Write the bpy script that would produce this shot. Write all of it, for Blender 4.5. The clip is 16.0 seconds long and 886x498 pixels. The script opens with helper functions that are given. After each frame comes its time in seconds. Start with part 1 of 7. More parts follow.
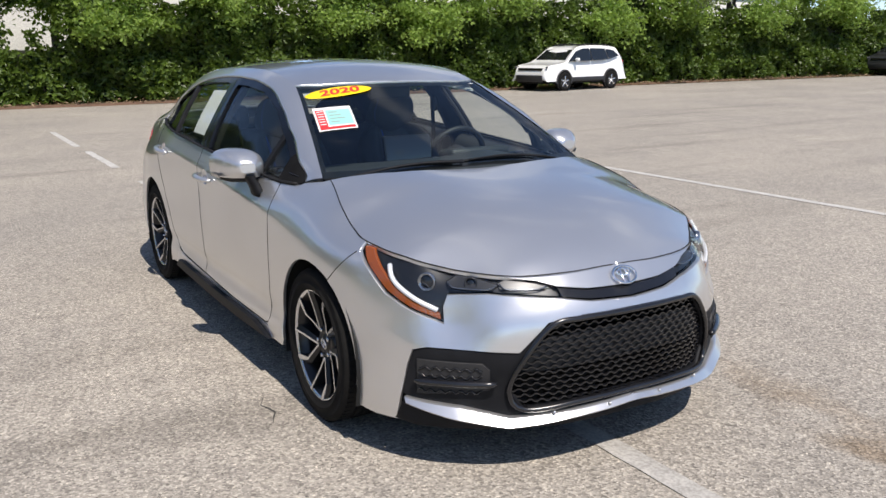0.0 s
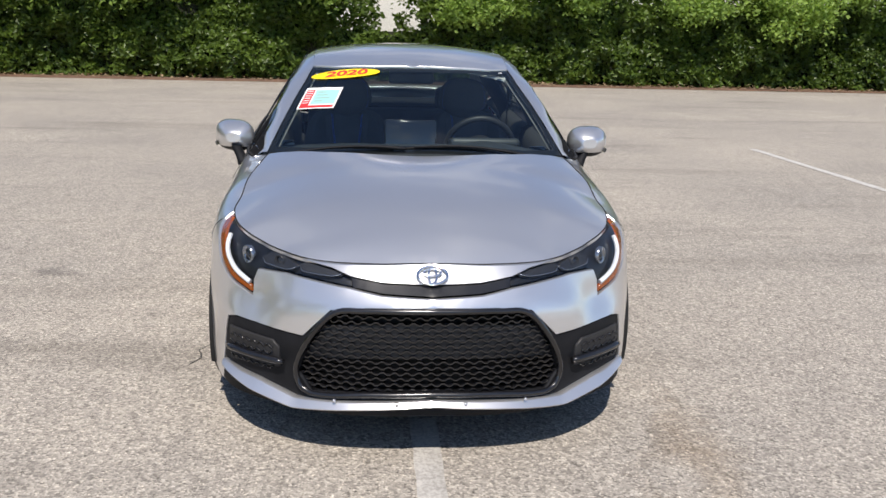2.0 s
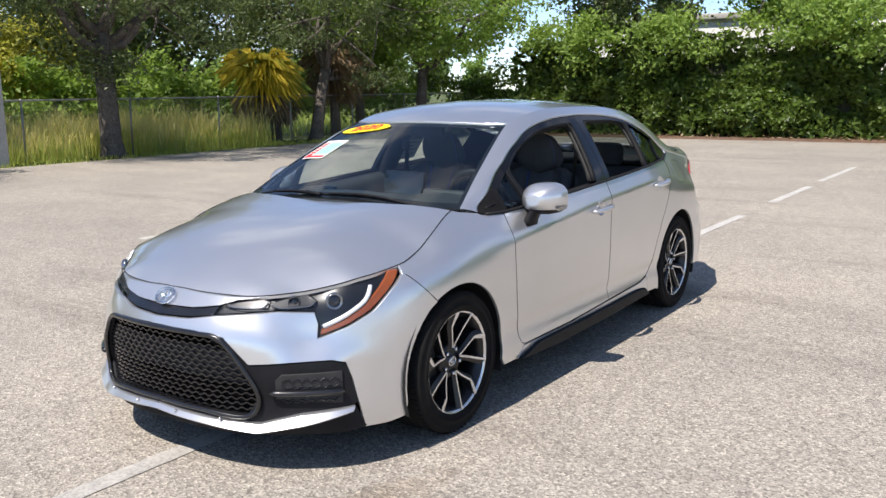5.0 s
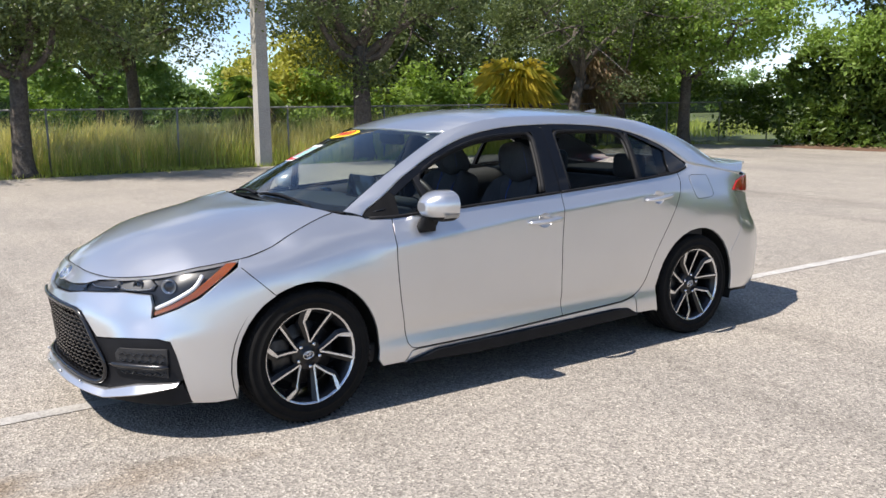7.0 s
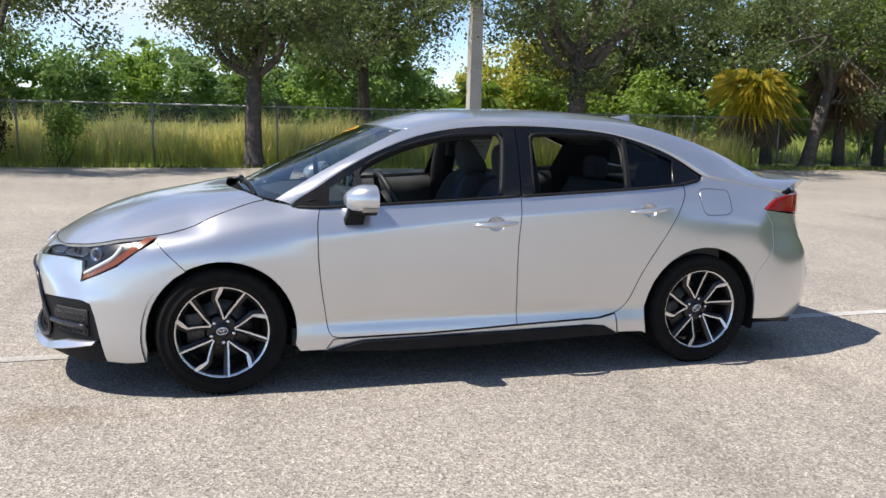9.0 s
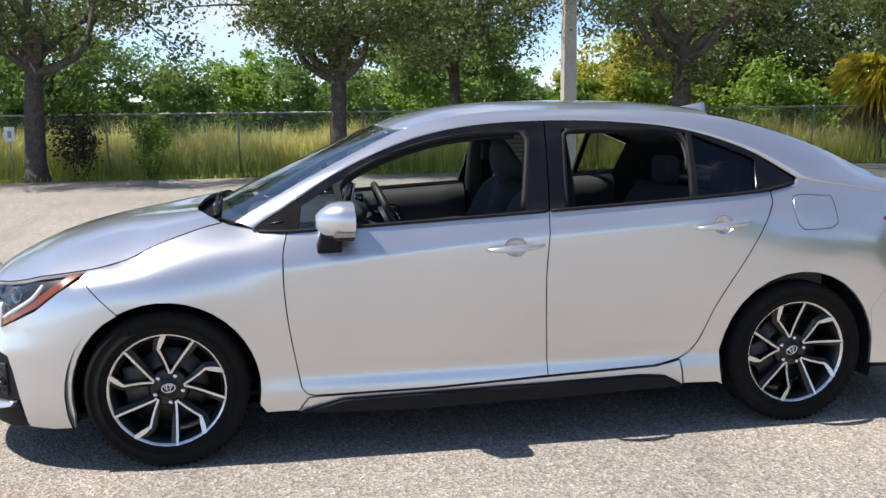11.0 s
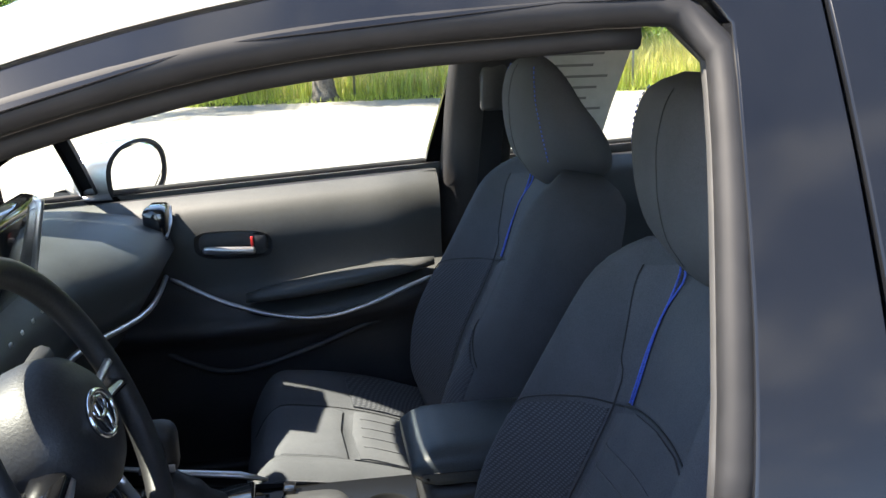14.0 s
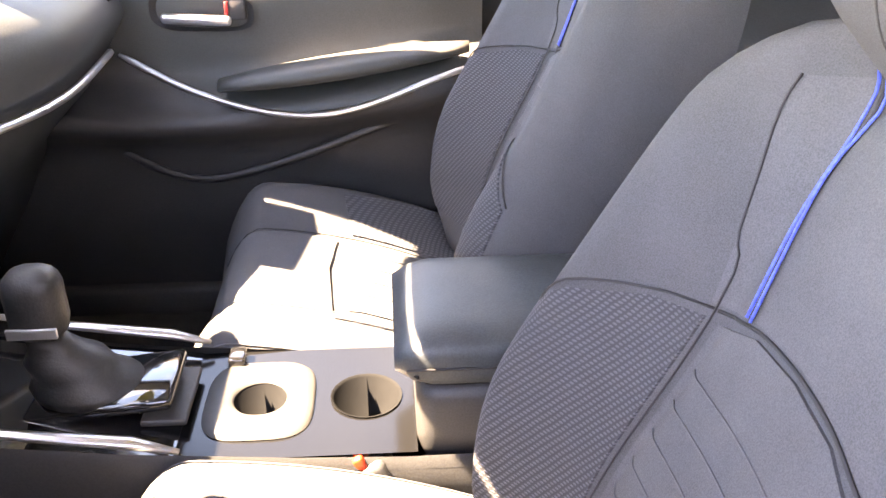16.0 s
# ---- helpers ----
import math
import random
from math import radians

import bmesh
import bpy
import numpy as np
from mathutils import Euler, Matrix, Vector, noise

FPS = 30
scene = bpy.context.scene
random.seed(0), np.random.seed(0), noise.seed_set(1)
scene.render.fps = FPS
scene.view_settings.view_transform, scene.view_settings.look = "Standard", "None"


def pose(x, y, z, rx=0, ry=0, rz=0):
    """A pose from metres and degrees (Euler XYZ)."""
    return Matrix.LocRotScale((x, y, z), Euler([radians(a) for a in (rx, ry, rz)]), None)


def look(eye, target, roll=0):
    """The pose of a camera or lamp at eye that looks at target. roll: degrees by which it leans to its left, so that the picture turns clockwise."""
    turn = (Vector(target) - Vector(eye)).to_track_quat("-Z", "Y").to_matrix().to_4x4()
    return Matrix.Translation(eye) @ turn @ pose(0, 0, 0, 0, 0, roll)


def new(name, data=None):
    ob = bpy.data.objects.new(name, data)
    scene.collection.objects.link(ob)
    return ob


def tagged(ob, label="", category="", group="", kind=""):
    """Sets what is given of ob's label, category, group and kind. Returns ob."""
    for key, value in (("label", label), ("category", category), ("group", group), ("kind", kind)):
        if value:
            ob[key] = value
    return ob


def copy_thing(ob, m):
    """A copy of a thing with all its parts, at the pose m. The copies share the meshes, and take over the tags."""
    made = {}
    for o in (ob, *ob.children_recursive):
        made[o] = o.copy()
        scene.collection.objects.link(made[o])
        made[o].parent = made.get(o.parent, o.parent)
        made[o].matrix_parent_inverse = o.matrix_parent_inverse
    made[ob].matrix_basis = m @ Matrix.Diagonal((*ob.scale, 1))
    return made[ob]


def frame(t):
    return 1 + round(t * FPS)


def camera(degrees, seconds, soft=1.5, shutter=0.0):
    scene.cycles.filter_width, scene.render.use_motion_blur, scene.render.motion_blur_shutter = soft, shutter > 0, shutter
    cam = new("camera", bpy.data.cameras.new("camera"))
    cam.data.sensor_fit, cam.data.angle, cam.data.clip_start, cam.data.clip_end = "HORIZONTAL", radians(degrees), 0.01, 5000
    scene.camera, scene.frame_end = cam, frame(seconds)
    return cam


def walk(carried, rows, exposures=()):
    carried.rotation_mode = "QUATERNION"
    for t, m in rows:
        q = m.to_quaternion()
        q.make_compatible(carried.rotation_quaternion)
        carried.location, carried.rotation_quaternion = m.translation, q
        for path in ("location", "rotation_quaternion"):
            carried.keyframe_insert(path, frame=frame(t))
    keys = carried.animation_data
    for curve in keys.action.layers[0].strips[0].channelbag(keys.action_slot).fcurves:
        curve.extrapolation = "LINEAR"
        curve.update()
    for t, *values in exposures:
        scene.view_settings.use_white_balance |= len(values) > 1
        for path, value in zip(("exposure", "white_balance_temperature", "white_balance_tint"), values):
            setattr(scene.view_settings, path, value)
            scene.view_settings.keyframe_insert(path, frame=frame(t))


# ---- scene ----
# ---- camera and walk ----
cam = camera(53.6, 16.0)
PATH = [
    (0, (4.547, -2.135, 1.502), (2.866, -1.149, 1.052), -0.5),
    (0.5, (4.782, -1.682, 1.511), (3.012, -0.888, 1.026), -0.5),
    (1, (4.94, -1.199, 1.518), (3.092, -0.612, 1.028), 0.1),
    (1.5, (5.12, -0.722, 1.508), (3.217, -0.343, 1.025), 1.0),
    (2, (5.14, -0.217, 1.507), (3.206, -0.051, 1.028), 1.4),
    (2.5, (5.188, 0.29, 1.513), (3.247, 0.212, 1.038), 1.1),
    (3, (5.114, 0.862, 1.517), (3.195, 0.524, 1.068), 0.54),
    (3.5, (5.024, 1.419, 1.519), (3.154, 0.855, 1.09), 0.57),
    (4, (4.868, 1.958, 1.516), (3.07, 1.181, 1.112), 0.21),
    (4.5, (4.665, 2.481, 1.513), (2.959, 1.508, 1.135), -0.23),
    (6.8, (3.268, 4.293, 1.452), (2.065, 2.729, 1.123), -0.8),
    (7, (3.089, 4.442, 1.479), (1.963, 2.823, 1.148), -0.5),
    (7.5, (2.644, 4.716, 1.454), (1.667, 3.002, 1.126), 0.5),
    (8, (2.253, 4.972, 1.442), (1.375, 3.207, 1.108), 1.7),
    (8.5, (1.867, 5.102, 1.399), (1.124, 3.272, 1.083), 1.8),
    (9, (1.556, 5.181, 1.432), (0.974, 3.294, 1.116), 1.4),
    (9.5, (1.371, 5.187, 1.398), (0.866, 3.276, 1.095), 1.2),
    (9.7, (1.32, 5.145, 1.381), (0.821, 3.231, 1.081), 0.8),
    (11.8, (0.489, 3.513, 1.405), (0.247, 1.555, 1.078), -1.2),
    (12, (0.42, 3.288, 1.399), (0.186, 1.331, 1.062), -1.3),
    (12.5, (0.331, 2.751, 1.378), (0.142, 0.793, 1.016), -1.4),
    (13, (0.242, 2.197, 1.35), (0.076, 0.241, 0.968), -1.3),
    (13.5, (0.162, 1.727, 1.338), (-0.009, -0.22, 0.911), -1.2),
    (14, (0.133, 1.258, 1.293), (-0.154, -0.659, 0.801), -1.5),
    (14.5, (0.064, 0.982, 1.275), (-0.317, -0.897, 0.706), -2.0),
    (15, (0.013, 0.844, 1.269), (-0.385, -1.015, 0.646), -0.5),
    (15.5, (-0.004, 0.804, 1.224), (-0.335, -1.008, 0.446), -0.3),
    (16, (0.012, 0.812, 1.172), (-0.107, -0.95, 0.232), -0.0),
]
EXPOSURES = [(0, .18, 6600, 12), (2.5, .28, 6600, 12), (3.5, .44, 6600, 12), (4.7, .48, 6600, 12), (7.2, .52, 6600, 12), (9.5, .46, 6600, 12), (12.6, .62, 6700, 13), (13.5, 1.3, 7200, 14), (14.0, 2.6, 7100, 11), (14.5, 3.1, 7500, 12), (15.0, 3.55, 7500, 14), (15.3, 4.2, 7600, 20), (15.6, 4.9, 7900, 26), (16, 5.5, 11500, 29)]
walk(cam, [(t, look(eye, target, roll)) for t, eye, target, roll in PATH], EXPOSURES)

# ---- sky and sun ----
world = bpy.data.worlds.new("sky")
scene.world = world
world.use_nodes = True
sky = world.node_tree.nodes.new("ShaderNodeTexSky")
sky.sky_type, sky.sun_disc = "NISHITA", False
sky.sun_elevation, sky.sun_rotation = radians(55.6), radians(92.5)
sky.air_density, sky.dust_density, sky.ozone_density, sky.altitude = .8, .0, 2.6, 1800
wn = world.node_tree
way, puff = wn.nodes.new("ShaderNodeTexCoord"), wn.nodes.new("ShaderNodeTexNoise")
squash_shift = (3.1, 1.7, .4)
puff.inputs["Scale"].default_value, puff.inputs["Detail"].default_value, puff.inputs["Roughness"].default_value = 3.4, 8.0, .58
squash = wn.nodes.new("ShaderNodeMapping")
squash.inputs["Scale"].default_value = (1, 1, 2.2)
squash.inputs["Location"].default_value = squash_shift
wn.links.new(way.outputs["Generated"], squash.inputs["Vector"]), wn.links.new(squash.outputs["Vector"], puff.inputs["Vector"])
cover = wn.nodes.new("ShaderNodeValToRGB")
cover.color_ramp.elements[0].position, cover.color_ramp.elements[1].position = .53, .76
wn.links.new(puff.outputs["Fac"], cover.inputs["Fac"])
cloud = wn.nodes.new("ShaderNodeMix")
cloud.data_type = "RGBA"
cloud.inputs[7].default_value = (5.2, 5.3, 5.5, 1)
wn.links.new(cover.outputs["Color"], cloud.inputs[0]), wn.links.new(sky.outputs[0], cloud.inputs[6])
wn.links.new(cloud.outputs[2], wn.nodes["Background"].inputs["Color"])
world.node_tree.nodes["Background"].inputs["Strength"].default_value = .14
sun = new("sun", bpy.data.lights.new("sun", "SUN"))
sun.data.energy, sun.data.angle, sun.data.color = 4.9, radians(.53), (1, .94, .86)
sun.matrix_basis = look((.68 * 30, -.03 * 30, 30), (0, 0, 0))

# ---- helpers of this scene ----
def part(name, bm, material, parent, label=""):
    """Links a bmesh as one mesh under a thing or a part."""
    me = bpy.data.meshes.new(name)
    bm.to_mesh(me)
    bm.free()
    for m in (material if isinstance(material, (list, tuple)) else [material]):
        me.materials.append(m)
    ob = new(name, me)
    if parent is not None:
        ob.parent = parent
    return tagged(ob, label)


def thing(name, label, category, place=None, group="", kind=""):
    ob = new(name)
    ob.empty_display_size = 0.1
    if place is not None:
        ob.matrix_basis = place
    return tagged(ob, label, category, group, kind)


def solid(name, bm, material, label, category, place=None, group="", kind=""):
    ob = part(name, bm, material, None)
    if place is not None:
        ob.matrix_basis = place
    return tagged(ob, label, category, group, kind)


def inside(poly, x, y):
    hit, j = False, len(poly) - 1
    for i in range(len(poly)):
        xi, yi, xj, yj = poly[i][0], poly[i][1], poly[j][0], poly[j][1]
        if (yi > y) != (yj > y) and x < (xj - xi) * (y - yi) / (yj - yi) + xi:
            hit = not hit
        j = i
    return hit


def dense(points, step=0.025):
    """A closed outline cut into short steps, its corners kept."""
    out = []
    for i, a in enumerate(points):
        a, b = np.array(a, float), np.array(points[(i + 1) % len(points)], float)
        k = max(1, int(np.ceil(np.linalg.norm(b - a) / step)))
        out += [a + (b - a) * j / k for j in range(k)]
    return out


def shrunk(poly, by, keep=None):
    n, area = len(poly), 0.0
    for i in range(n):
        a, b = poly[i], poly[(i + 1) % n]
        area += a[0] * b[1] - b[0] * a[1]
    s = 1 if area > 0 else -1
    out = []
    for i in range(n):
        a, b, c = np.array(poly[i - 1]), np.array(poly[i]), np.array(poly[(i + 1) % n])
        d, e = b - a, c - b
        d, e = d / (np.linalg.norm(d) + 1e-9), e / (np.linalg.norm(e) + 1e-9)
        m = np.array([-(d + e)[1], (d + e)[0]])
        m = m / max(np.linalg.norm(m), 0.3) * s
        out.append(b if keep is not None and keep(b) else b + m * by)
    return out


def skin(outline, surface, spacing=0.035, inset=0.002, out=0.0, flange=0.014, open_at=None, bm=None, mirror=False, step=0.022, lip=0.002, hole=()):
    """A sheet cut out of a curved surface by an outline, with rolled edges turned inwards. surface(a, b, out) gives the place.
    open_at(point) tells where the outline lies on the middle of the car, with no edge there."""
    from mathutils.geometry import delaunay_2d_cdt
    poly = dense(outline, step)
    if inset:
        poly = shrunk(poly, inset, open_at)
    xs, ys = [p[0] for p in poly], [p[1] for p in poly]
    pts = [Vector((p[0], p[1])) for p in poly]
    edges = [(i, (i + 1) % len(poly)) for i in range(len(poly))]
    hole = [Vector(p) for p in hole]
    edges += [(len(pts) + i, len(pts) + (i + 1) % len(hole)) for i in range(len(hole))]
    pts += hole
    border = np.array([[p[0], p[1]] for p in pts])
    nx, ny = int((max(xs) - min(xs)) / spacing) + 1, int((max(ys) - min(ys)) / spacing) + 1
    for i in range(nx + 1):
        for j in range(ny + 1):
            x, y = min(xs) + (i + .5 * (j % 2)) * spacing, min(ys) + j * spacing
            if inside(poly, x, y) and not (hole and inside(hole, x, y)) and np.min(np.sum((border - (x, y)) ** 2, axis=1)) > (spacing * .45) ** 2:
                pts.append(Vector((x, y)))
    v2, _, faces, _, _, _ = delaunay_2d_cdt(pts, edges, [], 1, 1e-5)
    bm = bm or bmesh.new()
    turn = Vector((1, -1, 1)) if mirror else Vector((1, 1, 1))
    vs = [bm.verts.new(surface(p.x, p.y, out) * turn) for p in v2]
    ref = None
    made = []
    for f in faces:
        c = sum((v2[i] for i in f), Vector((0, 0))) / 3
        if not inside(poly, c.x, c.y) or (hole and inside(hole, c.x, c.y)):
            continue
        tri = [vs[i] for i in f]
        a, b, d = (v.co for v in tri)
        nrm = (b - a).cross(d - a)
        if nrm.length < 1e-12:
            continue
        up = (surface(c.x, c.y, out + .01) - surface(c.x, c.y, out)) * turn
        if nrm.dot(up) < 0:
            tri.reverse()
        try:
            face = bm.faces.new(tri)
        except ValueError:
            continue
        face.smooth = True
        made.append(face)
    if flange:
        rim = [p for p in poly]
        mid = shrunk(rim, -lip, open_at)
        ring = []
        for p, q in zip(rim, mid):
            ring.append([bm.verts.new(surface(*w, o) * turn) for w, o in ((p, out), (q, out - lip * 1.2), (q, out - flange))])
        for i in range(len(ring)):
            a, b = ring[i], ring[(i + 1) % len(ring)]
            if open_at and open_at(rim[i]) and open_at(rim[(i + 1) % len(ring)]):
                continue
            for k in range(2):
                f = bm.faces.new((a[k], b[k], b[k + 1], a[k + 1]))
                f.smooth = k == 0
    for v in [v for v in bm.verts if not v.link_faces]:
        bm.verts.remove(v)
    return bm


def lathe(profile, segments=48, axis="y", bm=None, smooth=True):
    """Turns (radius, along) round an axis through the origin."""
    bm = bm or bmesh.new()
    rings = []
    for r, h in profile:
        ring = []
        for i in range(segments):
            a = 2 * math.pi * i / segments
            c, s = r * math.cos(a), r * math.sin(a)
            ring.append(bm.verts.new((c, h, s) if axis == "y" else (c, s, h) if axis == "z" else (h, c, s)))
        rings.append(ring)
    for a, b in zip(rings, rings[1:]):
        for i in range(segments):
            f = bm.faces.new((a[i], a[(i + 1) % segments], b[(i + 1) % segments], b[i]))
            f.smooth = smooth
    return bm


def tube(points, radius, sides=8, bm=None, closed=False, flat=1.0, ends=True):
    """A pipe along points; radius may be a list; flat squeezes it along its second side."""
    bm = bm or bmesh.new()
    p = [Vector(tuple(float(c) for c in q)) for q in points]
    n = len(p)
    rad = [float(r) for r in radius] if isinstance(radius, (list, tuple)) else [float(radius)] * n
    rings, side = [], None
    for i in range(n):
        d = (p[(i + 1) % n] - p[i - 1]) if closed else (p[min(i + 1, n - 1)] - p[max(i - 1, 0)])
        d.normalize()
        if side is None:
            side = d.orthogonal().normalized() if abs(d.z) > .95 else d.cross(Vector((0, 0, 1))).normalized()
        side = (side - d * side.dot(d)).normalized()
        up = d.cross(side)
        rings.append([bm.verts.new(p[i] + rad[i] * (math.cos(2 * math.pi * k / sides) * side + flat * math.sin(2 * math.pi * k / sides) * up)) for k in range(sides)])
    for i in range(n if closed else n - 1):
        a, b = rings[i], rings[(i + 1) % n]
        for k in range(sides):
            f = bm.faces.new((a[k], a[(k + 1) % sides], b[(k + 1) % sides], b[k]))
            f.smooth = True
    if ends and not closed:
        bm.faces.new(rings[0][::-1])
        bm.faces.new(rings[-1])
    bmesh.ops.recalc_face_normals(bm, faces=bm.faces[:])
    return bm


def box(size, place=(0, 0, 0), bevel=0.0, segments=2, bm=None, turn=None):
    """A block with rounded edges."""
    own = bmesh.new()
    bmesh.ops.create_cube(own, size=1.0)
    bmesh.ops.scale(own, vec=size, verts=own.verts)
    if bevel:
        bmesh.ops.bevel(own, geom=own.edges[:], offset=bevel, segments=segments, profile=.5, affect="EDGES")
        for f in own.faces:
            f.smooth = True
    m = Matrix.Translation(place) @ (turn.to_4x4() if turn is not None else Matrix())
    bmesh.ops.transform(own, matrix=m, verts=own.verts)
    if bm is None:
        return own
    joined(bm, own)
    return bm


def joined(bm, other):
    """Adds another bmesh to bm."""
    me = bpy.data.meshes.new("joined")
    other.to_mesh(me)
    other.free()
    bm.from_mesh(me)
    bpy.data.meshes.remove(me)
    return bm


def slab(outline, thick, bm=None, bevel=0.0, at=None):
    """A flat piece with an outline in its own x and y and a thickness along z, laid by the matrix at."""
    own = bmesh.new()
    low = [own.verts.new((x, y, 0)) for x, y in outline]
    f = own.faces.new(low)
    ext = bmesh.ops.extrude_face_region(own, geom=[f])
    bmesh.ops.translate(own, vec=(0, 0, thick), verts=[v for v in ext["geom"] if isinstance(v, bmesh.types.BMVert)])
    bmesh.ops.recalc_face_normals(own, faces=own.faces[:])
    if bevel:
        bmesh.ops.bevel(own, geom=own.edges[:], offset=bevel, segments=2, profile=.5, affect="EDGES")
    if at is not None:
        bmesh.ops.transform(own, matrix=at, verts=own.verts)
    if bm is None:
        return own
    return joined(bm, own)


def sheet(rows, bm=None, smooth=True, close=False):
    """A grid of quads over rows of points."""
    bm = bm or bmesh.new()
    vs = [[bm.verts.new(p) for p in row] for row in rows]
    for a, b in zip(vs, vs[1:]):
        n = len(a)
        for i in range(n if close else n - 1):
            f = bm.faces.new((a[i], a[(i + 1) % n], b[(i + 1) % n], b[i]))
            f.smooth = smooth
    return bm


def flipped(bm):
    """The mirror image across the car's middle."""
    twin = bm.copy()
    for v in twin.verts:
        v.co.y = -v.co.y
    bmesh.ops.reverse_faces(twin, faces=twin.faces[:])
    return twin


def raw_mesh(name, verts, faces, material, smooth=False, tint=None):
    """A mesh from arrays, for leaves and grass."""
    me = bpy.data.meshes.new(name)
    verts, faces = np.asarray(verts, np.float32), np.asarray(faces, np.int32)
    k = faces.shape[1]
    me.vertices.add(len(verts))
    me.vertices.foreach_set("co", verts.ravel())
    me.loops.add(faces.size)
    me.loops.foreach_set("vertex_index", faces.ravel())
    me.polygons.add(len(faces))
    me.polygons.foreach_set("loop_start", np.arange(0, faces.size, k, dtype=np.int32))
    me.polygons.foreach_set("use_smooth", np.full(len(faces), smooth))
    me.update(calc_edges=True)
    me.materials.append(material)
    return new(name, me)




# ---- materials ----
def material(name, color=(.5, .5, .5), rough=.5, metal=0.0, coat=0.0, spec=.5):
    m = bpy.data.materials.new(name)
    m.use_nodes = True
    b = m.node_tree.nodes["Principled BSDF"]
    b.inputs["Base Color"].default_value = (*color, 1)
    b.inputs["Roughness"].default_value = rough
    b.inputs["Metallic"].default_value = metal
    b.inputs["Coat Weight"].default_value = coat
    b.inputs["Coat Roughness"].default_value = .03
    b.inputs["Specular IOR Level"].default_value = spec
    return m


def node(m, kind, **inputs):
    n = m.node_tree.nodes.new(kind)
    for k, v in inputs.items():
        n.inputs[k.replace("_", " ")].default_value = v
    return n


def link(m, a, b):
    m.node_tree.links.new(a, b)


def shader(m):
    return m.node_tree.nodes["Principled BSDF"]


def noise_of(m, scale, detail=3.0, rough=.55, stretch=(1, 1, 1), where="Object"):
    co, mp = node(m, "ShaderNodeTexCoord"), node(m, "ShaderNodeMapping")
    mp.inputs["Scale"].default_value = stretch
    link(m, co.outputs[where], mp.inputs["Vector"])
    n = node(m, "ShaderNodeTexNoise", Scale=scale, Detail=detail, Roughness=rough)
    link(m, mp.outputs["Vector"], n.inputs["Vector"])
    return n.outputs["Fac"]


def ramp(m, fac, stops):
    r = node(m, "ShaderNodeValToRGB")
    el = r.color_ramp.elements
    while len(el) < len(stops):
        el.new(.5)
    for e, (p, c) in zip(el, stops):
        e.position, e.color = p, (*c, 1) if len(c) == 3 else c
    link(m, fac, r.inputs["Fac"])
    return r.outputs["Color"]


def mixed(m, fac, a, b, blend="MIX"):
    n = node(m, "ShaderNodeMix")
    n.data_type, n.blend_type = "RGBA", blend
    for sock, v in ((n.inputs[0], fac), (n.inputs[6], a), (n.inputs[7], b)):
        if isinstance(v, (int, float)):
            sock.default_value = v
        elif isinstance(v, tuple):
            sock.default_value = (*v, 1)
        else:
            link(m, v, sock)
    return n.outputs[2]


def bumped(m, height, strength=.3, distance=.005):
    b = node(m, "ShaderNodeBump", Strength=strength, Distance=distance)
    link(m, height, b.inputs["Height"])
    link(m, b.outputs["Normal"], shader(m).inputs["Normal"])


def varied(name, dark, light, scale, rough=.7, metal=0.0, detail=4.0, bump=0.0, spec=.5, fine=0.0, coat=0.0, distance=.005):
    """A surface whose colour drifts between two tones, with optional grain."""
    m = material(name, light, rough, metal, coat, spec)
    col = ramp(m, noise_of(m, scale, detail), [(.3, dark), (.7, light)])
    if fine:
        col = mixed(m, .35, col, ramp(m, noise_of(m, fine, 2), [(.35, tuple(c * .6 for c in dark)), (.65, tuple(min(1, c * 1.25) for c in light))]))
    link(m, col, shader(m).inputs["Base Color"])
    if bump:
        bumped(m, noise_of(m, fine or scale * 6, 3), bump, distance)
    return m


def pane_glass(name, tint, ior=1.5, rough=0.0):
    """A thin pane: tinted see-through glass with a gloss that grows towards grazing angles, alike from both sides."""
    m = bpy.data.materials.new(name)
    m.use_nodes = True
    t = m.node_tree
    t.nodes.clear()
    o, mix = node(m, "ShaderNodeOutputMaterial"), node(m, "ShaderNodeMixShader")
    tr, gl, lw = node(m, "ShaderNodeBsdfTransparent"), node(m, "ShaderNodeBsdfGlossy"), node(m, "ShaderNodeLayerWeight", Blend=.5)
    tr.inputs["Color"].default_value = (*tint, 1)
    gl.inputs["Roughness"].default_value = rough
    head_on = ((ior - 1) / (ior + 1)) ** 2
    power, gloss = node(m, "ShaderNodeMath"), node(m, "ShaderNodeMath")
    power.operation, gloss.operation = "POWER", "MULTIPLY_ADD"
    power.inputs[1].default_value = 5.0
    gloss.inputs[1].default_value, gloss.inputs[2].default_value = 1 - head_on, head_on
    link(m, lw.outputs["Facing"], power.inputs[0]), link(m, power.outputs[0], gloss.inputs[0]), link(m, gloss.outputs[0], mix.inputs[0])
    link(m, tr.outputs[0], mix.inputs[1]), link(m, gl.outputs[0], mix.inputs[2]), link(m, mix.outputs[0], o.inputs[0])
    return m


# Silver metallic paint: fine flakes under a clear coat, a trace of dust.
PAINT = material("silver_paint", (.66, .662, .672), .28, .80, 1.0)
link(PAINT, ramp(PAINT, noise_of(PAINT, 2.2, 3), [(.2, (.640, .645, .660)), (.8, (.682, .687, .702))]), shader(PAINT).inputs["Base Color"])

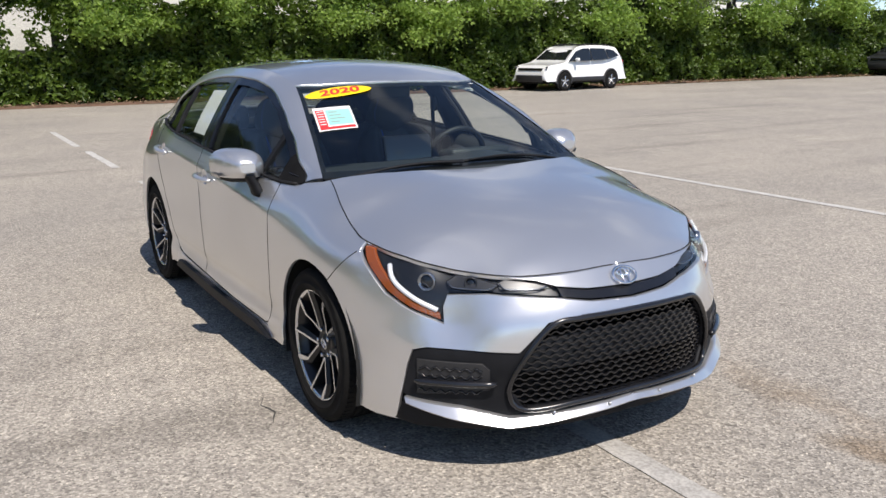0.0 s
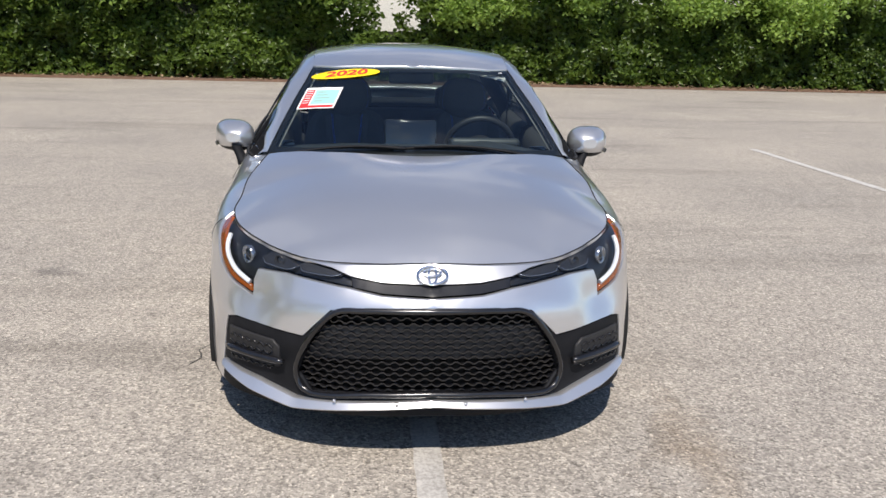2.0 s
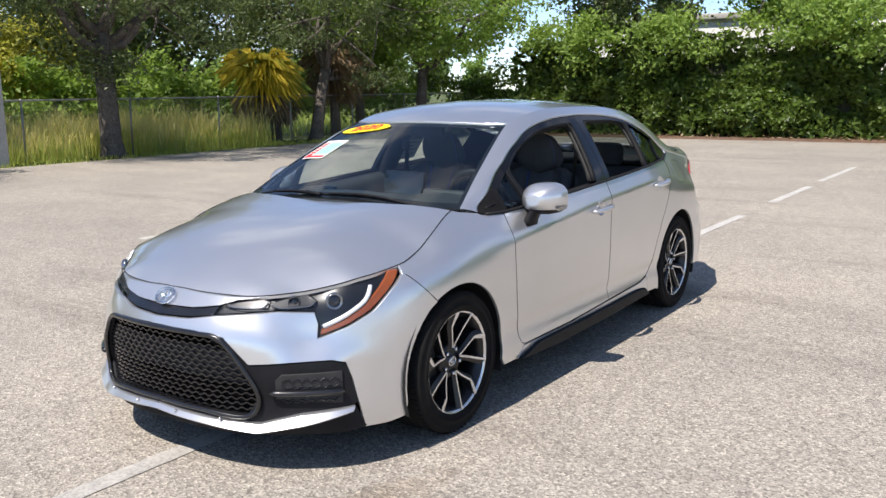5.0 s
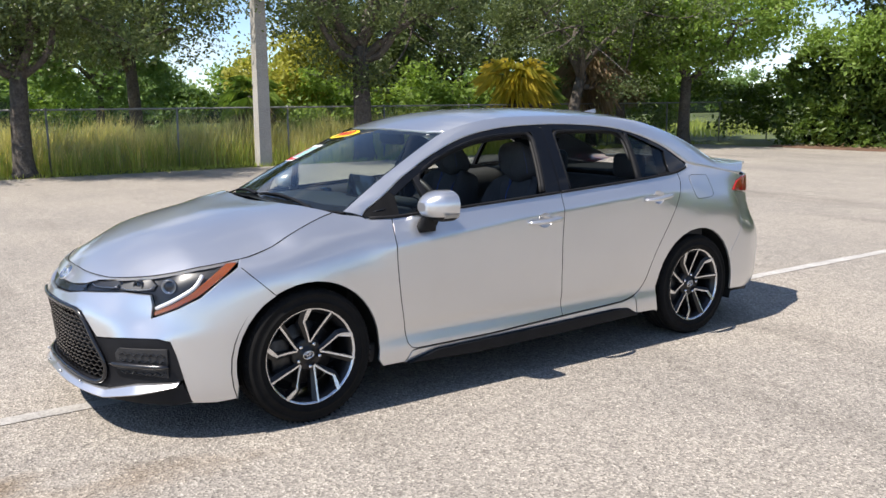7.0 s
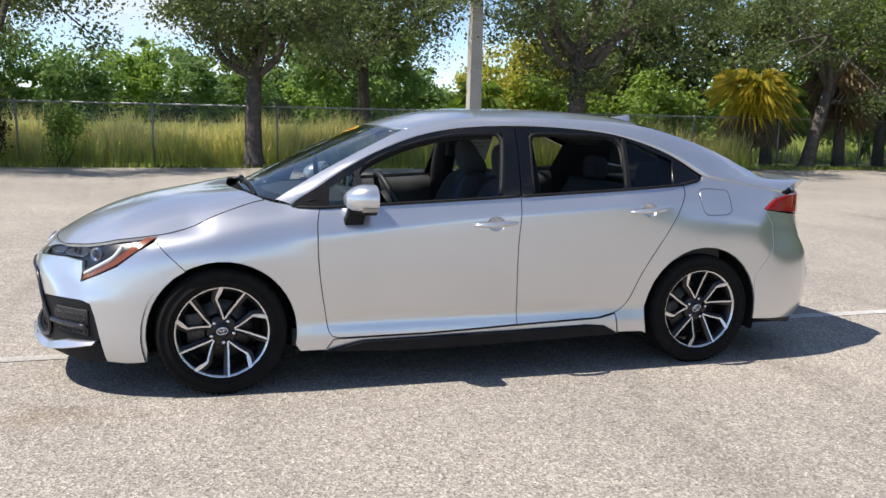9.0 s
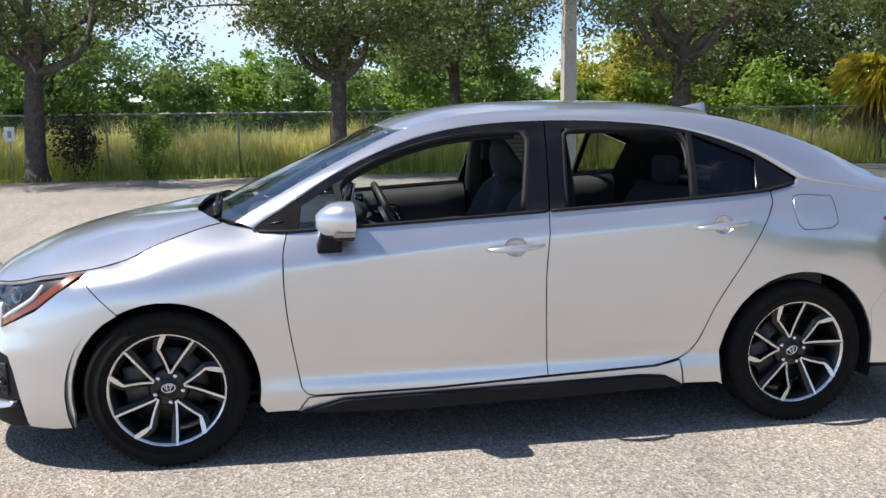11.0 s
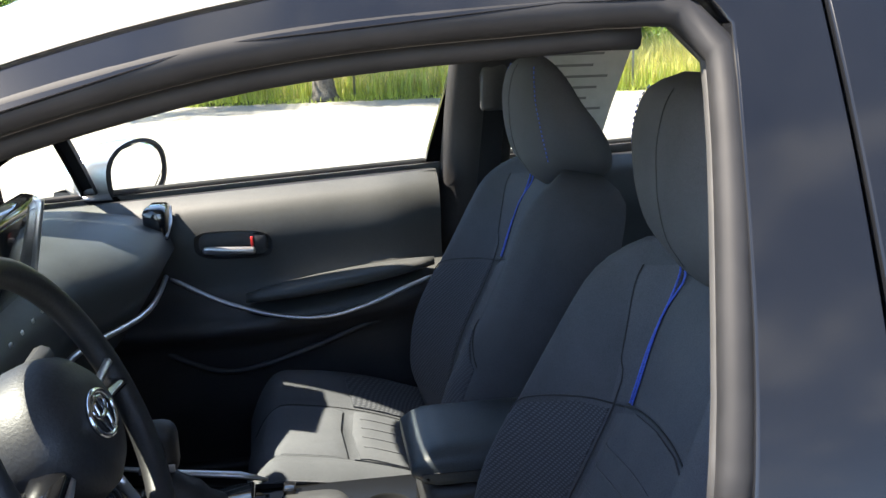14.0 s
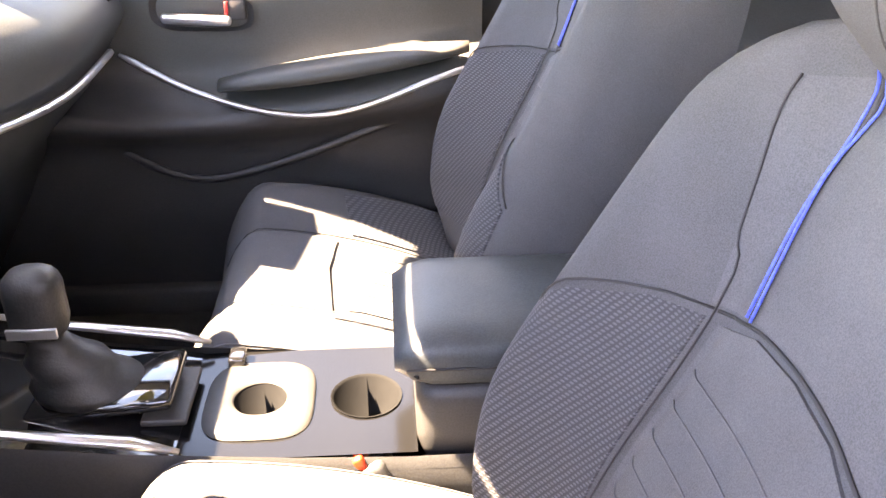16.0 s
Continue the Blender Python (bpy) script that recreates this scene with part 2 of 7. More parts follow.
BLACK_GLOSS = varied("black_gloss_trim", (.006, .006, .007), (.012, .012, .014), 8, .22, coat=.4)
BLACK_SATIN = varied("black_satin_trim", (.006, .0065, .008), (.012, .0125, .015), 10, .6, spec=.2)
FRAME_BLACK = varied("black_gloss_film", (.005, .0055, .007), (.008, .0085, .010), 10, .10, spec=.35)
BLACK_MATTE = varied("black_moulded_trim", (.008, .0082, .009), (.013, .0132, .014), 14, .75, spec=.04)
BLACK_PLASTIC = varied("black_grained_plastic", (.014, .014, .015), (.026, .026, .028), 12, .55, bump=.15, fine=700, distance=.0006)
VOID = material("dark_cavity", (.006, .006, .006), .9)
RUBBER = varied("tyre_rubber", (.007, .007, .007), (.014, .0135, .013), 14, .9, spec=.15, bump=.2, fine=260, distance=.001)
SEAL = varied("window_seal_rubber", (.009, .009, .010), (.016, .016, .017), 20, .65, spec=.25)
CHANNEL = varied("grey_window_channel", (.030, .0295, .0295), (.042, .0415, .041), 20, .6, spec=.3)
CHROME = material("chrome", (.75, .76, .78), .10, 1.0)
MACHINED = varied("machined_alloy", (.62, .62, .63), (.78, .78, .79), 40, .27, .9)
RIM_BLACK = varied("black_wheel_paint", (.008, .008, .009), (.016, .016, .017), 12, .3, coat=.15, spec=.35)
STEEL = varied("brake_steel", (.05, .048, .046), (.10, .097, .094), 30, .5, .9)
AMBER = material("amber_reflector", (.26, .062, .010), .2, 0, .8)
RED_LENS = material("red_tail_lens", (.42, .012, .016), .15, 0, 1.0)
LAMP_DARK = varied("dark_lamp_housing", (.006, .0065, .008), (.014, .015, .018), 10, .3)
LAMP_SILVER = material("lamp_reflector", (.32, .335, .36), .16, .9)
LAMP_GREY = material("lamp_chamber", (.022, .023, .026), .35, .1)
LED_WHITE = material("white_light_guide", (.75, .77, .8), .3, .2, .5)
WINDSCREEN = pane_glass("windscreen_glass", (.80, .87, .85), 1.9)
SIDE_GLASS = pane_glass("side_window_glass", (.78, .84, .82), 1.5)
TINTED = pane_glass("tinted_rear_glass", (.30, .35, .35), 1.55)
CLEAR = pane_glass("clear_lens", (.93, .94, .95), 1.45)
MIRROR_GLASS = material("mirror_glass", (.85, .87, .88), .02, 1.0)
YELLOW = material("yellow_sticker", (.85, .62, .01), .45)
RED_INK = material("red_print", (.55, .03, .03), .5)
PAPER = varied("white_paper", (.70, .70, .68), (.80, .80, .78), 30, .6)
MINT = material("pale_green_print", (.30, .60, .54), .5)
GREY_INK = material("grey_print", (.30, .30, .30), .6)

# Cabin.
FABRIC = varied("dark_seat_fabric", (.062, .064, .070), (.088, .090, .098), 9, .9, bump=.5, fine=900, spec=.25, distance=.0008)
FABRIC_GREY = varied("charcoal_seat_insert", (.075, .077, .085), (.105, .107, .116), 9, .92, bump=.5, fine=800, spec=.25, distance=.0008)
MESH_FABRIC = material("quilted_mesh_fabric", (.04, .04, .045), .9, spec=.25)
mc, mm = node(MESH_FABRIC, "ShaderNodeTexCoord"), node(MESH_FABRIC, "ShaderNodeMapping")
mm.inputs["Rotation"].default_value = (.35, .0, .0)
link(MESH_FABRIC, mc.outputs["Object"], mm.inputs["Vector"])
ribs = node(MESH_FABRIC, "ShaderNodeTexWave", Scale=98.0, Distortion=.6, Detail=1.0)
ribs.bands_direction = "Z"
cells = node(MESH_FABRIC, "ShaderNodeTexWave", Scale=66.0, Distortion=.8, Detail=1.0)
cells.bands_direction = "Y"
for w in (ribs, cells):
    link(MESH_FABRIC, mm.outputs["Vector"], w.inputs["Vector"])
weave = node(MESH_FABRIC, "ShaderNodeMath")
weave.operation = "MULTIPLY"
link(MESH_FABRIC, ribs.outputs["Fac"], weave.inputs[0]), link(MESH_FABRIC, cells.outputs["Fac"], weave.inputs[1])
link(MESH_FABRIC, ramp(MESH_FABRIC, weave.outputs[0], [(.05, (.050, .052, .060)), (.6, (.100, .103, .114))]), shader(MESH_FABRIC).inputs["Base Color"])
bumped(MESH_FABRIC, weave.outputs[0], .5, .0015)
BLUE_THREAD = varied("blue_stitching", (.03, .07, .42), (.06, .14, .60), 300, .6)
SEWN = material("sewn_seam", (.034, .034, .037), .9)
DARK_THREAD = material("grey_stitching", (.09, .09, .10), .8)
DASH = varied("soft_dash_vinyl", (.030, .034, .036), (.045, .050, .052), 16, .5, bump=.25, fine=600, distance=.0008)
DOOR_VINYL = varied("dark_door_vinyl", (.034, .037, .036), (.048, .051, .049), 12, .5, bump=.25, fine=600, distance=.0008)
CABIN_PLASTIC = varied("cabin_hard_plastic", (.026, .026, .028), (.040, .040, .042), 12, .5, bump=.2, fine=500, distance=.0008)
CARPET = varied("dark_carpet", (.016, .016, .017), (.034, .034, .035), 40, .95, bump=.6, fine=600, distance=.002)
LINER = varied("grey_headliner", (.50, .495, .485), (.58, .575, .565), 18, .95, bump=.3, fine=900, distance=.0008)
SHIFT_LEATHER = varied("shifter_leather", (.014, .014, .015), (.024, .024, .026), 30, .5, bump=.4, fine=300, distance=.001)
PILLAR = varied("grey_pillar_trim", (.15, .15, .148), (.20, .198, .195), 18, .8, bump=.2, fine=700, distance=.0008)
LEATHER = varied("armrest_leather", (.034, .042, .048), (.050, .060, .066), 20, .45, bump=.3, fine=500, distance=.0008)
SCREEN = material("dark_screen", (.01, .011, .013), .12, 0, .6)
SILVER_TRIM = varied("satin_silver_trim", (.55, .55, .56), (.66, .66, .67), 30, .28, .85)
PIANO = material("piano_black", (.008, .008, .009), .08, 0, 1.0)


# ---- ground ----
ASPHALT = material("aged_asphalt", (.3, .29, .27), .88, spec=.3)
grain = node(ASPHALT, "ShaderNodeTexVoronoi", Scale=95.0)
gco = node(ASPHALT, "ShaderNodeTexCoord")
link(ASPHALT, gco.outputs["Object"], grain.inputs["Vector"])
stone = ramp(ASPHALT, grain.outputs["Color"], [(.0, (.150, .138, .124)), (.35, (.285, .265, .238)), (.7, (.40, .372, .332)), (1.0, (.58, .54, .485))])
broad = ramp(ASPHALT, noise_of(ASPHALT, .35, 6, .6), [(.3, (.86, .85, .84)), (.7, (1.17, 1.14, 1.09))])
fleck = node(ASPHALT, "ShaderNodeTexVoronoi", Scale=160.0)
link(ASPHALT, gco.outputs["Object"], fleck.inputs["Vector"])
bits = ramp(ASPHALT, fleck.outputs["Color"], [(.0, (.45, .44, .43)), (.25, (.9, .9, .9)), (.8, (1.0, 1.0, 1.0)), (.93, (1.6, 1.58, 1.52))])
stone = mixed(ASPHALT, 1.0, stone, bits, "MULTIPLY")
col = mixed(ASPHALT, 1.0, stone, broad, "MULTIPLY")
streak = ramp(ASPHALT, noise_of(ASPHALT, 1.3, 5, .6, (1, .13, 1)), [(.54, (1, 1, 1)), (.72, (.76, .755, .75))])
col = mixed(ASPHALT, 1.0, col, streak, "MULTIPLY")
wear = ramp(ASPHALT, noise_of(ASPHALT, 7.0, 4), [(.3, (.92, .92, .92)), (.7, (1.06, 1.06, 1.05))])
col = mixed(ASPHALT, 1.0, col, wear, "MULTIPLY")


def blot(m, col, centre, half, turn, tone, ragged=.5):
    """A stain with a ragged edge lying on the asphalt."""
    co, mp, ln = node(m, "ShaderNodeTexCoord"), node(m, "ShaderNodeMapping"), node(m, "ShaderNodeVectorMath")
    mp.vector_type = "TEXTURE"
    mp.inputs["Location"].default_value = (*centre, 0)
    mp.inputs["Rotation"].default_value = (0, 0, radians(turn))
    mp.inputs["Scale"].default_value = (*half, 1)
    ln.operation = "LENGTH"
    link(m, co.outputs["Object"], mp.inputs["Vector"]), link(m, mp.outputs["Vector"], ln.inputs[0])
    add = node(m, "ShaderNodeMath")
    add.operation = "MULTIPLY_ADD"
    add.inputs[1].default_value = ragged * 2
    link(m, noise_of(m, 3.5, 6, .65), add.inputs[0]), link(m, ln.outputs["Value"], add.inputs[2])
    return mixed(m, 1.0, col, ramp(m, add.outputs[0], [(.30 + ragged * .5, tone), (.95 + ragged, (1, 1, 1))]), "MULTIPLY")


col = blot(ASPHALT, col, (2.35, 1.0), (1.7, .48), -6, (.88, .81, .73), .6)
col = blot(ASPHALT, col, (2.75, .80), (.9, .24), 12, (.79, .71, .62), .6)
col = blot(ASPHALT, col, (-.32, -2.2), (.30, 1.15), -14, (.62, .62, .64), .7)
col = blot(ASPHALT, col, (-.8, -1.65), (.12, .5), -20, (.74, .74, .75), .7)
col = blot(ASPHALT, col, (3.6, 3.2), (.5, .2), 30, (.78, .76, .74), .7)
link(ASPHALT, col, shader(ASPHALT).inputs["Base Color"])
bumped(ASPHALT, grain.outputs["Distance"], .6, .006)
GRASS_SOIL = varied("grassy_soil", (.05, .075, .02), (.13, .16, .05), 1.2, .95, fine=30)
FADED = varied("faded_line_paint", (.30, .285, .26), (.47, .45, .415), 9, .9, fine=80)
ROAD_PAINT = varied("worn_white_paint", (.36, .345, .32), (.58, .565, .53), 5, .85, fine=70)

bm = bmesh.new()
bmesh.ops.create_grid(bm, x_segments=40, y_segments=40, size=900)
ground = solid("ground", bm, GRASS_SOIL, "grassy flat land round the car park", "ground", kind="structure")
ground.matrix_basis = Matrix.Translation((0, 0, -.06))
bm = box((66.5, 70, .06), (12.25, 19.9, -.03))
lot = solid("car_park", bm, ASPHALT, "pale aged asphalt car park with worn aggregate", "pavement", kind="structure")


def stripe(x0, x1, y, wide=.105, mat=None):
    """A worn painted line with ragged edges."""
    n = max(2, int(abs(x1 - x0) / .12))
    rows = []
    for i in range(n + 1):
        x = x0 + (x1 - x0) * i / n
        rows.append([(x, y - wide / 2 + random.uniform(-.006, .006), .004), (x, y + wide / 2 + random.uniform(-.006, .006), .004)])
    bm = sheet(rows, smooth=False)
    bmesh.ops.recalc_face_normals(bm, faces=bm.faces[:])
    solid("bay_line", bm, mat or ROAD_PAINT, "worn white painted bay line on the asphalt", "road marking", group="painted bay lines", kind="structure")


for x0, x1, y in ((2.75, 1.9, -.005), (-2.2, -6.0, -.02), (-7.4, -9.6, -.05), (-10.4, -13.4, -.08), (-6.9, 1.6, 5.2), (-1.2, -1.9, -4.85)):
    stripe(x0, x1, y, mat=FADED if x0 == 2.75 else None)


# ---- the sedan's outer surface ----
def pchip(xs, ys):
    """A smooth curve through points that never overshoots them."""
    xs, ys = np.array(xs, float), np.array(ys, float)
    h, s = np.diff(xs), np.diff(ys) / np.diff(xs)
    m = np.empty_like(xs)
    m[0], m[-1] = s[0], s[-1]
    for i in range(1, len(xs) - 1):
        w1, w2 = 2 * h[i] + h[i - 1], h[i] + 2 * h[i - 1]
        m[i] = 0 if s[i - 1] * s[i] <= 0 else (w1 + w2) / (w1 / s[i - 1] + w2 / s[i])

    def at(x):
        x = np.clip(np.asarray(x, float), xs[0], xs[-1])
        i = np.clip(np.searchsorted(xs, x) - 1, 0, len(xs) - 2)
        t = (x - xs[i]) / h[i]
        return (ys[i] * (1 + 2 * t) * (1 - t) ** 2 + h[i] * m[i] * t * (1 - t) ** 2
                + ys[i + 1] * t * t * (3 - 2 * t) + h[i] * m[i + 1] * t * t * (t - 1))
    return at


def smooth_line(points, step=0.02, closed=False):
    """A Catmull-Rom curve through points, cut into short steps."""
    p = [np.array(q, float) for q in points]
    n = len(p)
    out = []
    for i in range(n if closed else n - 1):
        a, b = p[i], p[(i + 1) % n]
        before = p[i - 1] if (i or closed) else a + a - b
        after = p[(i + 2) % n] if (closed or i + 2 < n) else b + b - a
        k = max(1, int(np.linalg.norm(b - a) / step))
        for j in range(k):
            t = j / k
            out.append(0.5 * (2 * a + (b - before) * t + (2 * before - 5 * a + 4 * b - after) * t * t + (3 * a - before - 3 * b + after) * t ** 3))
    if not closed:
        out.append(p[-1])
    return out


# Plan of the widest line of the left half, from the nose to the tail.
PLAN = smooth_line([(2.285, 0), (2.278, .15), (2.245, .33), (2.17, .5), (2.06, .65), (1.94, .76), (1.78, .83), (1.6, .868), (1.35, .885), (1.0, .885),
                    (.5, .888), (0, .893), (-.5, .893), (-1.0, .89), (-1.35, .889), (-1.7, .866), (-1.95, .83), (-2.15, .74), (-2.27, .58), (-2.335, .3), (-2.345, 0)], 0.01)
PLAN = np.array(PLAN)
ARC = np.r_[0, np.cumsum(np.linalg.norm(np.diff(PLAN, axis=0), axis=1))]
MID = np.interp(0, -PLAN[:, 0], ARC)          # u is 0 where x is 0, and grows towards the nose
U_NOSE, U_TAIL = MID, MID - ARC[-1]
UX, UY = (lambda u: np.interp(MID - u, ARC, PLAN[:, 0])), (lambda u: np.interp(MID - u, ARC, PLAN[:, 1]))


def u_of(x, y):
    """The place along the plan that lies nearest to a point."""
    return MID - ARC[np.argmin((PLAN[:, 0] - x) ** 2 + (PLAN[:, 1] - abs(y)) ** 2)]


# How far the surface lies inside the plan line at each height: (z, inset) by station.
STATIONS = []


SHOULDER = []     # stations of the doors, with their knots in step


def station(x, y, *knots):
    STATIONS.append((u_of(x, y), pchip([k[0] for k in knots], [k[1] for k in knots])))
    if len(knots) == 22:
        SHOULDER.append((u_of(x, y), np.array(knots)))


station(2.285, 0, (.10, .10), (.16, .03), (.20, .004), (.26, .012), (.30, .016), (.50, .004), (.58, .0), (.62, .018), (.655, .055), (.69, .092), (.755, .15), (.80, .24), (1.45, .9))
station(2.17, .5, (.10, .10), (.16, .04), (.20, .01), (.28, .012), (.45, .0), (.54, .008), (.62, .04), (.67, .062), (.735, .125), (.79, .22), (1.45, .9))
station(2.06, .65, (.10, .06), (.18, .015), (.28, .0), (.45, .0), (.50, .018), (.56, .045), (.64, .06), (.70, .09), (.745, .145), (.79, .22), (1.45, .8))
station(1.94, .76, (.10, .03), (.2, .005), (.3, .0), (.47, .0), (.54, .015), (.64, .035), (.70, .06), (.745, .098), (.785, .155), (.82, .22), (1.45, .7))
station(1.65, .86, (.10, .03), (.2, .006), (.3, .0), (.5, .0), (.64, .008), (.72, .024), (.775, .068), (.80, .115), (.818, .165), (.85, .23), (1.45, .55))
station(1.35, .885, (.10, .03), (.2, .004), (.3, .0), (.66, .0), (.74, .012), (.80, .044), (.85, .098), (.893, .156), (.93, .21), (1.45, .5))
station(1.05, .885, (.10, .04), (.2, .014), (.26, .008), (.36, .016), (.5, .008), (.66, .003), (.76, .012), (.84, .042), (.89, .09), (.93, .15), (.965, .215), (1.05, .27), (1.30, .36), (1.45, .5))
station(.85, .886, (.10, .05), (.2, .014), (.27, .008), (.355, .0205), (.415, .0115), (.5, .007), (.62, .002), (.74, .003), (.798, .006), (.812, .012), (.84, .026), (.90, .066), (.95, .105), (1.0, .148), (1.026, .171), (1.06, .205), (1.1, .25), (1.16, .33), (1.3, .47), (1.45, .62))
station(.65, .887, (.10, .05), (.2, .014), (.27, .008), (.355, .0225), (.415, .0115), (.5, .006), (.62, .0015), (.74, .002), (.815, .0045), (.827, .010), (.85, .021), (.90, .046), (.95, .078), (1.0, .108), (1.1, .178), (1.147, .212), (1.18, .245), (1.22, .30), (1.3, .43), (1.45, .65))
station(.45, .888, (.10, .05), (.2, .014), (.27, .008), (.355, .0235), (.415, .0115), (.5, .006), (.62, .001), (.74, .0012), (.78, .0016), (.81, .0026), (.835, .0040), (.847, .0098), (.87, .021), (.93, .051), (1.0, .086), (1.1, .148), (1.2, .220), (1.236, .248), (1.27, .287), (1.30, .335), (1.36, .47), (1.45, .7))
station(.13, .892, (.10, .05), (.2, .014), (.27, .008), (.355, .0235), (.415, .0115), (.5, .006), (.62, .001), (.74, .001), (.80, .0015), (.84, .003), (.866, .0042), (.877, .0095), (.90, .021), (.95, .048), (1.03, .086), (1.1, .127), (1.2, .192), (1.3, .266), (1.322, .285), (1.35, .32), (1.38, .38), (1.45, .62))
station(-.2, .895, (.10, .05), (.2, .014), (.27, .008), (.355, .0235), (.415, .0115), (.5, .006), (.62, .001), (.74, .001), (.82, .0015), (.86, .003), (.888, .0042), (.899, .0095), (.925, .024), (.975, .048), (1.03, .072), (1.1, .112), (1.2, .176), (1.3, .246), (1.346, .281), (1.375, .315), (1.395, .36), (1.45, .6))
station(-.85, .9, (.10, .05), (.2, .014), (.27, .008), (.355, .0235), (.415, .0115), (.5, .006), (.62, .001), (.76, .0008), (.85, .0015), (.895, .003), (.925, .0042), (.936, .0095), (.96, .024), (1.0, .048), (1.05, .074), (1.12, .113), (1.2, .165), (1.3, .236), (1.34, .272), (1.37, .315), (1.385, .35), (1.45, .6))
station(-1.35, .9, (.10, .04), (.2, .006), (.3, .0), (.72, .0), (.82, .008), (.90, .032), (.97, .066), (1.03, .105), (1.09, .155), (1.2, .22), (1.27, .27), (1.31, .34), (1.45, .6))
station(-1.7, .875, (.10, .05), (.2, .012), (.3, .0), (.66, .0), (.78, .01), (.86, .04), (.92, .076), (1.0, .12), (1.05, .155), (1.1, .20), (1.17, .28), (1.24, .36), (1.45, .6))
station(-1.95, .83, (.10, .07), (.2, .03), (.3, .004), (.5, .0), (.62, .012), (.72, .05), (.82, .082), (.90, .094), (.98, .115), (1.03, .145), (1.07, .21), (1.11, .30), (1.45, .6))
station(-2.27, .58, (.10, .10), (.2, .06), (.3, .01), (.5, .0), (.6, .012), (.7, .06), (.82, .085), (.95, .09), (1.02, .085), (1.06, .12), (1.45, .6))
station(-2.345, 0, (.10, .10), (.2, .06), (.3, .01), (.5, .0), (.6, .012), (.7, .06), (.82, .085), (.95, .09), (1.03, .07), (1.06, .10), (1.45, .6))
for (u0, k0), (u1, k1) in zip(SHOULDER, SHOULDER[1:]):
    for t in (.2, .4, .6, .8):
        mid_knots = k0 * (1 - t) + k1 * t
        STATIONS.append((u0 * (1 - t) + u1 * t, pchip(mid_knots[:, 0], mid_knots[:, 1])))
STATIONS.sort(key=lambda s: s[0])
STOPS = np.array([s[0] for s in STATIONS])
SLICES = np.linspace(.10, 1.45, 271)
TABLE = np.array([s[1](SLICES) for s in STATIONS])
ROWS_U = np.linspace(U_TAIL, U_NOSE, 560)
INSET = np.stack([pchip(STOPS, TABLE[:, k])(ROWS_U) for k in range(len(SLICES))], 1)


def inset_at(u, z):
    a = np.clip((u - U_TAIL) / (U_NOSE - U_TAIL), 0, 1) * (len(ROWS_U) - 1)
    b = np.clip((z - .10) / 1.35, 0, 1) * (len(SLICES) - 1)
    i, j = np.minimum(int(a), len(ROWS_U) - 2), np.minimum(int(b), len(SLICES) - 2)
    p, q = a - i, b - j
    return (1 - p) * ((1 - q) * INSET[i, j] + q * INSET[i, j + 1]) + p * ((1 - q) * INSET[i + 1, j] + q * INSET[i + 1, j + 1])


def flank(u, z, out=0.0):
    """The point of the left flank, nose or tail at u along the plan and height z."""
    ax, ay = UX(min(u + .02, U_NOSE)), UY(min(u + .02, U_NOSE))
    bx, by = UX(max(u - .02, U_TAIL)), UY(max(u - .02, U_TAIL))
    tx, ty = ax - bx, ay - by
    n = math.hypot(tx, ty)
    nx, ny = -ty / n, tx / n
    d = inset_at(u, z) - out
    y = UY(u) - ny * d
    return Vector((UX(u) - nx * d, max(y, 0.0), z))


# Centre line and crossfall of the top: bonnet, windscreen, roof, rear window, boot.
BONNET_Z = pchip([1.0, 1.15, 1.27, 1.45, 1.64, 1.88, 2.03, 2.10, 2.14, 2.2], [.990, .982, .972, .955, .926, .865, .801, .762, .737, .69])
# The bonnet's edge runs along the wings and the tops of the lamps.
EDGE_ON_WING = [(2.29, .716), (2.17, .724), (2.055, .738), (1.85, .770), (1.645, .795), (1.515, .822), (1.377, .880), (1.26, .919), (1.17, .944), (1.12, .954)]
EDGE_XY = [flank(u, z) for u, z in EDGE_ON_WING]
BONNET_K = pchip([p[0] for p in EDGE_XY[::-1]] + [2.14, 2.2], [(float(BONNET_Z(p[0])) - p[2]) / p[1] ** 2 for p in EDGE_XY[::-1]] + [.36, .36])
ROOF_Z = pchip([-2.40, -2.33, -2.25, -2.1, -1.95, -1.85, -1.62, -1.36, -1.07, -.75, -.45, -.1, .1, .34, .55, .75, 1.03, 1.16, 1.3],
               [1.02, 1.05, 1.062, 1.067, 1.085, 1.13, 1.262, 1.348, 1.408, 1.433, 1.439, 1.434, 1.416, 1.362, 1.278, 1.192, 1.064, 1.002, .94])
ROOF_K = pchip([-2.4, -1.9, -1.6, -1.0, 0.2, .5, .8, 1.1, 1.3], [.06, .10, .22, .17, .15, .15, .16, .19, .2])


# Two soft ridges run along the bonnet, between its hollow middle and its edges.
RIDGE = pchip([1.0, 1.45, 1.9, 2.06, 2.16], [.026, .022, .010, .002, .0])
EDGE_OUT = pchip([p[0] for p in EDGE_XY[::-1]] + [2.14, 2.2], [p[1] for p in EDGE_XY[::-1]] + [.40, .40])


def bonnet_top(x, y, out=0.0):
    s = min(1.0, abs(y) / float(EDGE_OUT(x)))
    ridge = float(RIDGE(x)) * 6.75 * s * s * (1 - s)
    return Vector((x, y, float(BONNET_Z(x)) - float(BONNET_K(x)) * y * y + ridge + out))


def roof_top(x, y, out=0.0):
    return Vector((x, y, float(ROOF_Z(x)) - float(ROOF_K(x)) * y * y + out))


# ---- the silver sedan ----
car = thing("sedan_car", "silver four-door sedan parked over a painted line, two windows open", "car")


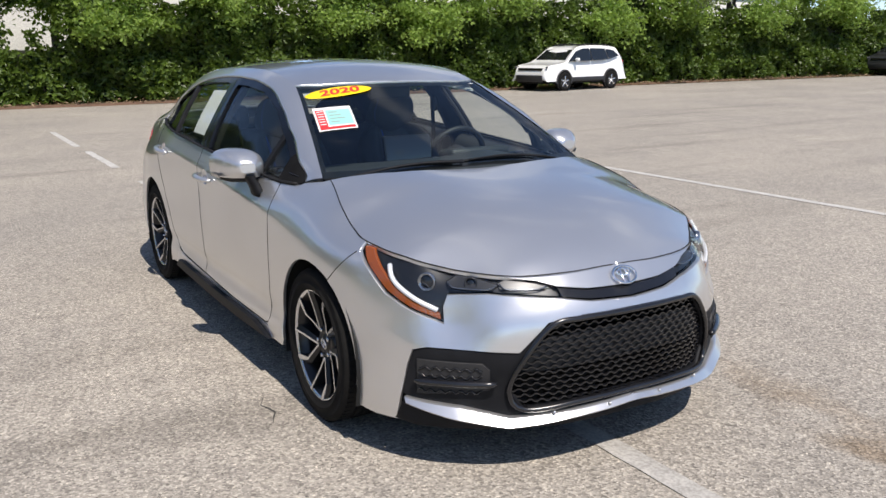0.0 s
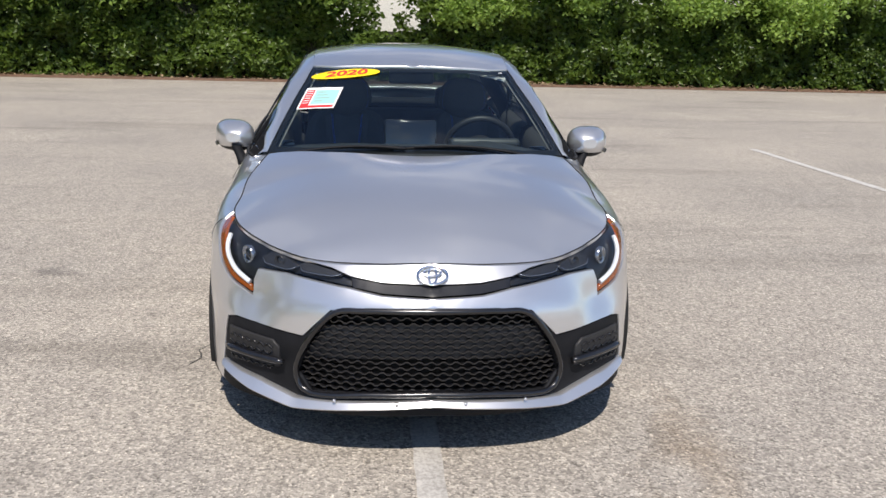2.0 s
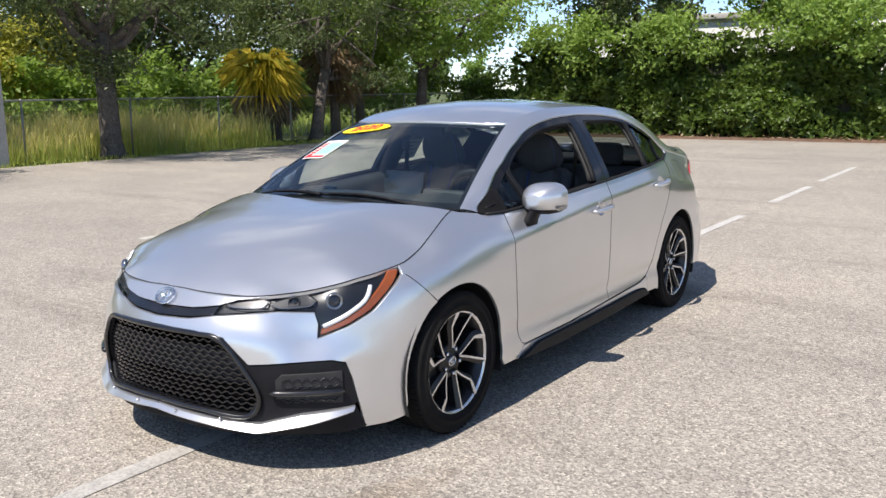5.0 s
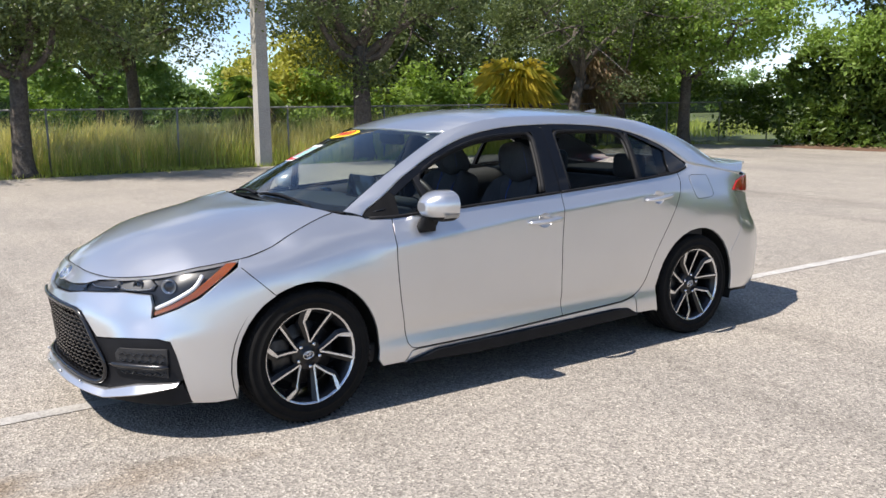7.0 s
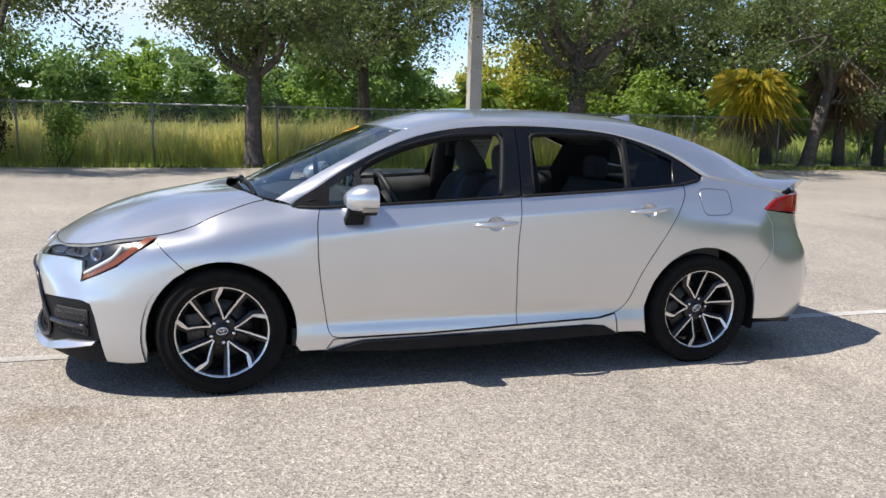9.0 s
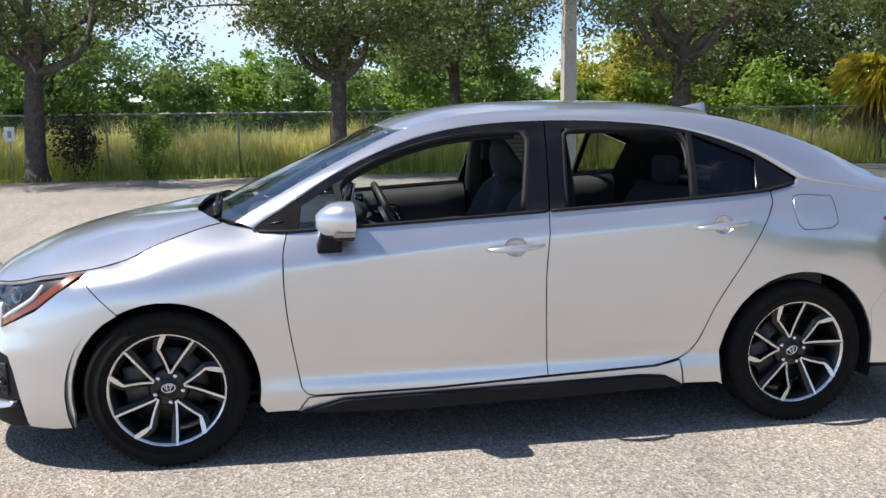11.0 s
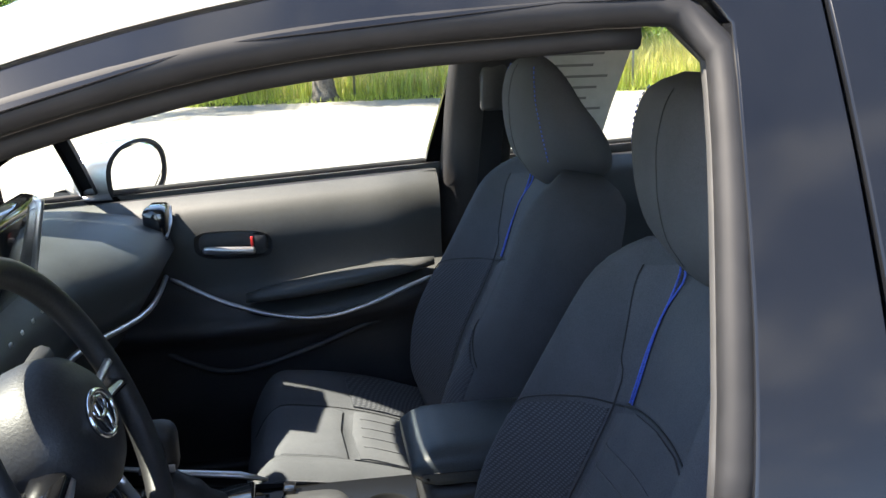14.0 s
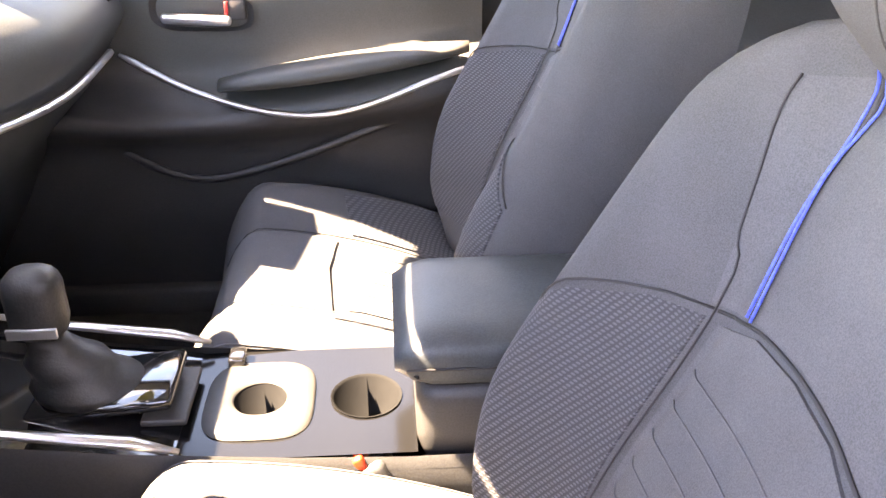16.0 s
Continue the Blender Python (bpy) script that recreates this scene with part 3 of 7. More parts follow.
def both(name, outline, mat, parents=None, label="", **kw):
    """A panel and its twin on the other flank."""
    made = []
    for k, mir in enumerate((False, True)):
        made.append(part(name, skin(outline, flank, mirror=mir, **kw), mat, parents[k] if parents else car, label))
    return made


def across(name, outline, mat, label="", parent=None, surface=flank, **kw):
    """A panel that crosses the middle of the car: its left half and the twin, sewn together."""
    on_flank = max(p[0] for p in outline) > 2.5 or min(p[0] for p in outline) < -2.5
    mid = (lambda p: p[0] > U_NOSE - .002) if on_flank and max(p[0] for p in outline) > 2 else (
        (lambda p: p[0] < U_TAIL + .002) if on_flank else (lambda p: p[1] < .001))
    bm = skin(outline, surface, open_at=mid, **kw)
    skin(outline, surface, open_at=mid, bm=bm, mirror=True, **kw)
    bmesh.ops.remove_doubles(bm, verts=[v for v in bm.verts if abs(v.co.y) < .002], dist=.0025)
    return part(name, bm, mat, parent or car, label)


def arc_of(cx, r, a0, a1, n=14, cz=.312):
    return [(cx + r * math.cos(math.radians(a0 + (a1 - a0) * i / n)), cz + r * math.sin(math.radians(a0 + (a1 - a0) * i / n))) for i in range(n + 1)]


def to_uz(x, y, z):
    """The place along the flank at height z that lies nearest to (x, y)."""
    us = np.linspace(U_TAIL, U_NOSE, 900)
    best = min(us, key=lambda u: (flank(u, z).x - x) ** 2 + (flank(u, z).y - y) ** 2)
    return (float(best), z)


# Outlines on the flank, (along, height).
BONNET_EDGE = smooth_line([(2.168, 0), (2.158, .18), (2.122, .34)] + [(p[0], p[1]) for p in EDGE_XY], .03)
EDGE_UZ = [(1.655, .794), (1.515, .824), (1.377, .882), (1.26, .921), (1.17, .946), (1.12, .955)]
BELT = [(.99, .922), (.855, .921), (.3, .95), (-.2, .977), (-.7, 1.003), (-1.18, 1.03), (-1.37, 1.055)]
DLO_TOP = smooth_line([(.995, .935), (.824, 1.042), (.63, 1.157), (.381, 1.262), (.132, 1.322), (-.173, 1.346), (-.532, 1.341), (-.864, 1.305), (-1.155, 1.212), (-1.395, 1.082)], .03)
EDGE_Y = pchip([-2.3, -1.93, -1.72, -1.28, -.9, -.3, .15, .345, .43, .7, .9, 1.07], [.50, .525, .535, .54, .54, .535, .525, .52, .535, .60, .648, .69])
meet = lambda x: (x, float(EDGE_Y(x)))     # where the top ends and the side rail begins
SCREEN_EDGE = [meet(x) for x in (1.065, .9, .7, .5, .345)]
ROOF_SIDE = [meet(x) for x in (.345, .1, -.3, -.7, -1.05)]
REAR_EDGE = [meet(x) for x in (-1.05, -1.3, -1.6, -1.93)]
BOOT_EDGE = [REAR_EDGE[-1], (-2.1, REAR_EDGE[-1][1] - .005), (-2.26, .52), (-2.33, .40), (-2.35, 0)]
top_uz = lambda pts: [to_uz(x, y, roof_top(x, y).z) for x, y in pts]
DOOR_FRONT = [(.862, .918), (.879, .84), (.879, .7), (.866, .555), (.838, .375), (.824, .30), (.805, .275), (.775, .266)]
B_CUT = [(-.2, .29), (-.189, .5), (-.187, .705), (-.198, .85), (-.211, .977)]
DOOR_REAR = [(-.684, .305), (-.79, .328), (-.858, .378), (-.947, .56), (-1.072, .75), (-1.169, .905), (-1.218, .985), (-1.222, 1.03)]

# Fenders, doors and quarters.
SEAM = [(1.67, .766), (1.52, .632)]
arch_front = arc_of(1.347, .362, 61, 200, 16)
arch_front[-1] = (.966, .205)
fender_line = [SEAM[0]] + [SEAM[1]] + arch_front[1:] + [(.84, .205), (.80, .257), (.775, .262)] + DOOR_FRONT[::-1][1:] + [(.99, .922), (1.0, .932), (1.09, .945)] + EDGE_UZ[::-1] + [(1.655, .789)]
both("fender", fender_line, PAINT, label="silver front wing", spacing=.022)
cup_ring = lambda u, z: [(u + .0495 * math.cos(a), z + .0395 * math.sin(a)) for a in np.linspace(0, 2 * math.pi, 33)[:-1]]
front_doors = both("front_door", DOOR_FRONT + [(.3, .27)] + B_CUT + [(.3, .95)], PAINT, label="silver front door", hole=cup_ring(-.058, .841), spacing=.0135)
rear_doors = both("rear_door", [(-.2, .29)] + DOOR_REAR + [(-.7, 1.003)] + B_CUT[::-1][:-1], PAINT, label="silver rear door", hole=cup_ring(-.967, .9035), spacing=.0135)
arch_rear = arc_of(-1.345, .372, -18, 196, 18)[::-1]
QUARTER_TOP = [(-1.395, 1.082), (-1.46, 1.066), (-1.6, 1.046), (-1.8, 1.012), (-2.0, .978)]
quarter_line = ([(-.966, .21), (-.81, .215), (-.80, .29)] + DOOR_REAR[1:] + [(-1.37, 1.055)] + QUARTER_TOP
                + [(-2.06, .965), (-1.92, .945), (-1.80, .89), (-1.86, .80), (-1.84, .66), (-1.70, .50)] + arch_rear[2:])
both("rear_quarter", quarter_line, PAINT, label="silver rear quarter panel", spacing=.026)
both("rocker", [(.838, .200), (.798, .254), (.775, .258), (.3, .262), (-.2, .282), (-.684, .297), (-.79, .318), (-.805, .21), (-.62, .268), (-.2, .258), (.3, .25), (.655, .244), (.82, .206)], PAINT, label="silver sill panel", inset=.001)
both("side_skirt", [(.83, .20), (.655, .243), (.3, .249), (-.2, .257), (-.61, .266), (-.72, .255), (-.80, .21), (-.2, .195), (.4, .185)], BLACK_SATIN, label="black side skirt", out=.022, flange=.05, lip=.006)
# Dark joints between the panels.
for line in (DOOR_FRONT + [(.3, .266)] + B_CUT[:1], B_CUT, [(-.2, .286)] + DOOR_REAR, [(1.655, .762), (1.515, .631)]):
    for s in (1, -1):
        part("panel_gap", tube([flank(u, z, -.0012) * Vector((1, s, 1)) for u, z in smooth_line(line, .02)], .0027, 6), VOID, car, "dark joint between the panels")
# Roof rails with the windscreen and rear pillars in body colour.
RAIL_X = pchip([-2.0, -1.8, -1.6, -1.46, -1.395, -1.155, -.864, -.532, -.173, .132, .381, .63, .824, .995], [-2.25, -2.05, -1.90, -1.80, -1.74, -1.33, -.92, -.54, -.17, .15, .43, .70, .905, 1.068])
rail_line = [tuple(p) for p in DLO_TOP] + smooth_line(QUARTER_TOP, .03)[1:]
for s in (1, -1):
    rows = []
    for u, z in rail_line:
        b, a = flank(u, z), roof_top(*meet(float(RAIL_X(u))))
        n = (flank(u, z, .02) - flank(u, z)).normalized() + Vector((0, 0, .9))
        n -= (a - b) * n.dot(a - b) / max((a - b).length_squared, 1e-9)
        ctrl = (a + b) / 2 + n.normalized() * .10 * (a - b).length
        row = [b - Vector((0, .012, 0))] + [b * (1 - t) ** 2 + ctrl * 2 * t * (1 - t) + a * t * t for t in np.linspace(0, 1, 8)]
        rows.append([p * Vector((1, s, 1)) for p in row])
    bm = sheet(rows)
    bmesh.ops.recalc_face_normals(bm, faces=bm.faces[:])
    part("roof_rail", bm, PAINT, car, "silver roof rail and pillars")

# Bonnet, roof, boot lid and glass.
across("bonnet", [(1.268, 0)] + [(1.262, .2), (1.236, .42), (1.178, .58)] + [tuple(p) for p in BONNET_EDGE[::-1]], PAINT, "silver bonnet with clouds reflected in it", surface=bonnet_top, spacing=.03, step=.03)
for s in (1, -1):
    gap = [bonnet_top(x, y, .0004) * Vector((1, s, 1)) for x, y in BONNET_EDGE]
    part("bonnet_gap", tube(gap, .0026, 6), VOID, car)
cowl = lambda x, y, out=0.0: Vector((x, y, .938 - .05 * y * y + .25 * max(0, 1.20 - x) + out))
across("cowl", [(1.30, 0), (1.29, .2), (1.265, .42), (1.20, .58), (1.12, .68), (1.05, .68), (1.08, .6), (1.13, .3), (1.15, 0)], BLACK_MATTE, "black plastic cowl under the windscreen", surface=cowl, spacing=.06, flange=.03)
SCREEN_LINE = [(1.205, 0), (1.195, .25), (1.145, .5)] + SCREEN_EDGE + [(.395, .40), (.423, .2), (.430, 0)]
across("windscreen", SCREEN_LINE, WINDSCREEN, "tinted windscreen reflecting trees and sky", surface=roof_top, spacing=.06, out=-.004, flange=0)
roof_line = [(.425, 0), (.418, .2), (.390, .40)] + [(.342, SCREEN_EDGE[-1][1])] + ROOF_SIDE[1:] + [(-1.10, .4), (-1.13, .2), (-1.14, 0)]
across("roof", roof_line, PAINT, "silver roof", surface=roof_top, spacing=.06, step=.04, inset=.001)
across("rear_window", [(-1.145, 0), (-1.135, .2), (-1.105, .4)] + REAR_EDGE + [(-1.95, .3), (-1.955, 0)], TINTED, "dark tinted rear window", surface=roof_top, spacing=.06, out=-.004, flange=0)
boot = across("boot_lid", [(-1.958, 0), (-1.953, .3)] + BOOT_EDGE, PAINT, "silver boot lid", surface=roof_top, spacing=.06, step=.04)
# Black print band round the windscreen.
for name, line in (("screen_band", [(.432, 0), (.425, .2), (.397, .40), (.352, .50), (.385, .50), (.428, .40), (.462, .2), (.472, 0)]),
                   ("screen_band", [(1.205, 0), (1.195, .25), (1.145, .5), SCREEN_EDGE[0], (1.03, SCREEN_EDGE[0][1] - .03), (1.09, .5), (1.135, .25), (1.145, 0)])):
    across(name, line, BLACK_SATIN, "black printed glass edge", surface=roof_top, spacing=.06, out=-.009, flange=0, inset=0)
for s in (1, -1):
    bm = skin(SCREEN_EDGE + [(x + .01, y - .022) for x, y in SCREEN_EDGE[::-1]], roof_top, spacing=.05, out=-.009, flange=0, inset=0, mirror=s < 0)
    part("screen_band", bm, BLACK_SATIN, car)

# Front end.
nose = across("nose_panel", [to_uz(x, y, bonnet_top(x, y).z) for x, y in BONNET_EDGE if y > .02 and x > EDGE_XY[0][0] + .004][::-1] + [(U_NOSE, .722), (U_NOSE, .656), (2.65, .660), (2.525, .676), (2.44, .697), (2.30, .712)], PAINT, "silver nose panel above the slim grille", spacing=.03)
across("upper_grille", [(U_NOSE, .653), (2.65, .657), (2.525, .673), (2.54, .640), (2.65, .626), (U_NOSE, .620)], BLACK_GLOSS, "slim gloss black upper grille", spacing=.03, out=-.012, flange=.03)
LAMP_LOW = [(1.75, .718), (1.85, .645), (1.95, .602), (2.092, .553), (2.086, .61), (2.10, .652), (2.25, .660), (2.36, .653), (2.53, .640)]
LAMP_TOP = [(2.55, .648), (2.51, .677), (2.44, .695), (2.29, .712), (2.17, .720), (2.055, .734), (1.85, .766), (1.648, .791)]
VENT_EDGE = [(2.47, .565), (2.365, .462), (2.2, .470), (2.04, .474), (1.985, .462), (1.962, .40), (1.935, .29), (1.908, .182)]
cover = [(1.66, .770)] + LAMP_LOW + [(2.65, .622), (U_NOSE, .616), (U_NOSE, .588), (2.6, .582)] + VENT_EDGE + [(1.80, .176), (1.708, .184)] + arc_of(1.347, .362, -20, 61, 9)[1:-1] + [(1.515, .630)]
front_bumper = across("front_bumper", cover, PAINT, "silver front bumper cover", spacing=.028)
MESH_LINE = [(2.385, .250), (2.330, .32), (2.378, .435), (2.480, .555), (2.6, .568)]
mask = [(U_NOSE, .586), (2.6, .580)] + VENT_EDGE[:-1] + [(1.96, .284), (2.16, .266), (2.33, .226), (2.55, .238), (U_NOSE, .254), (U_NOSE, .270)] + [(2.6, .262)] + MESH_LINE + [(U_NOSE, .575)]
across("grille_surround", mask, BLACK_SATIN, "satin black lower grille surround with side vents", parent=front_bumper, spacing=.028, out=-.006, flange=.045, lip=.005)
splitter = lambda u, z, out=0.0: flank(u, z, out + .8 * max(0.0, float(np.interp(u, [1.95, 2.16, 2.33, 2.55, 2.83], [.284, .266, .226, .238, .253])) - z))
across("front_lip", [(1.955, .282), (2.16, .264), (2.33, .224), (2.55, .236), (U_NOSE, .251), (U_NOSE, .233), (2.55, .214), (2.33, .194), (2.12, .232), (1.965, .266)], PAINT, "silver splitter lip", parent=front_bumper, surface=splitter, spacing=.02, out=.012, flange=.05, lip=.004)
across("chin_spoiler", [(1.90, .186), (1.945, .272), (2.12, .228), (2.33, .192), (2.55, .211), (U_NOSE, .230), (U_NOSE, .190), (2.5, .172), (2.2, .168), (1.99, .172)], BLACK_SATIN, "black chin spoiler", parent=front_bumper, spacing=.03, out=.0, flange=.05)
for k, off in enumerate((-.34, -.12, .12, .34)):
    p = flank(U_NOSE - abs(off), .241, .024)
    bm = bmesh.new()
    bmesh.ops.create_uvsphere(bm, u_segments=10, v_segments=6, radius=.007)
    bmesh.ops.translate(bm, vec=(p.x, math.copysign(p.y, off), p.z), verts=bm.verts)
    for f in bm.faces:
        f.smooth = True
    part("sensor", bm, PAINT, front_bumper, "round parking sensor")

frame_pts = [(U_NOSE, .577), (2.6, .573)] + MESH_LINE[::-1][1:] + [(2.6, .262), (U_NOSE, .268)]
half_ring = [flank(u, z, .003) for u, z in smooth_line(frame_pts, .02)]
part("grille_frame", tube(half_ring + [p * Vector((1, -1, 1)) for p in half_ring[::-1][1:-1]], .011, 8, closed=True), BLACK_GLOSS, front_bumper, "gloss black grille frame")

# Honeycomb mesh of the lower grille: wavy rows with a plate behind the middle ones.
grille = across("lower_grille", [(U_NOSE, .265), (2.6, .258)] + [(2.38, .245), (2.322, .32), (2.372, .437), (2.476, .560), (2.6, .574), (U_NOSE, .58)], VOID, "black honeycomb lower grille", spacing=.04, out=-.055, flange=0, inset=0)
across("grille_plate", [(U_NOSE, .395), (2.355, .38), (2.44, .505), (U_NOSE, .525)], BLACK_PLASTIC, "grey radar plate", parent=grille, spacing=.04, out=-.026, flange=.01, inset=0)
bm = bmesh.new()
MESH_POLY = [(U_NOSE + .01, .266), (2.6, .258), (2.38, .245), (2.325, .32), (2.374, .437), (2.478, .560), (2.6, .574), (U_NOSE + .01, .582)]
for r in range(16):
    z0 = .254 + r * .0208
    run = []
    for k in range(-120, 121):
        q = k * .0055
        phase = (q / .044 + .5 * (r % 2)) % 1.0
        wave = .0095 * (2 * abs(2 * min(max((phase - .0) * 1.0, 0), 1) - 1) - 1)
        wave = max(-.0040, min(.0040, wave))
        u, z = U_NOSE - abs(q), z0 + wave + .012 * (1 - abs(q) / .5) * 0
        if inside(MESH_POLY, u, z):
            run.append((q, u, z))
        elif run:
            break
    if len(run) < 4:
        continue
    rows4 = [[], [], [], []]
    for q, u, z in run:
        for row, (dz, o) in zip(rows4, ((.0026, -.014), (-.0026, -.014), (-.0022, -.034), (.0022, -.034))):
            p = flank(u, z + dz, o)
            row.append(Vector((p.x, math.copysign(p.y, q), p.z)))
    sheet([rows4[0], rows4[1], rows4[2], rows4[3], rows4[0]], bm, smooth=False)
bmesh.ops.recalc_face_normals(bm, faces=bm.faces[:])
tagged(part("honeycomb", bm, BLACK_GLOSS, grille, "wavy black honeycomb bars"), kind="stuff")

# Side vents: a sunk pocket with mesh rows and a raised bar.
for s in (1, -1):
    turn = Vector((1, s, 1))
    vent = part("side_vent", skin([(2.0, .43), (2.235, .425), (2.262, .40), (2.262, .325), (2.0, .30)], flank, mirror=s < 0, spacing=.03, out=.002, flange=.008), BLACK_PLASTIC, front_bumper, "black side vent")
    bm = bmesh.new()
    for r in range(4):
        z0 = .318 + r * .028
        if r == 1:
            continue
        pts = []
        for k in range(40):
            u = 2.01 + k * .0058
            ph = (u / .036 + .5 * (r % 2)) % 1
            p = flank(u, z0 + max(-.005, min(.005, .012 * (2 * abs(2 * ph - 1) - 1))), .006)
            pts.append(p * turn)
        tube(pts, .003, 4, bm)
    part("vent_mesh", bm, BLACK_GLOSS, vent)
    part("vent_bar", tube([flank(u, .352, .012) * turn for u in np.linspace(1.995, 2.285, 14)], [.008] + [.016] * 12 + [.010], 10, flat=.8), BLACK_GLOSS, vent, "gloss black vent bar")

# Headlamps: dark chamber, reflectors, light guide, amber strip, clear cover.
for s in (1, -1):
    turn = Vector((1, s, 1))
    mir = s < 0
    outline = LAMP_LOW + LAMP_TOP
    lamp = part("headlight", skin(outline, flank, mirror=mir, spacing=.03, out=-.03, flange=0, inset=.001), LAMP_DARK, car, "slim headlamp with dark chamber and amber side strip")
    part("amber_strip", skin([(1.672, .782), (1.76, .722), (1.858, .654), (1.956, .61), (2.078, .568), (2.072, .586), (1.965, .625), (1.875, .672), (1.775, .744), (1.72, .778)], flank, mirror=mir, spacing=.02, out=-.004, flange=.01, inset=0), AMBER, lamp, "amber side marker")
    part("light_guide", tube([flank(u, z, -.006) * turn for u, z in smooth_line([(1.835, .738), (1.875, .688), (1.965, .64), (2.066, .598)], .02)], .0095, 8), LED_WHITE, lamp, "white light guide")
    for u, z, r in ((2.01, .69, .03), (2.185, .688, .021)):
        eye, fwd = flank(u, z, -.016) * turn, (flank(u, z, .02) - flank(u, z, 0)).normalized() * turn
        m = Matrix.Translation(eye) @ fwd.to_track_quat("Y", "Z").to_matrix().to_4x4()
        bm = lathe([(r * .25, -.012), (r * .8, -.004), (r, .006), (r * 1.12, .004), (r * 1.12, -.012)], 24)
        bmesh.ops.transform(bm, matrix=m, verts=bm.verts)
        part("reflector", bm, LAMP_SILVER if r > .025 else LAMP_GREY, lamp, "round lamp reflector")
        bm = lathe([(.0001, .004), (r * .5, .001), (r * .78, -.004)], 24)
        bmesh.ops.transform(bm, matrix=m, verts=bm.verts)
        part("bulb_lens", bm, SCREEN, lamp)
    for a, b in ((2.10, 2.27), (2.30, 2.48)):
        part("chamber", skin([(a, .672), (b, .668), (b + .02, .684), (b - .05, .70 - .06 * (b - 2.27)), (a + .03, .712 - .05 * (a - 2.1)), (a - .01, .69)], flank, mirror=mir, spacing=.02, out=-.018, flange=.012, inset=0), LAMP_GREY, lamp, "grey lamp chamber")
        part("chamber_edge", tube([flank(u, z, -.012) * turn for u, z in smooth_line([(a - .005, .69), (a + .015, .674), (b - .03, .670), (b + .01, .682)], .02)], .0022, 6), LAMP_SILVER, lamp, "bright chamber edge")
    part("lens", skin(outline, flank, mirror=mir, spacing=.03, out=.001, flange=0, inset=.0035), CLEAR, lamp, "clear lamp cover")

# Emblem: an oval ring with two crossing loops.
def oval(cx, cz, rx, rz, r, bm, n=40):
    return tube([(0, cx + rx * math.cos(2 * math.pi * i / n), cz + rz * math.sin(2 * math.pi * i / n)) for i in range(n)], r, 8, bm, closed=True)


def emblem(size):
    bm = oval(0, 0, .062 * size, .042 * size, .0062 * size, bmesh.new())
    oval(0, .013 * size, .036 * size, .017 * size, .0048 * size, bm)
    return oval(0, -.002 * size, .017 * size, .036 * size, .0048 * size, bm)


bm = emblem(.84)
p = flank(U_NOSE - .005, .687, .016)
bmesh.ops.transform(bm, matrix=Matrix.Translation((p.x, 0, p.z)) @ Matrix.Rotation(radians(-43), 4, "Y"), verts=bm.verts)
part("emblem", bm, CHROME, car, "chrome oval emblem")

# Tail end.
rows = []
for x, y in smooth_line(BOOT_EDGE[1:], .03):
    u = u_of(x, y) if y > .01 else U_TAIL
    a, b = roof_top(x, max(y, 0), -.002), flank(u, .962, -.004)
    rows.append([a, a.lerp(b, .35) + Vector((-.004, 0, -.004)), b])
bm = sheet([[p * Vector((1, -1, 1)) for p in r] for r in rows] + rows[::-1][1:])
bmesh.ops.recalc_face_normals(bm, faces=bm.faces[:])
part("boot_edge", bm, PAINT, boot, "rounded rear edge of the boot lid")
across("rear_bumper", [(-1.70, .50), (-1.84, .66), (-1.86, .80), (-1.805, .885), (-2.07, .85), (-2.26, .84), (U_TAIL, .84), (U_TAIL, .20), (-2.5, .20), (-2.1, .215), (-1.715, .245), (-1.714, .36)], PAINT, "silver rear bumper", spacing=.05)
across("tail_panel", [(-2.06, .965), (-2.27, .97), (U_TAIL, 1.03), (U_TAIL, .845), (-2.28, .845), (-2.275, .95)], PAINT, "silver boot face", spacing=.05)
both("tail_lamp", [(-1.808, .888), (-1.92, .943), (-2.05, .963), (-2.27, .968), (-2.46, .966), (-2.46, .862), (-2.26, .850), (-2.07, .862)], RED_LENS, label="red tail lamp", out=.006, spacing=.03)
across("rear_diffuser", [(-1.72, .243), (-2.1, .213), (-2.5, .197), (U_TAIL, .197), (U_TAIL, .12), (-2.3, .14)], BLACK_PLASTIC, "black rear diffuser", spacing=.06, out=-.01, flange=.03)
both("rear_reflector", [(-2.30, .50), (-2.33, .30), (-2.42, .28), (-2.36, .5)], BLACK_SATIN, label="black bumper corner trim", out=.006, spacing=.04)
fuel = smooth_line([(-1.335, 1.0), (-1.50, 1.0), (-1.535, .99), (-1.528, .89), (-1.50, .873), (-1.35, .872), (-1.333, .89)], .02, True)
part("fuel_flap", skin([tuple(p) for p in fuel], flank, spacing=.03, out=.0015, flange=.004, inset=.001), PAINT, car, "square fuel flap")
lid = bmesh.new()
ring = [flank(p[0], p[1], .0006) for p in smooth_line([(-1.331, 1.004), (-1.50, 1.004), (-1.54, .993), (-1.533, .888), (-1.50, .869), (-1.35, .868), (-1.329, .888)], .02, True)]
part("flap_gap", tube(ring, .0011, 6, lid, closed=True), VOID, car)

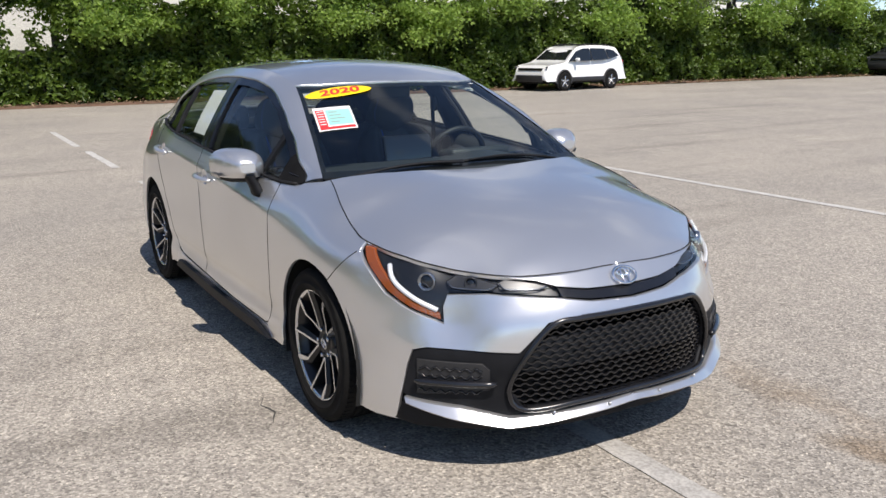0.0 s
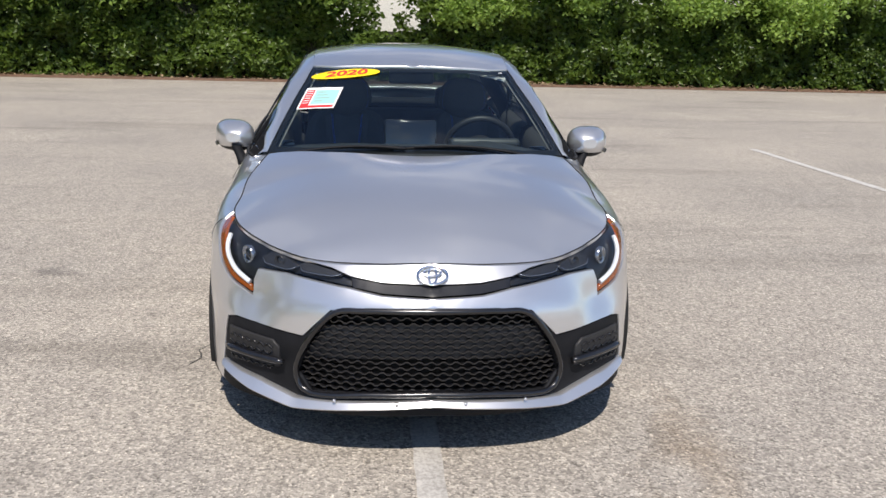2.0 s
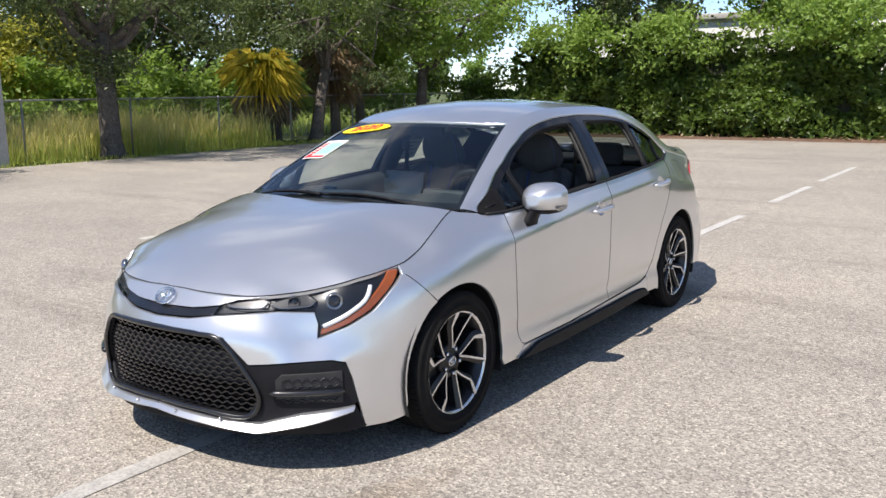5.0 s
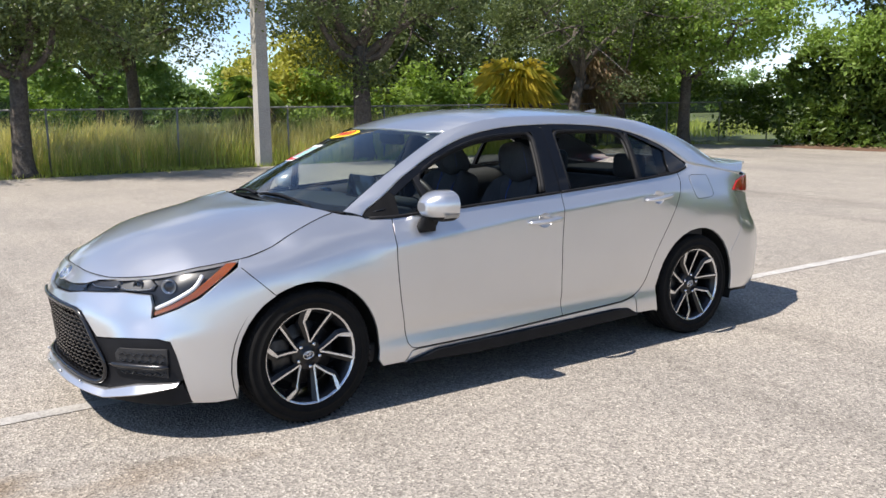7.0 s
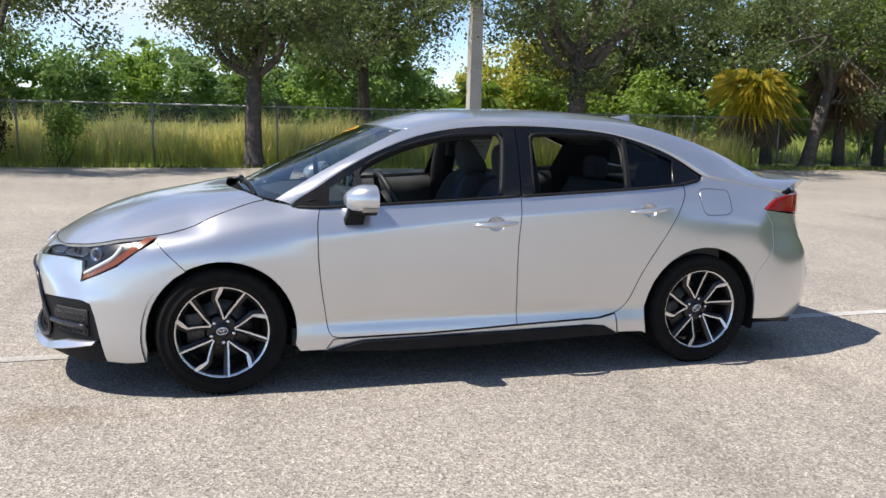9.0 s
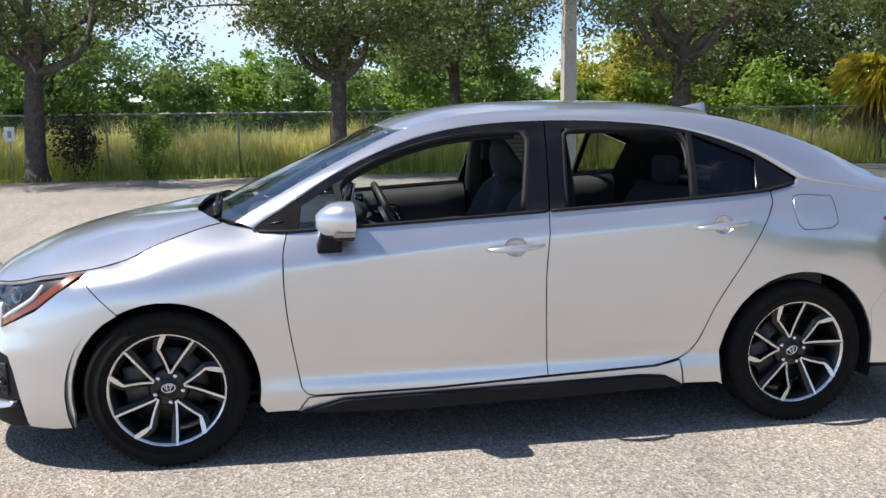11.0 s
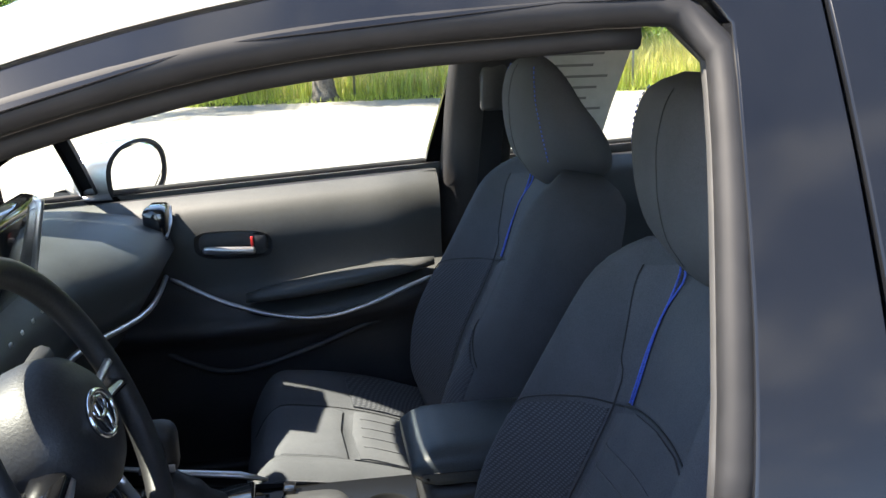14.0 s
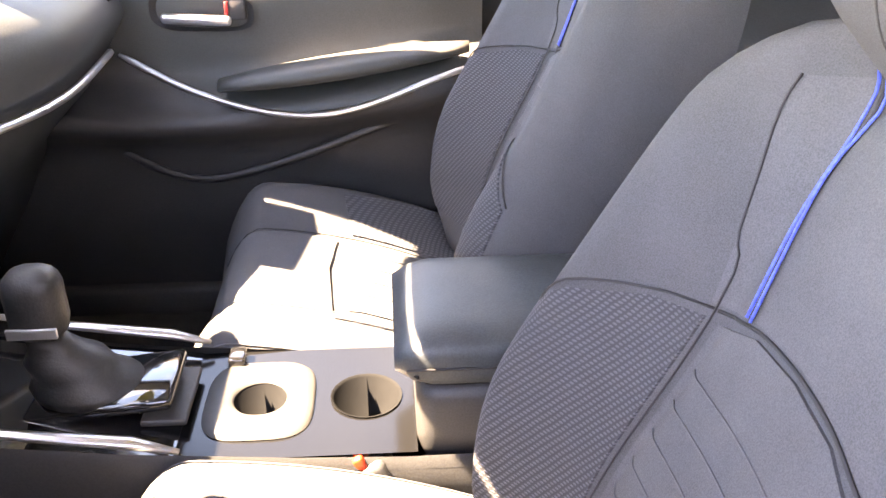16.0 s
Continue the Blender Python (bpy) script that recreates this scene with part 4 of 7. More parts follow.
# Window surrounds.
for k, s in enumerate((1, -1)):
    mir = s < 0
    door, rdoor = front_doors[k], rear_doors[k]
    top_f = [tuple(p) for p in DLO_TOP if p[0] > -.245]
    top_r = [tuple(p) for p in DLO_TOP if p[0] < -.26 and p[0] > -1.20]
    sh = .0 if s > 0 else .03
    kw = dict(spacing=.03, mirror=mir, out=-.004, flange=.03, inset=.0015)
    in_top = [(.80, 1.018), (.645, 1.112), (.45, 1.212), (.2, 1.283), (-.05, 1.306), (-.160 - sh, 1.308), (-.172 - sh, 1.295)]
    part("sail_panel", skin([(.99, .934), (.824, 1.040), (.80, 1.020), (.815, .926), (.975, .926)], flank, **kw), BLACK_MATTE, door, "black sail panel")
    part("sail_ridge", tube([flank(.935 - .063 * q, .951 + .012 * q, .001) * Vector((1, s, 1)) for q in (0, .3, .7, 1)], [.0012, .003, .003, .0012], 6), BLACK_GLOSS, door, "raised ridge of the sail panel")
    part("window_frame", skin(top_f[top_f.index(min(top_f, key=lambda p: abs(p[0] - .82))):] + [(-.250, 1.346), (-.235, 1.2), (-.210, .981), (-.110 - sh, .982), (-.136 - sh, 1.1), (-.172 - sh, 1.29)] + in_top[::-1][1:], flank, **kw), FRAME_BLACK, door, "black window frame and pillar")
    part("quarter_bar", skin([(.672, 1.098), (.645, 1.115), (.615, .945), (.645, .944)], flank, **kw), BLACK_SATIN, door, "black divider bar")
    part("window_frame", skin(top_r + [(-1.18, 1.198), (-1.37, 1.083), (-1.37, 1.06), (-1.185, 1.032), (-1.155, 1.04), (-1.19, 1.165), (-.906, 1.282), (-.7, 1.306), (-.4, 1.315), (-.335, 1.314), (-.32, 1.30), (-.29, 1.1), (-.283, .986), (-.216, .982), (-.240, 1.2), (-.255, 1.346)], flank, **kw), FRAME_BLACK, rdoor, "black rear window frame")
    part("quarter_bar", skin([(-.886, 1.288), (-.91, 1.284), (-.874, 1.015), (-.846, 1.013)], flank, **{**kw, "out": -.003}), BLACK_SATIN, rdoor, "black divider bar")
    # Belt seals along the sill of the windows.
    part("belt_seal", tube([flank(u, np.interp(-u, [-.99, -.855, -.3, .2], [.926, .926, .955, .981]), .004) * Vector((1, s, 1)) for u in np.linspace(.97, -.2, 30)], .009, 6, flat=.8), SEAL, door, "black belt seal")
    part("belt_seal", tube([flank(u, np.interp(-u, [.2, .7, 1.18, 1.35], [.981, 1.007, 1.034, 1.06]), .004) * Vector((1, s, 1)) for u in np.linspace(-.215, -1.34, 28)], .009, 6, flat=.8), SEAL, rdoor, "black belt seal")
    # Rounded rubber round the inside of each opening and the grey glass channel behind it.
    turn = Vector((1, s, 1))
    if s > 0:
        loop = smooth_line([(.61, .955), (.64, 1.098), (.45, 1.205), (.2, 1.276), (-.04, 1.299), (-.143 - sh, 1.299), (-.165 - sh, 1.27), (-.131 - sh, 1.1), (-.106 - sh, .985)], .03)
        part("window_seal", tube([flank(p[0], p[1], -.02) * turn for p in loop], .013, 8), SEAL, door, "black window rubber")
        part("glass_channel", sheet([[flank(p[0], p[1], o) * turn for p in loop] for o in (-.018, -.034, -.056)]), CHANNEL, door, "grey glass channel")
        part("glass_channel", tube([flank(p[0] - .002, p[1] - .004, -.047) * turn for p in loop[4:]], .011, 8, flat=.7), CHANNEL, door, "grey glass channel")
        back = next(i for i, p in enumerate(loop) if p[0] < -.135)
        high = [p for p in loop[:back] if p[1] > 1.06]
        part("frame_trim", sheet([[flank(p[0], p[1] + .006 - dz, o) * turn for p in high] for o, dz in ((-.012, 0), (-.026, .006), (-.038, .014), (-.046, .022))]), CHANNEL, door, "grey inner trim of the window frame")
        part("frame_seal", tube([flank(p[0], p[1] - .020, -.056) * turn for p in high], .010, 8), SEAL, door, "black door seal")
        bm = bmesh.new()
        for t in np.linspace(.99, 1.25, 90):
            t = float(t)
            u = float(np.interp(t, [.985, 1.1, 1.27], [-.112 - sh, -.137 - sh, -.171 - sh]))
            tube([flank(u, t, -.056) * turn, flank(u + .001, t, -.063) * turn], .0011, 5, bm)
        tagged(part("ribbed_strip", bm, BLACK_PLASTIC, door, "fine grey ribs of the weatherstrip"), kind="stuff")
        loop = smooth_line([(-.292, .985), (-.30, 1.1), (-.33, 1.285), (-.36, 1.303), (-.6, 1.303), (-.86, 1.278), (-.868, 1.1), (-.85, 1.012)], .03)
        part("window_seal", tube([flank(p[0], p[1], -.02) * turn for p in loop], .013, 8), SEAL, rdoor, "black window rubber")
        part("glass_channel", tube([flank(p[0], p[1] - .006, -.045) * turn for p in loop[3:-3]], .014, 8, flat=.7), CHANNEL, rdoor, "grey glass channel")
    # Fixed panes on both sides; on the far side the main windows are closed.
    part("quarter_glass", skin([(.80, 1.015), (.672, 1.096), (.645, .946), (.81, .93)], flank, spacing=.05, mirror=mir, out=-.016, flange=0), SIDE_GLASS, door, "small fixed pane")
    part("quarter_glass", skin([(-.912, 1.28), (-1.19, 1.165), (-1.156, 1.038), (-.876, 1.018)], flank, spacing=.05, mirror=mir, out=-.016, flange=0), TINTED, rdoor, "small fixed pane")
    if s < 0:
        part("window_glass", skin([(.64, 1.112), (.45, 1.215), (.2, 1.286), (-.05, 1.31), (-.20, 1.31), (-.14, .98), (.3, .955), (.615, .94)], flank, spacing=.06, mirror=True, out=-.018, flange=0), SIDE_GLASS, door, "closed front window").visible_shadow = False
        part("window_glass", skin([(-.335, 1.316), (-.6, 1.31), (-.9, 1.285), (-.85, 1.01), (-.28, .985)], flank, spacing=.06, mirror=True, out=-.018, flange=0), SIDE_GLASS, rdoor, "closed rear window").visible_shadow = False

# Door handles: a sunk cup and a bowed grip.
def handle(u0, u1, z0, z1, door, s, lock):
    turn = Vector((1, s, 1))
    um, zm = (u0 + u1) / 2 - .005, (z0 + z1) / 2
    rows = []
    for i in range(9):
        r = i / 8
        rows.append([flank(um + .050 * r * math.cos(a), zm + .040 * r * math.sin(a), .0014 - .03 * (1 - r ** 4)) * turn for a in np.linspace(0, 2 * math.pi, 33)[:-1]])
    bm = sheet(rows[1:], close=True)
    bm.faces.new(list(bm.verts)[:32])
    bmesh.ops.recalc_face_normals(bm, faces=bm.faces[:])
    cup = bm
    if cup.faces[0].normal.dot(Vector((0, s, 0))) < 0:
        bmesh.ops.reverse_faces(cup, faces=cup.faces[:])
    root = part("door_handle", cup, PAINT, door, "silver pull handle over a round cup")
    n = 16
    pts, rad = [], []
    for i in range(n + 1):
        t = i / n
        pts.append(flank(u0 + (u1 - u0) * t, z0 + (z1 - z0) * t, .004 + .036 * math.sin(math.pi * t) ** .5) * turn)
        rad.append(.004 + .0155 * math.sin(math.pi * min(1, max(0, t * .94 + .03))) ** .45)
    part("grip", tube(pts, rad, 12, flat=.75), PAINT, root)
    if lock:
        c = flank(u1 + .030, z1 - .0015, .036) * turn
        bm = lathe([(.0001, .003), (.006, .003), (.0072, 0), (.0072, -.012)], 16)
        bmesh.ops.translate(bm, vec=c, verts=bm.verts)
        part("key_lock", bm, SCREEN, root, "round key lock")


for k, s in enumerate((1, -1)):
    handle(.066, -.172, .836, .846, front_doors[k], s, s > 0)
    handle(-.838, -1.086, .894, .913, rear_doors[k], s, False)

# Door mirrors.
for k, s in enumerate((1, -1)):
    turn = Vector((1, s, 1))
    cx, cy, cz, swing = (.662 if s > 0 else .625), .898, .962, (.10 if s > 0 else .5)
    rows = []
    for i in range(13):
        t = i / 12
        x = cx + .09 - .135 * t
        h, w = .078 * math.sin(math.pi / 2 * min(1, t * 1.25 + .08)) ** .6, .104 * math.sin(math.pi / 2 * min(1, t * 1.2 + .1)) ** .6
        rows.append([Vector((x - swing * (cy + w * math.cos(a) - .82) * min(1, .3 + t), (cy + w * math.copysign(abs(math.cos(a)) ** .75, math.cos(a)) + .012 * t), cz + .012 - .02 * t * 0 + h * math.copysign(abs(math.sin(a)) ** .8, math.sin(a)) + .03 * w * math.cos(a))) * turn for a in np.linspace(0, 2 * math.pi, 33)[:-1]])
    bm = sheet(rows, close=True)
    bm.faces.new(list(bm.verts)[:32])
    bmesh.ops.recalc_face_normals(bm, faces=bm.faces[:])
    bmesh.ops.bisect_plane(bm, geom=bm.verts[:] + bm.edges[:] + bm.faces[:], plane_co=(0, 0, cz - .036), plane_no=(0, 0, 1))
    low = [f for f in bm.faces if f.calc_center_median().z < cz - .036]
    for f in low:
        f.material_index = 1
    mirror = part("side_mirror", bm, [PAINT, BLACK_SATIN], front_doors[k], "silver door mirror on a black foot")
    back = rows[-1]
    c = sum(back, Vector()) / len(back)
    bm = bmesh.new()
    ring0 = [bm.verts.new(p) for p in back]
    ring1 = [bm.verts.new(c + (p - c) * .90 + Vector((-.004, 0, 0))) for p in back]
    ring2 = [bm.verts.new(c + (p - c) * .86 + Vector((.012, 0, 0))) for p in back]
    for a, b in ((ring0, ring1), (ring1, ring2)):
        for i in range(32):
            bm.faces.new((a[i], a[(i + 1) % 32], b[(i + 1) % 32], b[i]))
    bmesh.ops.recalc_face_normals(bm, faces=bm.faces[:])
    part("bezel", bm, BLACK_SATIN, mirror)
    bm = bmesh.new()
    bm.faces.new([bm.verts.new(c + (p - c) * .87 + Vector((.004, 0, 0))) for p in back])
    bmesh.ops.recalc_face_normals(bm, faces=bm.faces[:])
    if bm.faces[0].normal.x > 0:
        bmesh.ops.reverse_faces(bm, faces=bm.faces[:])
    part("mirror_glass", bm, MIRROR_GLASS, mirror)
    foot = [[Vector((x + dx, y * 1.0, z)) * turn for dx, y in ((.0, y0), (.045, y0 + .004), (.09, y0), (.10, y0 - .03), (.05, y0 - .045), (.0, y0 - .03))] for x, y0, z in ((.650, .872, .845), (.648, .876, .87), (.640, .885, .895), (.632, .90, .92), (.628, .905, .94))]
    bm = sheet(foot, close=True)
    bm.faces.new(list(bm.verts)[:6])
    bmesh.ops.recalc_face_normals(bm, faces=bm.faces[:])
    part("foot", bm, BLACK_SATIN, mirror, "black mirror foot")
    shell = lambda t, deg, o: Vector((cx + .09 - .135 * t - swing * (cy + .104 * math.cos(radians(deg)) - .82) * min(1, .3 + t), cy + (.104 + o) * math.cos(radians(deg)) ** .75 + .012 * t, cz + .012 - (.078 + o) * abs(math.sin(radians(deg))) ** .8)) * turn
    part("turn_lamp", sheet([[shell(float(t), a, .0035) for a in (19, 27, 36)] for t in np.linspace(.42, .99, 9)]), LAMP_SILVER, mirror, "clear turn signal strip")

# Shark fin aerial.
rows = []
for i in range(9):
    t = i / 8
    x = -1.12 - .17 * t
    h = .062 * t ** 1.15
    w = .034 * (1 - .35 * t)
    base = roof_top(x, 0).z
    rows.append([(x, y * w, base + h * (1 - abs(y)) ** .65 - .004) for y in (-1, -.7, -.35, -.1, 0, .1, .35, .7, 1)])
bm = sheet(rows)
bm.faces.new(list(bm.verts)[-9:])
bmesh.ops.recalc_face_normals(bm, faces=bm.faces[:])
part("shark_fin_aerial", bm, PAINT, car, "silver shark fin aerial")

# Wipers.
for y0, y1, x0, x1 in ((.52, -.02, 1.155, 1.185), (-.06, -.60, 1.195, 1.135)):
    pts = [roof_top(x0 + (x1 - x0) * t + .0, y0 + (y1 - y0) * t, .010 + .008 * math.sin(math.pi * t)) for t in np.linspace(0, 1, 14)]
    w = part("wiper", tube(pts, [.012] * 4 + [.009] * 6 + [.006] * 4, 6, flat=.7), BLACK_SATIN, car, "black windscreen wiper")
    part("blade", tube([p + Vector((-.012, -.05, -.008)) for p in pts], .005, 4), SEAL, w)

# Underside and wheel wells: dark pans that close the body from inside.
pan = box((3.7, 1.50, .02), (-.12, 0, .20))
box((.36, .9, .02), (1.90, 0, .20), bm=pan)
part("underbody", pan, VOID, car, "dark underbody")
for cx in (1.347, -1.345):
    for s in (1, -1):
        rows = []
        for y in (.86, .84, .56):
            rows.append([Vector((cx + .385 * math.cos(a), s * y, .312 + .385 * math.sin(a))) for a in np.linspace(radians(-20), radians(200), 24)])
        bm = sheet(rows)
        vs = [bm.verts.new(Vector((cx + .385 * math.cos(a), s * .56, .312 + .385 * math.sin(a)))) for a in np.linspace(radians(-20), radians(200), 24)]
        bm.faces.new(vs)
        part("wheel_liner", bm, VOID, car, "black wheel arch liner")
for a, b, z0, z1 in ((2.80, 1.75, .22, .62), (-1.75, -2.9, .22, .80)):
    bm = skin([(a, z0), (b, z0), (b, z1), (a, z1)], flank, spacing=.08, out=-.07, flange=0, inset=0)
    skin([(a, z0), (b, z0), (b, z1), (a, z1)], flank, spacing=.08, out=-.07, flange=0, inset=0, bm=bm, mirror=True)
    part("inner_shell", bm, VOID, car, "dark structure behind the panels")
bay = lambda x, y, out=0.0: bonnet_top(x, y, out)
across("engine_cover", [(1.30, 0), (1.30, .60), (1.6, .66), (1.85, .58), (2.0, .48), (2.09, .3), (2.10, 0)], VOID, "dark engine bay", surface=bay, spacing=.1, out=-.03, flange=0, inset=0)

# Wheels.
def make_wheel():
    w = thing("wheel", "", "")
    tyre = [(.226, -.100), (.236, -.108), (.262, -.113), (.292, -.111), (.308, -.102), (.3165, -.085), (.3185, -.06), (.3185, -.042), (.311, -.040), (.311, -.032), (.319, -.030),
            (.319, -.004), (.311, -.003), (.311, .003), (.319, .004), (.319, .030), (.311, .032), (.311, .040), (.3185, .042), (.3185, .06), (.3165, .085), (.308, .102), (.2995, .1085), (.292, .111), (.291, .1095), (.262, .113), (.2615, .1145), (.255, .1138), (.2545, .1125), (.236, .108), (.226, .100)]
    bm = lathe(tyre, 72)
    bmesh.ops.recalc_face_normals(bm, faces=bm.faces[:])
    body = part("tyre", bm, RUBBER, w, "black low-profile tyre")
    bm = bmesh.new()
    for k in range(72):
        a = 2 * math.pi * k / 72
        for y in (.078, -.078):
            t = Matrix.Rotation(-a, 3, "Y")
            box((.004, .036, .006), (.3175 * math.cos(a), y, .3175 * math.sin(a)), bm=bm, turn=t)
    bmesh.ops.recalc_face_normals(bm, faces=bm.faces[:])
    tagged(part("tread", bm, RUBBER, body, "small shoulder blocks of the tread"), kind="stuff")
    bm = lathe([(.226, -.098), (.232, -.1), (.222, -.085), (.205, -.05), (.200, .04), (.205, .075), (.219, .092), (.226, .1005), (.2315, .1005), (.2335, .097), (.2315, .094)], 72)
    bmesh.ops.recalc_face_normals(bm, faces=bm.faces[:])
    rim = part("rim", bm, RIM_BLACK, w, "black alloy rim with machined edges")
    bm = lathe([(.2195, .0935), (.2265, .1018), (.2318, .1018), (.2340, .0975)], 72)
    part("rim_flange", bm, MACHINED, rim, "bright machined rim flange")
    # Five V pairs of spokes: bright machined ridges with black flanks, one arm of each pair hooked at the rim.
    face = lambda r: .058 + .040 * (r / .22) ** 1.5
    polar = lambda r, deg: Vector((r * math.cos(radians(deg)), face(r), r * math.sin(radians(deg))))
    for k in range(5):
        c0 = 105 + 72 * k
        arms = (([(.060, c0 + 2), (.10, c0 + 11), (.15, c0 + 16.5), (.20, c0 + 19.3), (.229, c0 + 20.3)], 1, 0.0),
                ([(.060, c0 - 2), (.10, c0 - 11), (.14, c0 - 16), (.166, c0 - 18.5), (.190, c0 - 14.5), (.229, c0 - 9)], -1, 1.0))
        for knots, s, hook in arms:
            line = [polar(r, a) for r, a in knots]
            fine = [Vector(p) for p in smooth_line(line, .010)] if not hook else [Vector(p) for p in dense(line[:4], .012) if Vector(p).xz.length < .1665 or True][:0] or [Vector(p) for p in smooth_line(line[:4], .010)[:-1] + smooth_line(line[3:], .010)]
            rows_b, rows_k = [], []
            for i, p in enumerate(fine):
                d = (fine[min(i + 1, len(fine) - 1)] - fine[max(i - 1, 0)]).normalized()
                side = d.cross(Vector((0, 1, 0))).normalized()
                away = polar(p.xz.length, c0 + s * 40) - polar(p.xz.length, c0)
                if side.dot(away) < 0:
                    side = -side
                t = i / (len(fine) - 1)
                wd = .0042 + (.0056 * min(1, max(0, (t - .58) / .2)) if hook else .0008 * t)
                fl = .010 + .012 * t
                up, dn = Vector((0, .003, 0)), Vector((0, -.05, 0))
                rows_b.append([p - side * wd, p - side * wd + up, p + side * wd + up, p + side * wd])
                rows_k.append([p - side * wd + dn, p - side * (wd + .0005), p + side * (wd + .0005), p + side * (wd + fl) + Vector((0, -.010, 0)), p + side * (wd + fl) + dn])
            bm = sheet(rows_k, smooth=False)
            bmesh.ops.recalc_face_normals(bm, faces=bm.faces[:])
            spoke = part("spoke", bm, RIM_BLACK, rim, "black spoke")
            bm = sheet(rows_b, smooth=False)
            bmesh.ops.recalc_face_normals(bm, faces=bm.faces[:])
            part("machined_edge", bm, MACHINED, spoke, "bright machined spoke edge")
    bm = lathe([(.0001, .064), (.030, .066), (.034, .060), (.05, .054), (.068, .058), (.078, .050), (.085, .0)], 40)
    bmesh.ops.recalc_face_normals(bm, faces=bm.faces[:])
    hub = part("hub", bm, RIM_BLACK, w, "black hub with five nuts")
    bm = emblem(.42)
    bmesh.ops.transform(bm, matrix=Matrix.Translation((0, .067, 0)) @ Matrix.Rotation(radians(90), 4, "Z"), verts=bm.verts)
    part("hub_emblem", bm, CHROME, hub, "small chrome oval")
    for k in range(5):
        a = radians(54 + 72 * k)
        bm = lathe([(.0001, .012), (.008, .012), (.0095, .008), (.0095, -.004)], 8)
        bmesh.ops.translate(bm, vec=(.057 * math.cos(a), .062, .057 * math.sin(a)), verts=bm.verts)
        part("wheel_nut", bm, CHROME, hub)
    bm = lathe([(.06, .01), (.150, .01), (.152, .006), (.152, -.010), (.150, -.014), (.06, -.014)], 48)
    bmesh.ops.recalc_face_normals(bm, faces=bm.faces[:])
    part("brake_disc", bm, STEEL, w, "steel brake disc")
    bm = box((.10, .07, .17), (.125, .0, .02), .012)
    part("brake_caliper", bm, STEEL, w, "grey brake caliper")
    part("wheel_back", lathe([(.0001, -.06), (.2, -.06)], 24), VOID, w)
    return w


wheel = make_wheel()
wheel.parent = car
wheel["label"] = "eighteen-inch black and machined alloy wheel"
wheel.matrix_basis = Matrix.Translation((1.347, .762, .318)) @ Matrix.Rotation(radians(6), 4, "Y")
for x, s, a in ((-1.345, 1, 27), (1.347, -1, 20), (-1.345, -1, 50)):
    m = Matrix.Translation((x, .762 * s, .318)) @ Matrix.Rotation(radians(a), 4, "Y") @ (Matrix.Rotation(radians(180), 4, "Z") if s < 0 else Matrix())
    copy_thing(wheel, m).parent = car

# Stickers on the windscreen: a yellow oval with the year, and a printed sheet.
def on_screen(x, y, out=.004):
    return roof_top(x, y, out)


rows = []
for i in range(4):
    rows.append([on_screen(.487 + .044 * (i / 3) * math.sin(a), -.345 + .178 * (i / 3) * math.cos(a), .002) for a in np.linspace(0, 2 * math.pi, 41)[:-1]])
bm = sheet(rows[1:], close=True)
bm.faces.new(list(bm.verts)[:40])
bmesh.ops.recalc_face_normals(bm, faces=bm.faces[:])
year = part("year_sticker", bm, YELLOW, car, "yellow oval sticker with the red year 2020")
txt = bpy.data.curves.new("year_text", "FONT")
txt.body, txt.size, txt.extrude, txt.align_x, txt.align_y, txt.offset = "2020", .088, .0004, "CENTER", "CENTER", .0022
txt.shear = .18
probe = new("year_text", txt)
bpy.context.view_layer.update()
me = bpy.data.meshes.new_from_object(probe.evaluated_get(bpy.context.evaluated_depsgraph_get()))
bpy.data.objects.remove(probe)
for v in me.vertices:
    q = on_screen(.487 - v.co.y * .80, -.345 + v.co.x * 1.22, .0042 + v.co.z)
    v.co = q
me.materials.append(RED_INK)
yt = new("year_text", me)
yt.parent = year
tagged(yt, "red printed year")


def decal(s0, s1, t0, t1, mat, parent, out, name):
    """A print on the windscreen: s runs down the sheet, t across it."""
    n = 6
    at = lambda s, t: on_screen(.596 + .188 * s + .032 * t, -.535 - .043 * s + .182 * t, out)
    bm = sheet([[at(s0 + (s1 - s0) * i / n, t0 + (t1 - t0) * j / n) for j in range(n + 1)] for i in range(n + 1)])
    bmesh.ops.recalc_face_normals(bm, faces=bm.faces[:])
    return part(name, bm, mat, parent)


sheet_part = decal(0, 1, 0, 1, PAPER, car, .002, "window_sheet")
tagged(sheet_part, "white printed window sheet with a red column")
decal(.12, .86, .05, .27, RED_INK, sheet_part, .0032, "red_column")
decal(.14, .80, .31, .95, MINT, sheet_part, .0032, "green_field")
decal(.86, .96, .05, .95, RED_INK, sheet_part, .0032, "red_footer")
for k in range(6):
    decal(.18 + .11 * k, .215 + .11 * k, .08, .24, PAPER, sheet_part, .0042, "print_line")
for k in range(4):
    decal(.24 + .14 * k, .27 + .14 * k, .38, .60 + .08 * (k % 3), GREY_INK, sheet_part, .0042, "print_line")
bm = box((.012, .022, .003), tuple(roof_top(.42, .47, .003)), .001)
part("toll_tag", bm, PAPER, car, "small white tag")


# ---- cabin ----
def mirror_y(bm, s):
    if s > 0:
        return bm
    twin = flipped(bm)
    bm.free()
    return twin


def padded(rows, mat, name, parent, label="", cap=True):
    """A closed upholstered form over rings of points."""
    bm = sheet(rows, close=True)
    if cap:
        n = len(rows[0])
        vs = list(bm.verts)
        bm.faces.new(vs[:n])
        bm.faces.new(vs[-n:])
    bmesh.ops.recalc_face_normals(bm, faces=bm.faces[:])
    for f in bm.faces:
        f.smooth = True
    return part(name, bm, mat, parent, label)


